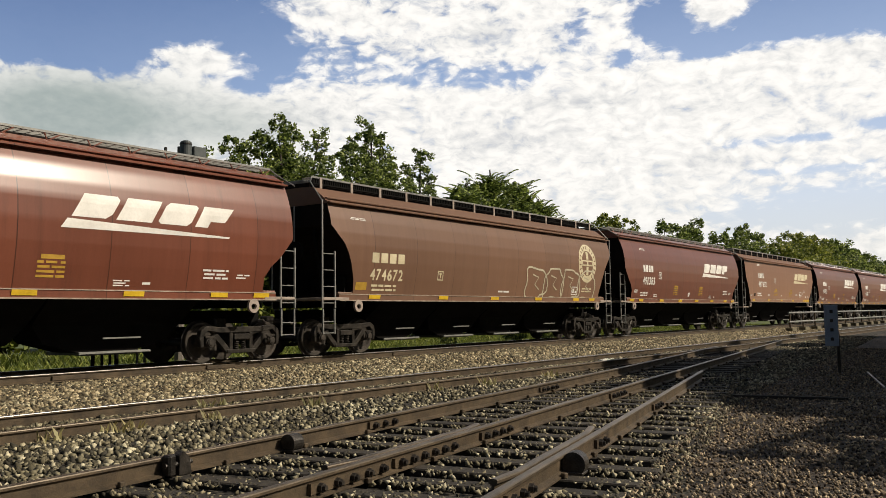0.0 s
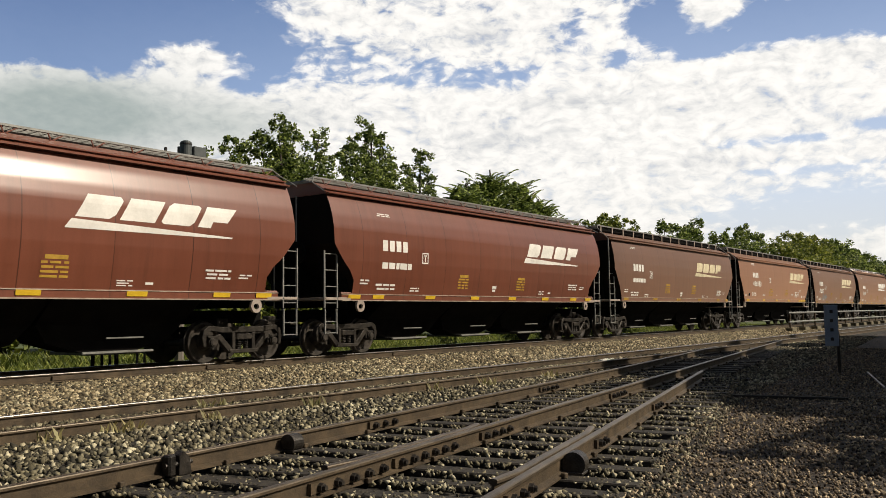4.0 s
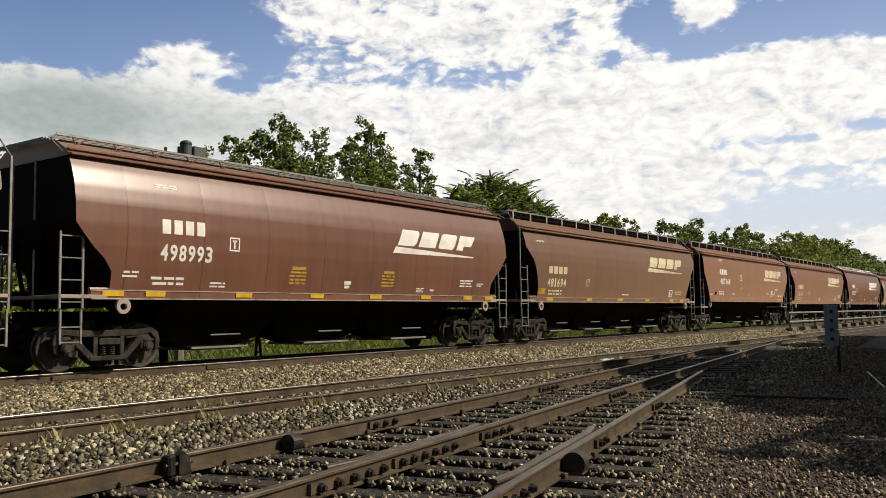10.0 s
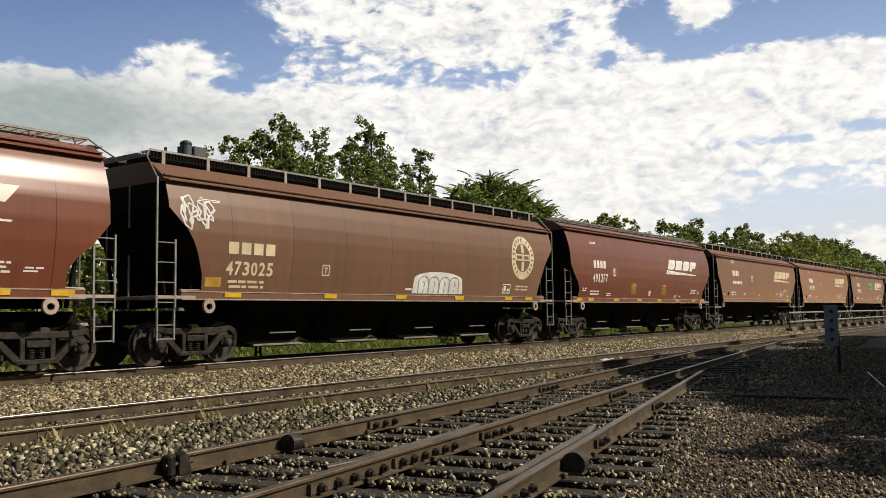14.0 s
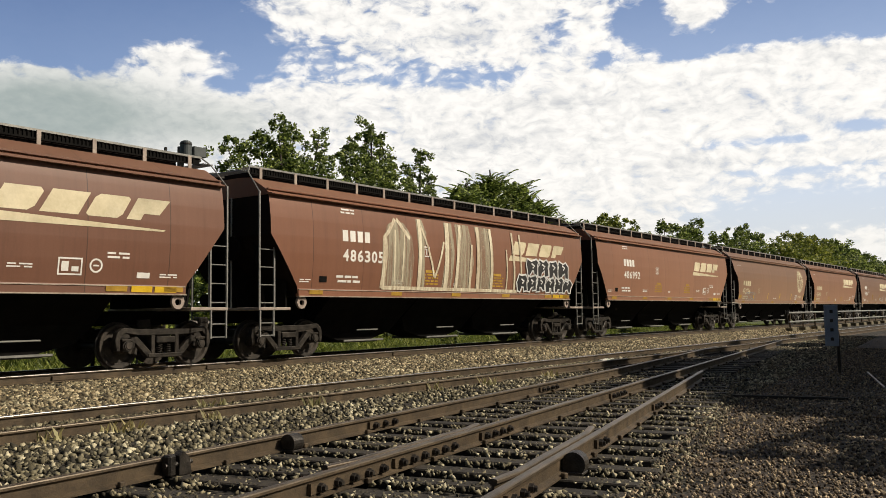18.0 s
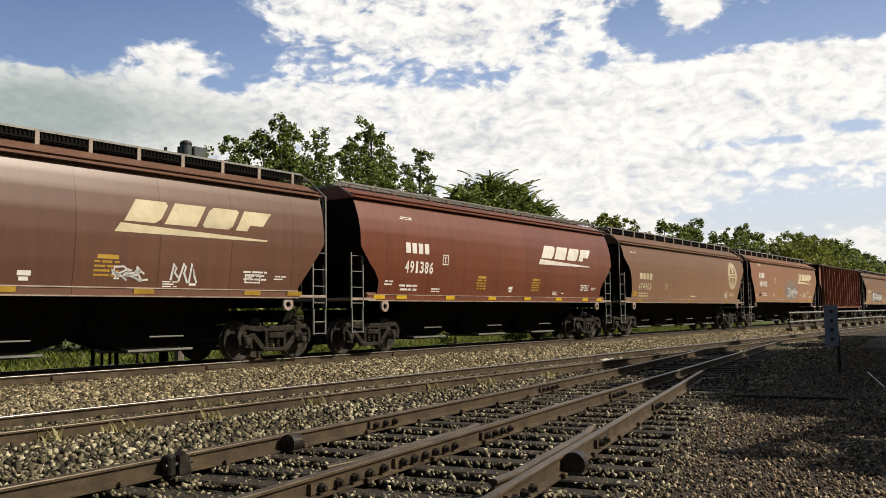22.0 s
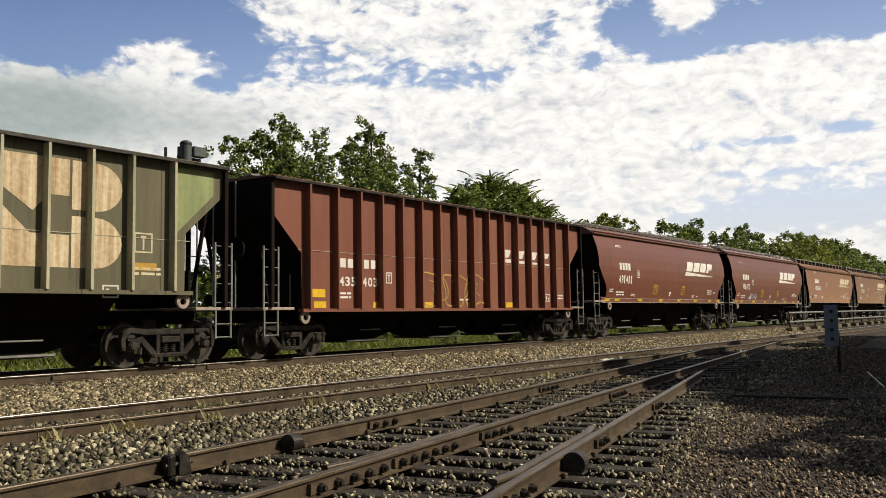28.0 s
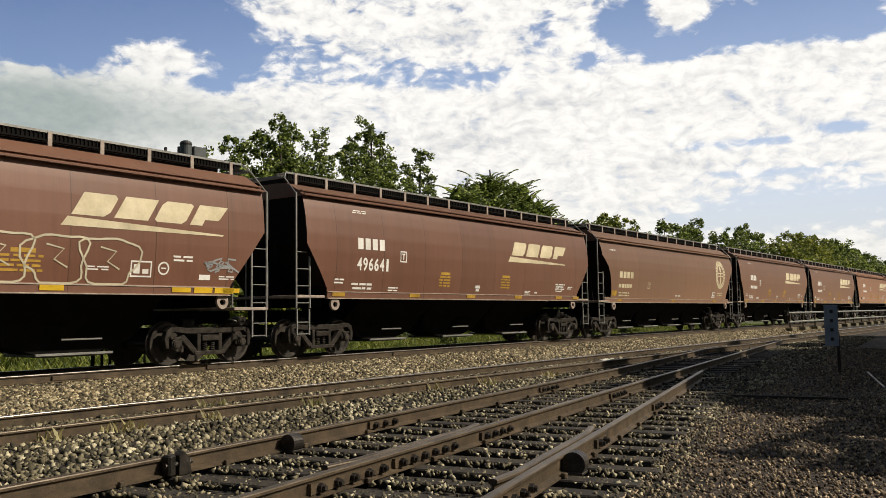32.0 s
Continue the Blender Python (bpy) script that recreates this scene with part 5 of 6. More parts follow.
WASH_STROKES = (((-3.80, 1.72), (-3.72, 3.05), 0.17), ((-3.78, 3.05), (-3.22, 3.60), 0.11), ((-3.22, 3.60), (-2.60, 3.10), 0.11), ((-3.3, 1.9), (-3.26, 3.3), 0.07), ((-2.92, 1.9), (-2.9, 3.2), 0.06),
                ((-2.16, 1.70), (-2.22, 3.68), 0.16), ((-2.1, 3.5), (-1.5, 2.05), 0.08), ((-1.5, 2.05), (-1.02, 3.1), 0.08), ((-0.98, 1.70), (-0.8, 3.68), 0.19), ((-0.42, 1.72), (-0.16, 3.66), 0.15),
                ((0.36, 1.70), (0.40, 3.1), 0.11), ((0.80, 1.70), (0.72, 3.66), 0.17), ((1.56, 1.70), (1.44, 3.66), 0.15), ((2.42, 1.70), (2.40, 3.05), 0.07), ((2.90, 1.70), (2.82, 3.62), 0.11), ((3.36, 1.75), (3.30, 3.6), 0.10),
                ((-3.80, 1.73), (3.1, 1.72), 0.10))


def whitewash(car, kind):
    for i, field in enumerate(WASH_FIELDS):
        ob = child("wash_field", keep("wash_field", lay_on(kind, [field], False, 0.002), M_THIN_WASH), car, (0, 0, 0), "thin streaked field of whitewash")
        tagged(ob, kind="stuff")
    for i, ((x0, z0), (x1, z1), w) in enumerate(WASH_STROKES):
        pts_ = [(x0 + (x1 - x0) * j / 8 + 0.04 * math.sin(3 * j / 8 + i) * (z0 != z1), z0 + (z1 - z0) * j / 8) for j in range(9)]
        ob = child("brush_stroke", keep("brush_stroke", lay_on(kind, ribbon(pts_, w), False, 0.005 + 0.0008 * i), SPRAY["wash"]), car, (0, 0, 0), "streaked thin whitewash stroke")
        tagged(ob, kind="stuff")


whitewash(*BY_ROAD["486305"])
graffiti(*GREENS[0], "bubble", "violet", -1.7, 3.2, 1.7, 3.1, 4, 4, 0.0, 0.08)
graffiti(*GREENS[1], "tag", "white", -2.05, -1.42, 1.75, 2.3, 4, 2, 0.0, 0.04)
graffiti(*GREENS[1], "tag", "white", -1.2, -0.58, 1.75, 2.3, 7, 2, 0.0, 0.04)
for x in (-4.4, -1.55, 1.1, 3.8, 6.9):
    decal(BY_ROAD["473754"][0], "chalk_stroke", "round", None, [bar(x, x + 0.09, 1.62, 2.02, 0.06)], M_YELLOW)
# ---- ties and fittings of the turnout ----
def branch_mid(x):
    return (p_line(x) + min(q_line(x), r_line(x))) / 2 - 0.12


lay_ties(branch, -1.0, 18.0, 0.56, branch_mid, 0.17, YARD_Z - 0.172, lambda x: (p_line(x) - r_line(x) + 1.1) / 2.6 if x < 17 else 1.2)
lay_ties(branch, 18.2, 40.0, 0.56, lambda x: (p_line(x) + q_line(x)) / 2, 0.15, YARD_Z - 0.172, 1.05)
for f, off, x0, x1 in ((r_line, 0.115, 5.3, 8.3), (q_line, 0.12, 5.1, 7.9)):
    part("guard_rail", rail_mesh([(x0 + (x1 - x0) * i / 8, f(x0 + (x1 - x0) * i / 8) + off + (0.05 if i in (0, 8) else 0.0)) for i in range(9)], YARD_Z - 0.004, M_DULLHEAD), None, branch, "short guard rail beside the running rail")


def plate_joint(f, x, n_bolts, length):
    """A pair of bolted joint bars on the near side of a rail."""
    ang = math.atan((f(x + 0.5) - f(x - 0.5)))
    m = pose(x, f(x), YARD_Z, 0, 0, math.degrees(ang))
    bm = bmesh.new()
    prism(bm, [(-length / 2, -0.135), (length / 2, -0.135), (length / 2, -0.055), (-length / 2, -0.055)], -0.045, -0.012)
    jb = part("joint_bar", bm, M_RAIL, branch)
    jb.matrix_basis = m
    for i in range(n_bolts):
        bx = -length / 2 + length * (i + 0.5) / n_bolts
        bm = bmesh.new()
        rod(bm, (bx, -0.04, -0.095), (bx, -0.105, -0.095), 0.022)
        rod(bm, (bx, -0.045, -0.095), (bx, -0.08, -0.095), 0.036)
        part("bolt", bm, M_STEEL, jb)


plate_joint(q_line, 5.2, 5, 1.1)
plate_joint(q_line, 6.45, 6, 1.2)
plate_joint(q_line, 8.0, 4, 0.8)
plate_joint(r_line, 5.35, 3, 0.6)
plate_joint(p_line, 8.0, 3, 0.6)
plate_joint(p_line, 13.1, 4, 0.8)
plate_joint(q_line, 12.6, 4, 0.8)
plate_joint(r_line, 7.9, 2, 0.4)
plate_joint(r_line, 11.3, 3, 0.6)


def rail_brace(x, f, big):
    """Round cast stop against the near side of a rail, on a foot plate; a small one is a two-part clamp."""
    bm = bmesh.new()
    if big > 0.7:
        rod(bm, (-0.03, -0.115, -0.085), (0.12, -0.115, -0.085), 0.10 * big, 20)
        box(bm, -0.05, 0.14, -0.20, -0.04, -0.172, -0.15, 0.004)
    else:
        box(bm, -0.10, -0.02, -0.13, -0.03, -0.165, 0.015, 0.015)
        prism(bm, [(0.02, -0.165), (0.16, -0.165), (0.13, -0.02), (0.07, 0.03), (0.02, 0.0)], -0.12, -0.035)
        rod(bm, (-0.12, -0.09, -0.07), (0.18, -0.09, -0.07), 0.022, 8)
    b = part("rail_brace", bm, M_STEEL, branch, "dark round cast stop bolted against the rail" if big > 0.7 else "dark bolted rail clamp")
    b.matrix_basis = pose(x, f(x), YARD_Z, 0, 0, math.degrees(math.atan(f(x + 0.5) - f(x - 0.5))))


rail_brace(6.2, p_line, 0.9)
rail_brace(6.55, r_line, 1.0)
rail_brace(4.75, p_line, 0.6)
for f, x0, x1 in ((p_line, 2, 26), (q_line, 2, 26), (r_line, 3, 17)):
    rnd = random.Random(int(x1))
    x = x0
    while x < x1:
        for s in (-1, 1):
            bm = bmesh.new()
            box(bm, -0.028, 0.028, -0.022, 0.022, -0.168, -0.125, 0.005)
            k = part("spike", bm, M_RAIL, branch)
            k.location = (x + rnd.uniform(-0.03, 0.03), f(x) + s * 0.085, YARD_Z)
        x += 1.12
for i in range(40):
    for off in (-0.755, 0.755):
        if off > 0 or i % 2:
            bm = bmesh.new()
            box(bm, -0.03, 0.03, -0.022, 0.022, -0.17, -0.125, 0.005)
            k = part("spike", bm, M_RAIL, second)
            k.location = (2.2 + i * 0.78, TRACK2_Y + off - 0.088, YARD_Z)
for x in (6.0, 9.4, 13.0, 19.5):
    bm = bmesh.new()
    box(bm, -0.4, 0.4, -0.05, -0.012, -0.14, -0.05, 0.006)
    j = part("joint_bar", bm, M_RAIL, main)
    j.location = (x, TRAIN_Y - 0.755, 0)

# ---- loose stones: broken limestone between the tracks, brown chips towards the road ----
OCTA = np.array([(1, 0, 0), (-1, 0, 0), (0, 1, 0), (0, -1, 0), (0, 0, 1), (0, 0, -1)], float)
OCTF = np.array([(0, 2, 4), (2, 1, 4), (1, 3, 4), (3, 0, 4), (2, 0, 5), (1, 2, 5), (3, 1, 5), (0, 3, 5)])


CUBE = np.array([(x, y, z) for z in (-0.75, 0.75) for y in (-0.75, 0.75) for x in (-0.75, 0.75)], float)
CUBEF = np.array([(0, 2, 3), (0, 3, 1), (4, 5, 7), (4, 7, 6), (0, 1, 5), (0, 5, 4), (2, 6, 7), (2, 7, 3), (0, 4, 6), (0, 6, 2), (1, 3, 7), (1, 7, 5)])


def stones(name, label, spots, size, mat, seed, shape=OCTA, tris=OCTF):
    """Many angular stones in one mesh: spots is an array of x, y, z."""
    rs = np.random.RandomState(seed)
    n = len(spots)
    k = len(shape)
    v = shape[None] * rs.uniform(0.6, 1.15, (n, k, 1)) * rs.uniform(0.6, 1.15, (n, 1, 3)) + rs.uniform(-0.28, 0.28, (n, k, 3))
    q = rs.normal(size=(n, 4))
    q /= np.linalg.norm(q, axis=1, keepdims=True)
    w, x, y, z = q.T
    R = np.stack([1 - 2 * (y * y + z * z), 2 * (x * y - z * w), 2 * (x * z + y * w), 2 * (x * y + z * w), 1 - 2 * (x * x + z * z), 2 * (y * z - x * w), 2 * (x * z - y * w), 2 * (y * z + x * w), 1 - 2 * (x * x + y * y)], 1).reshape(n, 3, 3)
    v = np.einsum("nij,nkj->nki", R, v) * (size * rs.uniform(0.55, 1.3, (n, 1, 1)))
    v = v + spots[:, None, :]
    f = (tris[None] + k * np.arange(n)[:, None, None]).reshape(-1)
    me = bpy.data.meshes.new(name)
    me.vertices.add(k * n)
    me.vertices.foreach_set("co", v.reshape(-1).astype(np.float32))
    me.loops.add(len(f))
    me.loops.foreach_set("vertex_index", f.astype(np.int32))
    me.polygons.add(len(tris) * n)
    me.polygons.foreach_set("loop_start", np.arange(0, 3 * len(tris) * n, 3, dtype=np.int32))
    me.update()
    me.validate()
    me.materials.append(mat)
    return tagged(new(name, me), label, "stones", kind="stuff")


def scatter(n, x0, x1, y0, y1, seed, keep_if, power=1.6):
    """Random spots on the ground, denser towards the eye."""
    rs = np.random.RandomState(seed)
    x = x0 + (x1 - x0) * rs.rand(n) ** power
    y = y0 + (y1 - y0) * rs.rand(n)
    out = [(a, b, ground_z(a, b) + (0.055 if a < 19 and r_line(a) - 0.8 < b < p_line(a) + 0.3 else 0.012)) for a, b in zip(x.tolist(), y.tolist()) if keep_if(a, b)]
    return np.array(out)


def gravel_edge(x):
    return r_line(x) - 0.9 if x < 14 else r_line(14) - 0.9 + 0.10 * (x - 14)


def in_sight(x, y):
    return x > y * 0.45 - 0.5 and x < y * 8.0 + 6


def off_rail(x, y):
    return min(abs(y - p_line(x)) if x < 30 else 9, abs(y - q_line(x)), abs(y - r_line(x)) if x < 18 else 9, abs(y - TRACK2_Y - 0.755), abs(y - TRACK2_Y + 0.755)) > 0.08


def in_turnout(x, y):
    return x < 22 and r_line(x) - 0.95 < y < p_line(x) + 0.1


def on_tie(x, y):
    return x < 19 and r_line(x) - 0.55 < y < p_line(x) + 0.45 and ((x - 0.17 * (branch_mid(x) - y) + 1.0) % 0.56) < 0.25


stones("ballast_stones", "pale angular limestone ballast between the tracks", scatter(98000, 1.5, 46, 2.2, 15.5, 3, lambda a, b: b > gravel_edge(a) and in_sight(a, b) and off_rail(a, b) and not in_turnout(a, b)), 0.034, M_STONE, 4, CUBE, CUBEF)
stones("turnout_stones", "small pale stones between the ties of the turnout", scatter(40000, 1.5, 24, 2.2, 9.5, 15, lambda a, b: in_turnout(a, b) and off_rail(a, b) and (not on_tie(a, b) or (a * 137.1 + b * 71.7) % 1 < 0.22), 1.3), 0.029, M_STONE, 16)
stones("main_ballast", "pale ballast shoulder of the main track", scatter(26000, 5, 60, 11.6, 15.5, 5, in_sight), 0.042, M_PALE, 6, CUBE, CUBEF)
stones("gravel_chips", "small brown gravel beside the turnout", scatter(70000, 1.2, 34, 0.2, 6.5, 7, lambda a, b: b < gravel_edge(a) + 0.25 and b > a * 0.13 - 0.4), 0.021, M_CHIP, 8)
stones("outer_chips", "thin brown gravel towards the road", scatter(16000, -6, 34, -6, 3.0, 17, lambda a, b: (b < 0.2 or a < 1.2 or b < a * 0.13 - 0.4) and b < gravel_edge(a), 1.0), 0.022, M_CHIP, 18)
stones("pale_litter", "patch of bright white stone lumps between the rails", np.array([(21.2 + 0.09 * i + 0.3 * math.sin(i * 7.0), 10.3 + 0.25 * math.sin(i * 3.1), YARD_Z - 0.13) for i in range(14)]), 0.09, M_LITTER, 9)

# ---- grass and weeds behind the main track ----
def blades(name, label, spots, tall, mat, seed):
    rs = np.random.RandomState(seed)
    vs, fs = [], []
    for x, y, z in spots:
        for _ in range(5):
            a, h, w = rs.uniform(0, 6.28), tall * rs.uniform(0.5, 1.2), rs.uniform(0.012, 0.03)
            dx, dy = math.cos(a), math.sin(a)
            bx, by = x + rs.uniform(-0.12, 0.12), y + rs.uniform(-0.12, 0.12)
            o = len(vs)
            vs += [(bx - dy * w, by + dx * w, z), (bx + dy * w, by - dx * w, z), (bx + dx * h * 0.22 + dy * w * 0.6, by + dy * h * 0.22 - dx * w * 0.6, z + h * 0.65), (bx + dx * h * 0.55, by + dy * h * 0.55, z + h)]
            fs += [(o, o + 1, o + 2), (o, o + 2, o + 3)]
    me = mesh_from(name, vs, fs)
    me.materials.append(mat)
    return tagged(new(name, me), label, "grass", kind="stuff")


rg = np.random.RandomState(12)
blades("grass", "tall green grass on the bank behind the track", [(x, y, ground_z(x, y) - 0.03) for x, y in zip(rg.uniform(6, 90, 15000), 19.6 + 13 * rg.rand(15000) ** 1.1)], 0.42, M_GRASS, 13)


def leaf_cloud(vs, fs, rnd, centre, radius, count, size, droop=0.0):
    """Small folded leaves round a point."""
    for _ in range(count):
        d = Vector((rnd.gauss(0, 1), rnd.gauss(0, 1), rnd.gauss(0, 0.8)))
        d = d.normalized() * radius * rnd.random() ** 0.45
        p = Vector(centre) + d
        u = Vector((rnd.gauss(0, 1), rnd.gauss(0, 1), rnd.gauss(0, 0.6) - droop)).normalized()
        v = u.cross(Vector((rnd.gauss(0, 1), rnd.gauss(0, 1), rnd.gauss(0, 1)))).normalized()
        s = size * rnd.uniform(0.6, 1.3)
        o = len(vs)
        vs += [p - u * s * 0.5, p + v * s * 0.33, p + u * s * 0.6, p - v * s * 0.33]
        fs.append((o, o + 1, o + 2, o + 3))


def limb(bm, a, b, r0, r1):
    a, b = Vector(a), Vector(b)
    d = b - a
    m = Matrix.Translation((a + b) / 2) @ d.to_track_quat("Z", "Y").to_matrix().to_4x4()
    bmesh.ops.create_cone(bm, cap_ends=True, segments=8, radius1=r0, radius2=r1, depth=d.length * 1.04, matrix=m)


def tree(x, y, peaks, label, mat, seed, leaf=0.17, count=105, base=1.2, clump=0.72, crown_low=0.3, droop=0.0, extra=0):
    """A tree with limbs that reach to each of its peaks (dx, dy, height); the crown is leaf clumps along the limbs."""
    rnd = random.Random(seed)
    z0 = ground_z(x, y) - 0.05
    ob = thing("tree", label, "tree", "trees behind the tracks", m=pose(x, y, z0))
    top = max(p[2] for p in peaks) - z0
    bm = bmesh.new()
    fork = top * 0.3
    limb(bm, (0, 0, 0), (0.08, 0, fork), 0.03 * top, 0.02 * top)
    vs, fs = [], []
    for dx, dy, h in peaks:
        tip = Vector((dx, dy, h - z0))
        kn = Vector((dx * 0.55, dy * 0.55, fork + (tip.z - fork) * 0.5))
        limb(bm, (0.05, 0, fork * 0.95), kn, 0.014 * top, 0.009 * top)
        limb(bm, kn, tip, 0.009 * top, 0.02)
        n = max(4, int((tip.z - fork * 0.8) / 0.55))
        for i in range(n):
            t = i / (n - 1)
            c = Vector((0.05, 0, fork * 0.9)).lerp(kn, t * 2) if t < 0.5 else kn.lerp(tip, t * 2 - 1)
            wide = base * (1.25 - 0.85 * t ** 1.8) * (0.55 + 0.45 * min(1, t / 0.2))
            for _ in range(6 if t < 0.8 else 4):
                off = Vector((rnd.gauss(0, 1), rnd.gauss(0, 1), rnd.gauss(0, 0.45))) * wide * 0.62
                leaf_cloud(vs, fs, rnd, c + off, clump * rnd.uniform(0.45, 0.9) * (1 - 0.5 * t), int(count * rnd.uniform(0.6, 1.1) * (1 - 0.4 * t)), leaf, droop)
        leaf_cloud(vs, fs, rnd, tip, 0.25, 12, leaf)
    for _ in range(extra):
        a = rnd.choice(peaks)
        leaf_cloud(vs, fs, rnd, (a[0] * rnd.uniform(0.2, 1.0) + rnd.gauss(0, base), a[1] + rnd.gauss(0, base), (a[2] - z0) * rnd.uniform(crown_low, 0.8)), clump, count, leaf, droop)
    part("trunk", bm, M_BARK, ob)
    me = mesh_from("crown", vs, fs)
    me.materials.append(mat)
    child("crown", me, ob)
    return ob


tree(30.2, 31, [(-3.9, 0, 8.7), (-3.0, 0.6, 9.3), (-2.0, 0, 9.5), (-0.4, 0, 10.6), (0.3, 0.8, 10.1), (1.2, 1, 10.2), (2.1, 0, 10.3), (3.2, 0.5, 9.4), (-1.2, -0.5, 9.9)], "broad leafy green tree with several uneven peaks", M_LEAF, 21, base=1.25, clump=0.75, extra=105)
tree(37.6, 32, [(0, 0, 11.9), (-1.2, 0.4, 10.9), (1.1, 0.2, 11.3), (2.0, 0.3, 10.3), (-2.2, 0, 9.8), (0.6, 0.5, 11.2)], "tall pointed leafy green tree", M_LEAF, 22, base=1.3, clump=0.75, extra=55)
tree(43.0, 33, [(0.6, 0, 11.3), (-0.6, 0.2, 9.9), (1.6, 0, 9.8), (-2.4, 0, 9.3)], "slender leafy green tree", M_LEAF, 23, base=0.8, extra=24)


def plumed_tree(x, y, heads, label, seed):
    """A tree whose long compound leaves arch outwards in plumes."""
    rnd = random.Random(seed)
    z0 = ground_z(x, y) - 0.05
    ob = thing("tree", label, "tree", "trees behind the tracks", m=pose(x, y, z0))
    bm = bmesh.new()
    vs, fs = [], []
    for dx, dy, h in heads:
        tip = Vector((dx, dy, h - z0))
        limb(bm, (dx * 0.2, dy * 0.2, 0), tip, 0.14, 0.05)
        for _ in range(105):
            a, up = rnd.uniform(0, 6.28), rnd.uniform(1.05, 1.5)
            length = rnd.uniform(0.6, 1.25)
            root = tip + Vector((rnd.gauss(0, 0.35), rnd.gauss(0, 0.35), -0.35 - rnd.uniform(0, 2.6)))
            prev = root
            for j in range(1, 12):
                t = j / 11
                p = root + Vector((math.cos(a) * length * t * math.cos(up * (1 - t)), math.sin(a) * length * t * math.cos(up * (1 - t)), length * (math.sin(up) * t - 0.30 * t ** 2.6)))
                d = (p - prev).normalized()
                side = d.cross(Vector((0, 0, 1)))
                side = side.normalized() if side.length > 1e-3 else Vector((1, 0, 0))
                for s in (-1, 1):
                    o = len(vs)
                    q = p + side * s * rnd.uniform(0.2, 0.34) * (1.1 - 0.6 * t) + d * 0.12 - Vector((0, 0, 0.08))
                    vs += [p - d * 0.06, (p + q) / 2 - d * 0.07, q, (p + q) / 2 + d * 0.09]
                    fs.append((o, o + 1, o + 2, o + 3))
                prev = p
    for dx, dy, h in heads:
        for _ in range(6):
            leaf_cloud(vs, fs, rnd, (dx + rnd.gauss(0, 0.8), dy + rnd.gauss(0, 0.8), h - z0 - rnd.uniform(0.9, 3.0)), 0.8, 150, 0.2)
    part("trunk", bm, M_BARK, ob)
    me = mesh_from("crown", vs, fs)
    me.materials.append(M_LEAF)
    child("crown", me, ob)


plumed_tree(50.5, 31, [(-5.6, 0, 8.9), (-4.0, 0.5, 9.3), (-1.9, 0, 10.4), (-0.4, 1, 9.9), (1.2, 0, 10.0), (2.9, 0.3, 9.6), (4.5, 0, 9.1), (6.2, 0.4, 8.6), (8.2, 0, 8.0), (-3.0, 1.5, 8.6), (3.6, 1.5, 8.4)], "dark green tree with arching feathery plumes", 31)
tree(72.0, 33, [(0, 0, 9.4), (-4.5, 0, 8.3), (4.8, 0, 8.6), (-2.2, 0, 8.9), (2.4, 0, 9.0)], "rounded green tree seen above the train roofs", M_LEAF2, 24, base=1.9, clump=1.2, leaf=0.26, extra=20)
tree(88.0, 33, [(-4, 0, 9.6), (0, 0, 9.6), (5.2, 0, 10.6), (3, 0, 9.7)], "green tree seen above the train roofs", M_LEAF, 25, base=1.9, clump=1.2, leaf=0.28, extra=18)
tree(106.0, 33, [(-6, 0, 9.6), (-2, 0, 9.9), (4.8, 0, 11.2), (2.5, 0, 10.6), (9.5, 0, 8.6), (12.6, 0, 11.0)], "green tree with two narrow peaks", M_LEAF, 26, base=1.8, clump=1.2, leaf=0.28, extra=20)
tree(140.0, 33, [(-14, 0, 10.2), (-8, 0, 11.2), (0, 0, 12.0), (7, 0, 11.8), (14, 0, 11.6)], "wide yellow-green tree behind the train", M_LEAF2, 27, base=3.0, clump=1.9, leaf=0.38, extra=30)
tree(170.0, 33, [(-14, 0, 11.8), (-6, 0, 12.2), (2, 0, 12.2), (10, 0, 11.8), (18, 0, 11.2)], "wide distant green tree", M_LEAF, 28, base=3.2, clump=2.0, leaf=0.42, extra=30)
tree(206.0, 33, [(-14, 0, 11.0), (-6, 0, 10.6), (2, 0, 10.2), (12, 0, 10.0), (26, 0, 10.0)], "wide distant green tree", M_LEAF, 29, base=3.2, clump=2.0, leaf=0.45, extra=28)
# hedge of low growth that closes the view under the cars
for i, hx in enumerate((10, 17, 24, 31, 38, 46, 54, 63, 74, 88, 105, 125)):
    tree(hx, 36 + (i % 3), [(-3, 0, 3.2), (0, 0, 3.9), (3.2, 0, 3.4)], "dense low green bush behind the tracks", M_LEAF, 40 + i, base=1.6, clump=1.3, count=34, leaf=0.42, extra=10)
for i, (hx, hy, h) in enumerate(((8.0, 31, 2.0), (11.5, 30.5, 2.4), (15.5, 32, 2.2), (20, 31, 2.0))):
    tree(hx, hy, [(-1.4, 0, h * 0.8), (0, 0, h), (1.5, 0, h * 0.85)], "leafy green bush on the bank", M_LEAF2, 80 + i, base=0.9, clump=0.8, count=40, leaf=0.22, extra=10)
for i in range(13):
    hx = 13 + 3.6 * i
    tree(hx, 31 + (i % 2), [(-1.6, 0, 2.7), (0, 0, 3.1 + 0.3 * (i % 3)), (1.7, 0, 2.6)], "dense low green bush behind the tracks", M_LEAF2 if i % 3 else M_LEAF, 140 + i, base=1.1, clump=1.0, count=40, leaf=0.3, extra=8)
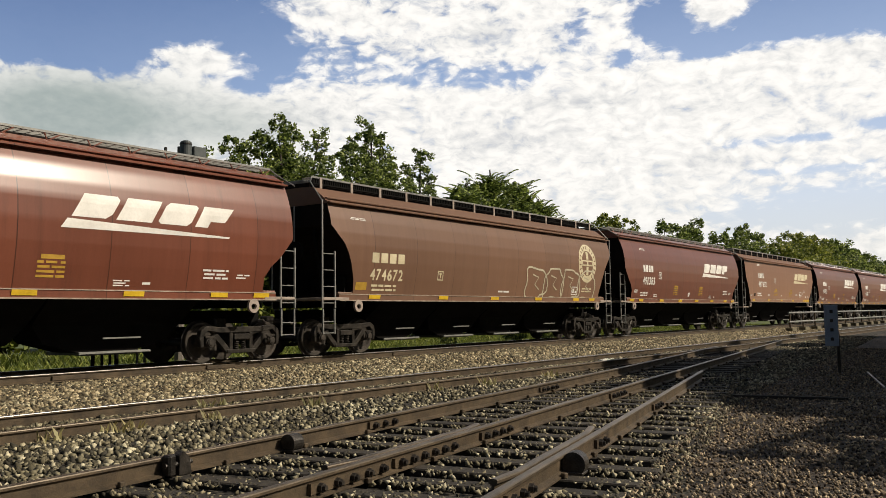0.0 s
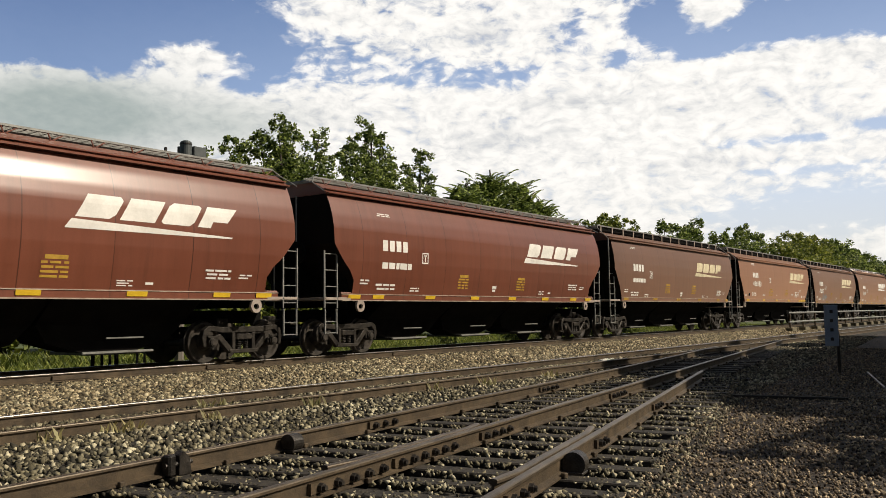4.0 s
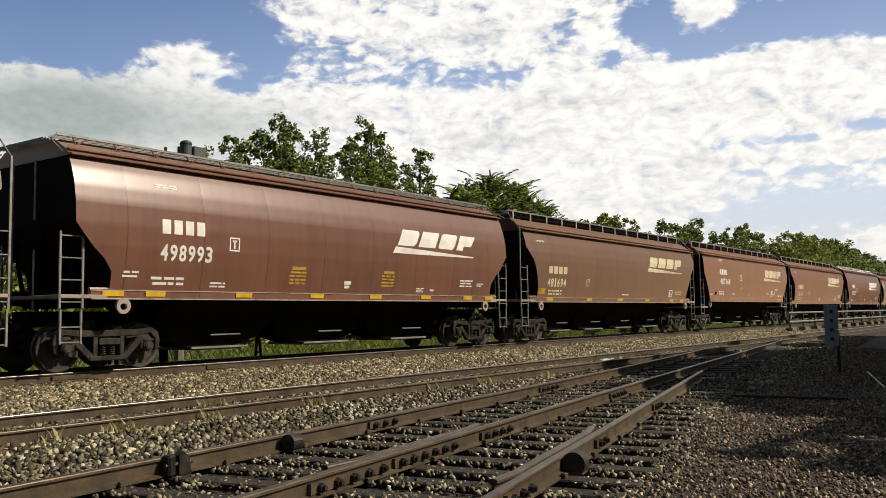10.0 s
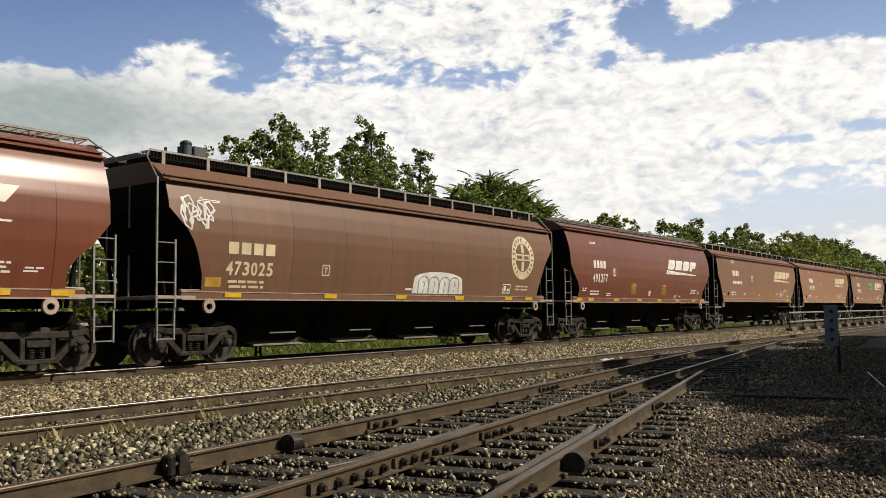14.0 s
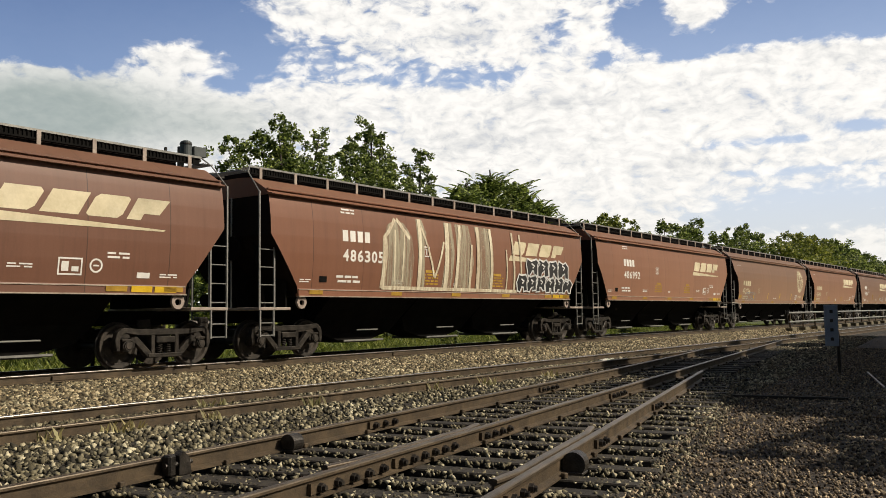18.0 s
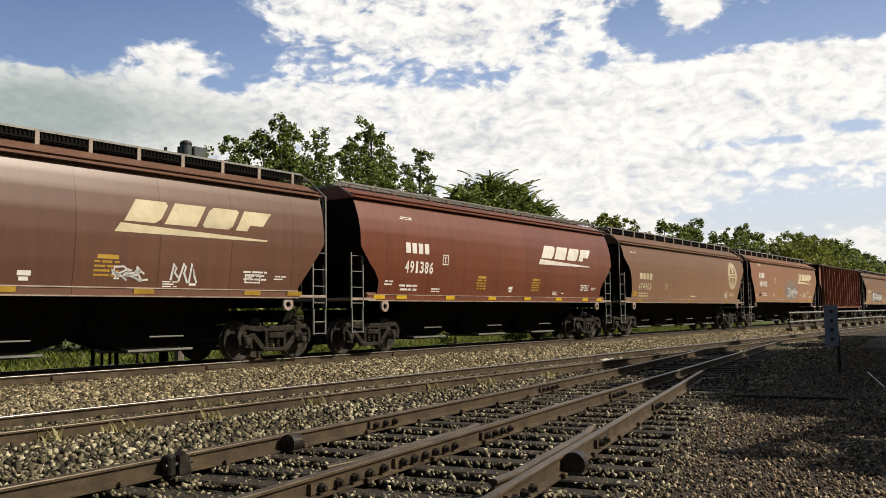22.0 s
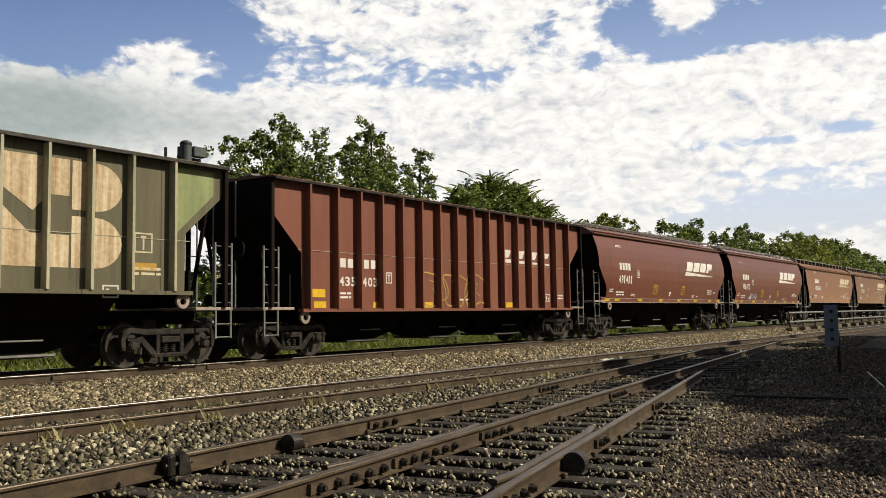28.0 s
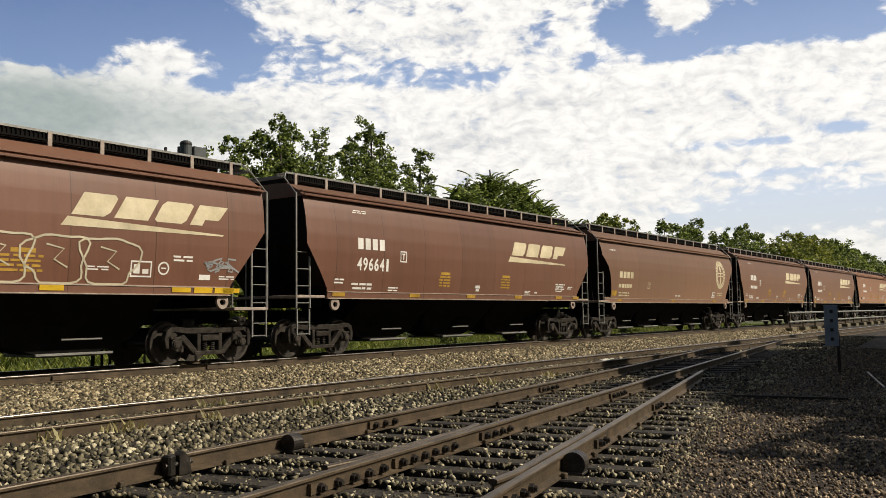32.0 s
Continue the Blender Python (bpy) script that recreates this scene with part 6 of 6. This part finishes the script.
# trees beside the road, out of sight, whose shade falls on the gravel
for i, (sx, sy, h) in enumerate(((18.6, -6.1, 8.0), (23, -7.1, 11.7), (29, -7.2, 14.2), (36, -7.6, 15.3), (44, -7.6, 15.6), (53, -7.5, 15))):
    tree(sx, sy, [(-2.6, 0, h * 0.8), (0, 0, h), (2.6, 0.3, h * 0.85), (0, 1.0, h * 0.8), (0.3, -2.2, h * 0.75)], "leafy roadside tree that shades the gravel", M_LEAF, 60 + i, base=1.9, clump=1.5, count=130, leaf=0.72, extra=60)
for wx, wy, h in ((35.0, 19.6, 1.1), (31.8, 19.4, 0.9), (28.0, 19.8, 0.8), (39.5, 19.5, 1.1), (44, 19.7, 1.2)):
    rnd = random.Random(int(wx * 10))
    vs, fs = [], []
    for _ in range(7):
        leaf_cloud(vs, fs, rnd, (rnd.gauss(0, 0.3), rnd.gauss(0, 0.2), h * rnd.uniform(0.3, 0.9)), 0.3, 40, 0.13)
    me = mesh_from("weed", vs, fs)
    me.materials.append(M_GRASS)
    w = tagged(new("weed", me), "bushy green weed beside the main track", "weed", kind="stuff")
    w.location = (wx, wy, ground_z(wx, wy))

# dry tufts along the second track
for i, (tx, side) in enumerate(((5.2, -0.95), (6.0, -0.98), (6.3, -0.92), (7.4, -0.95), (8.3, 0.25), (8.6, 0.3), (9.3, -0.95), (12.4, -0.95), (13.9, -1.0), (16.5, -0.95))):
    blades("dry_tuft", "small dry straw-coloured grass tuft beside the rail", [(tx + 0.05 * j, TRACK2_Y + side + 0.03 * (j % 2), ground_z(tx, TRACK2_Y + side)) for j in range(3)], 0.16, M_STRAW, 70 + i)
# ---- trackside things ----
def utility_pole():
    x, y = 18.33, 24.0
    z0 = ground_z(x, y)
    p = thing("utility_pole", "weathered utility pole with a grey transformer and box", "utility pole", m=pose(x, y, z0))
    bm = bmesh.new()
    limb(bm, (0, 0, -0.1), (0, 0, 6.6 - z0), 0.16, 0.11)
    part("pole", bm, M_WOOD, p)
    bm = bmesh.new()
    bmesh.ops.create_cone(bm, cap_ends=True, segments=20, radius1=0.19, radius2=0.19, depth=0.62, matrix=Matrix.Translation((-0.02, -0.3, 6.55 - z0)))
    bmesh.ops.create_uvsphere(bm, u_segments=20, v_segments=8, radius=0.19, matrix=Matrix.Translation((-0.02, -0.3, 6.84 - z0)) @ Matrix.Diagonal((1, 1, 0.5, 1)))
    tr = part("transformer", bm, M_TRANSFORMER, p, "grey domed transformer can")
    part("lid_band", rod(bmesh.new(), (-0.02, -0.3, 6.78 - z0), (-0.02, -0.3, 6.82 - z0), 0.205, 20), M_STEEL, tr)
    part("switch_box", box(bmesh.new(), 0.2, 0.72, -0.45, -0.15, 6.42 - z0, 6.76 - z0, 0.02), M_TRANSFORMER, p)
    part("bracket_arm", box(bmesh.new(), -0.2, 0.75, -0.14, -0.05, 6.32 - z0, 6.42 - z0, 0.01), M_STEEL, p)
    s = thing("vent_stack", "thin dark upright pipe behind the train", "pipe", m=pose(17.73, 24, ground_z(17.7, 24)))
    part("pipe", rod(bmesh.new(), (0, 0, -0.05), (0, 0, 6.65 - z0), 0.05), M_STEEL, s)


def marker_sign():
    x, y = 20.55, 4.16
    z0 = ground_z(x, y)
    s = thing("marker_sign", "grey-blue upright trackside sign on a thin post", "sign", m=pose(x, y, z0, 0, 0, -55))
    part("post", box(bmesh.new(), -0.03, 0.03, 0.0, 0.05, -0.1, 0.9, 0.006), M_STEEL, s)
    panel = part("panel", box(bmesh.new(), -0.30, 0.0, -0.03, 0.0, 0.60, 1.50, 0.012), M_SIGN, s)
    for i in range(4):
        part("mark_bar", box(bmesh.new(), -0.185, -0.115, -0.036, -0.03, 0.72 + 0.20 * i, 0.79 + 0.20 * i), M_STEEL, panel)


def pipe_fence():
    f = thing("pipe_fence", "low rusty two-rail pipe fence between the tracks", "fence", m=pose(52.0, 13.0, ground_z(52, 13)))
    g = -ground_z(52, 13)
    for z in (0.82 + g, 0.30 + g):
        part("pipe", rod(bmesh.new(), (-0.5, 0, z), (45, 0, z), 0.05, 8), M_GALV, f)
    for i in range(16):
        part("post", box(bmesh.new(), i * 3.0 - 0.05, i * 3.0 + 0.05, 0.02, 0.10, -0.1, 0.86 + g, 0.008), M_RAIL, f)
        part("footing", box(bmesh.new(), i * 3.0 - 0.5, i * 3.0 + 0.5, -0.18, 0.2, -0.05, 0.22, 0.03), M_STONE, f)


def bank_posts():
    for x, top, r, mat, name, lab in ((12.35, 0.45, 0.045, M_BLACK, "stake", "thin dark stake behind the main track"), (12.6, 0.5, 0.035, M_BLACK, "stake", "thin dark stake behind the main track"),
                                      (12.82, 0.45, 0.035, M_BLACK, "stake", "thin dark stake behind the main track"), (13.0, 0.5, 0.05, M_BLACK, "stake", "thin dark stake behind the main track"),
                                      (13.6, 0.75, 0.03, M_WOOD, "stake", "pale wooden stake behind the main track"), (13.82, 0.7, 0.03, M_WOOD, "stake", "pale wooden stake behind the main track"),
                                      (14.4, 0.5, 0.11, M_BLACK, "stump_post", "thick dark post behind the main track")):
        y = 19.5
        bm = bmesh.new()
        limb(bm, (0, 0, -0.1), (0, 0, top - ground_z(x, y)), r * 1.1, r)
        p = part(name, bm, mat, None)
        p.location = (x, y, ground_z(x, y))
        tagged(p, lab, "post", "posts on the bank")
    bm = bmesh.new()
    h = 0.5 - ground_z(17.7, 19.5)
    for s in (-1, 1):
        limb(bm, (s * 0.16, 0, -0.08), (0.03 * s, 0, h), 0.04, 0.04)
    rod(bm, (-0.1, 0, h * 0.5), (0.1, 0, h * 0.5), 0.025)
    a = part("trestle_leg", bm, M_BLACK, None)
    a.location = (17.7, 19.5, ground_z(17.7, 19.5))
    tagged(a, "dark A-shaped trestle leg on the bank", "trestle")


utility_pole()
marker_sign()
pipe_fence()
bank_posts()
for i, (tx, ty, rot, ln) in enumerate(((14.33, 4.2, 10.4, 1.32), (36.0, 8.3, -50, 1.0))):
    t = new("plank", tie_me)
    t.matrix_world = pose(tx, ty, ground_z(tx, ty) + 0.05, 0, 0, rot) @ Matrix.Diagonal((0.45, ln * 0.8, 0.4, 1))
    tagged(t, "old dark timber lying on the gravel", "timber", "loose timbers")
pipe_bm = bmesh.new()
rod(pipe_bm, (16.8, 2.69, ground_z(16.8, 2.69) + 0.03), (20.8, 3.66, ground_z(20.8, 3.66) + 0.03), 0.018, 8)
tagged(part("loose_pipe", pipe_bm, M_GALV, None), "thin pale pipe lying on the dark gravel", "pipe")
# ---- the clouded sky ahead: a far sheet of sky that drifts ----
def sky_material():
    m, n, l, _ = graph("clouds")
    n.remove(n["Principled BSDF"])
    uv = n.new("ShaderNodeUVMap")
    sep = n.new("ShaderNodeSeparateXYZ")
    l.new(uv.outputs[0], sep.inputs[0])
    az, el = sep.outputs[0], sep.outputs[1]  # tens of degrees: to the right, and up

    def puff(ca, ce, sa, se, amp):
        a = number(n, l, "POWER", number(n, l, "ABSOLUTE", number(n, l, "DIVIDE", number(n, l, "SUBTRACT", az, ca / 10), sa / 10)), 2.0)
        e = number(n, l, "POWER", number(n, l, "ABSOLUTE", number(n, l, "DIVIDE", number(n, l, "SUBTRACT", el, ce / 10), se / 10)), 2.0)
        return number(n, l, "MULTIPLY", number(n, l, "EXPONENT", number(n, l, "MULTIPLY", number(n, l, "ADD", a, e), -1.0)), amp)

    # bent coordinates give the wisps and billows
    bend = n.new("ShaderNodeTexNoise")
    bend.inputs["Scale"].default_value, bend.inputs["Detail"].default_value = 2.6, 3.0
    l.new(uv.outputs[0], bend.inputs["Vector"])
    off = n.new("ShaderNodeVectorMath")
    off.operation = "MULTIPLY_ADD"
    off.inputs[1].default_value = (0.24, 0.12, 0.0)
    l.new(bend.outputs["Color"], off.inputs[0])
    l.new(uv.outputs[0], off.inputs[2])
    co = off.outputs[0]
    big = noise_tex(n, l, co, 1.1, 3.0, 0.5, (1.0, 2.4, 1))
    mid = noise_tex(n, l, co, 4.2, 8.0, 0.62, (1.0, 1.9, 1), 0.2)
    fine = noise_tex(n, l, co, 11.0, 8.0, 0.56, (1.0, 1.8, 1), 0.3)
    tufts = n.new("ShaderNodeTexVoronoi")
    tufts.feature, tufts.inputs["Scale"].default_value, tufts.inputs["Smoothness"].default_value = "SMOOTH_F1", 9.0, 0.8
    mp = n.new("ShaderNodeMapping")
    mp.inputs["Scale"].default_value = (1.0, 1.8, 1.0)
    l.new(co, mp.inputs["Vector"])
    l.new(mp.outputs["Vector"], tufts.inputs["Vector"])
    puffy = number(n, l, "SUBTRACT", 0.45, tufts.outputs["Distance"])

    def total(rows):
        out = 0.0
        for row in rows:
            out = number(n, l, "ADD", out, puff(*row))
        return out

    cover = number(n, l, "ADD", number(n, l, "MULTIPLY", number(n, l, "SUBTRACT", big, 0.5), 0.30), number(n, l, "MULTIPLY", number(n, l, "SUBTRACT", mid, 0.5), 1.0))
    cover = number(n, l, "ADD", cover, number(n, l, "MULTIPLY", number(n, l, "SUBTRACT", fine, 0.5), 0.85))
    cover = number(n, l, "ADD", cover, number(n, l, "MULTIPLY", puffy, 0.45))
    cover = number(n, l, "ADD", cover, 0.60)
    cover = number(n, l, "ADD", cover, total(((-25.6, 17.9, 8.9, 2.58, -1.60), (-17.7, 19.4, 3.5, 1.48, -0.70), (-13.0, 18.0, 2.0, 2.21, -0.70), (-13.6, 14.8, 1.6, 0.91, -0.55), (-11.8, 16.5, 1.3, 1.04, -0.45), (3.0, 15.5, 4.1, 0.79, -0.50), (8.4, 18.0, 1.1, 1.55, -0.30), (-3.0, 16.1, 3.4, 1.42, -0.24), (-8.3, 16.4, 3.0, 1.75, -0.30), (13.9, 18.3, 2.1, 1.55, -1.00), (11.2, 16.2, 1.0, 0.56, -0.60), (16.7, 16.5, 2.1, 0.75, -0.95), (20.2, 17.6, 2.0, 1.18, -1.10), (24.7, 17.8, 3.7, 1.46, -1.40), (27.5, 16.6, 1.6, 0.88, -0.90), (22.0, 10.4, 1.8, 0.31, -0.50), (26.6, 10.9, 1.3, 0.36, -0.60), (18.5, 10.4, 2.0, 0.35, -0.36), (23.0, 8.5, 4.6, 0.27, -0.30), (25.1, 6.2, 5.8, 1.61, -0.75), (18.7, 5.8, 3.6, 0.92, -0.45), (16.8, 18.7, 1.7, 0.63, 0.85), (23.3, 15.3, 5.5, 0.72, 0.40), (-17.3, 16.4, 2.6, 0.88, 0.75), (-25.5, 14.9, 2.2, 0.26, 0.40), (-22.6, 12.7, 8.9, 1.61, 0.80), (-8.3, 19.2, 3.4, 0.45, 0.20), (10.1, 12.2, 10.5, 2.50, 0.20),)))
    mask = ramp(n, l, cover, ((0.10, (0.02, 0.02, 0.02)), (0.26, (0.26, 0.26, 0.26)), (0.38, (0.76, 0.76, 0.76)), (0.54, (1, 1, 1))))
    blue = ramp(n, l, number(n, l, "MULTIPLY", el, 0.5), ((0.10, (0.62, 0.70, 0.78)), (0.35, (0.60, 0.72, 0.91)), (0.66, (0.37, 0.51, 0.79)), (1.0, (0.19, 0.30, 0.56))))
    # deeper blue away from the sun
    blue = blend(n, l, "MULTIPLY", 1.0, blue, ramp(n, l, number(n, l, "ADD", number(n, l, "MULTIPLY", az, 0.18), 0.5), ((0.05, (0.62, 0.70, 0.80)), (0.45, (0.9, 0.94, 0.97)), (0.6, (1, 1, 1)))))
    lit = number(n, l, "ADD", number(n, l, "MULTIPLY", fine, 0.42), number(n, l, "MULTIPLY", mid, 0.42))
    lit = number(n, l, "ADD", lit, number(n, l, "MULTIPLY", puffy, 0.10))
    lit = number(n, l, "SUBTRACT", lit, number(n, l, "MULTIPLY", total(((1.8, 18.2, 1.9, 0.77, 0.60), (6.8, 13.6, 3.3, 0.65, 0.50), (2.2, 11.2, 3.4, 0.92, 0.50), (-8.3, 13.2, 3.4, 0.90, 0.50), (20.0, 13.2, 2.6, 0.61, 0.30), (16.4, 9.3, 3.1, 0.57, 0.50), (-4.5, 17.2, 2.3, 0.77, 0.40),)), 0.16))
    white = ramp(n, l, lit, ((0.26, (0.62, 0.66, 0.73)), (0.36, (0.82, 0.85, 0.89)), (0.45, (0.97, 0.99, 1.02)), (0.55, (1.05, 1.07, 1.10))))
    grey = number(n, l, "ADD", total(((-24.2, 12.5, 6.9, 2.48, 1.30), (-14.1, 12.2, 4.0, 1.77, 0.50),)), 0.0, True)
    white = blend(n, l, "MIX", grey, white, blend(n, l, "MIX", number(n, l, "MULTIPLY", fine, 0.9), (0.30, 0.38, 0.41), (0.50, 0.57, 0.58)))
    haze = ramp(n, l, number(n, l, "MULTIPLY", el, 0.5), ((0.12, (0.5, 0.5, 0.5)), (0.45, (0, 0, 0))))
    col = blend(n, l, "MIX", mask, blue, white)
    col = blend(n, l, "MIX", haze, col, (0.76, 0.79, 0.81))
    e = n.new("ShaderNodeEmission")
    l.new(col, e.inputs["Color"])
    l.new(e.outputs[0], n["Material Output"].inputs["Surface"])
    return m


AXIS = math.degrees(math.atan2(AIM[1], AIM[0]))
rows_, cols_ = 14, 28
vs, fs, uvs = [], [], []
for j in range(rows_ + 1):
    for i in range(cols_ + 1):
        a, e = -36 + 72 * i / cols_, -3 + 29 * j / rows_
        t = radians(AXIS - a)
        vs.append((3500 * math.cos(t) * math.cos(radians(e)), 3500 * math.sin(t) * math.cos(radians(e)), 3500 * math.sin(radians(e))))
        uvs.append((a / 10, e / 10))
fs = [(j * (cols_ + 1) + i, j * (cols_ + 1) + i + 1, (j + 1) * (cols_ + 1) + i + 1, (j + 1) * (cols_ + 1) + i) for j in range(rows_) for i in range(cols_)]
sky_me = mesh_from("backdrop", vs, fs, True)
layer = sky_me.uv_layers.new(name="sky")
for lp in sky_me.loops:
    layer.data[lp.index].uv = uvs[lp.vertex_index]
sky_me.materials.append(sky_material())
backdrop = tagged(new("backdrop", sky_me), "blue sky with drifting white broken clouds", "sky", kind="structure")

# ---- what moves ----
# How far the train has run, in metres, by seconds.
RUN = [(0, 0.00), (1, 20.48), (2, 41.02), (3, 62.33), (6, 123.65), (7, 143.95), (8, 165.30), (9, 185.64), (10, 205.91), (11, 226.23), (12, 246.58), (13, 266.83), (14, 288.25), (17, 349.70), (18, 370.00), (19, 391.38), (20, 411.50), (21, 431.59), (22, 451.82), (23, 472.16), (24, 491.39), (25, 513.53), (25.5, 523.18), (27.5, 564.79), (28, 574.49), (28.2, 579.44), (29, 594.82), (30, 615.98), (31, 636.15), (32, 656.18)]


def motions():
    walk(backdrop, [(0, pose(0, 0, 0, 0, 0, -1.0)), (32, pose(0, 0, 0, 0, 0, 1.3))])
    for car, kind, code, road, x in CARS:
        walk(car, [(t, pose(x - s, TRAIN_Y, 0)) for t, s in RUN])
    # wheels roll: one turn per 2.87 m, the same for every wheelset at its place in the truck
    first = {}
    steps = [(i / 30, np.interp(i / 30, [t for t, _ in RUN], [s for _, s in RUN])) for i in range(961)]
    for o in list(scene.objects):
        if o.name.split(".")[0] == "wheelset":
            side = round(o.location.x, 2)
            if side not in first:
                walk(o, [(t, pose(side, 0, 0.457, 0, -math.degrees(s / 0.457) % 360, 0)) for t, s in steps])
                first[side] = o
            else:
                a = first[side].animation_data
                o.rotation_mode = "QUATERNION"
                o.animation_data_create()
                o.animation_data.action, o.animation_data.action_slot = a.action, a.action_slot


motions()
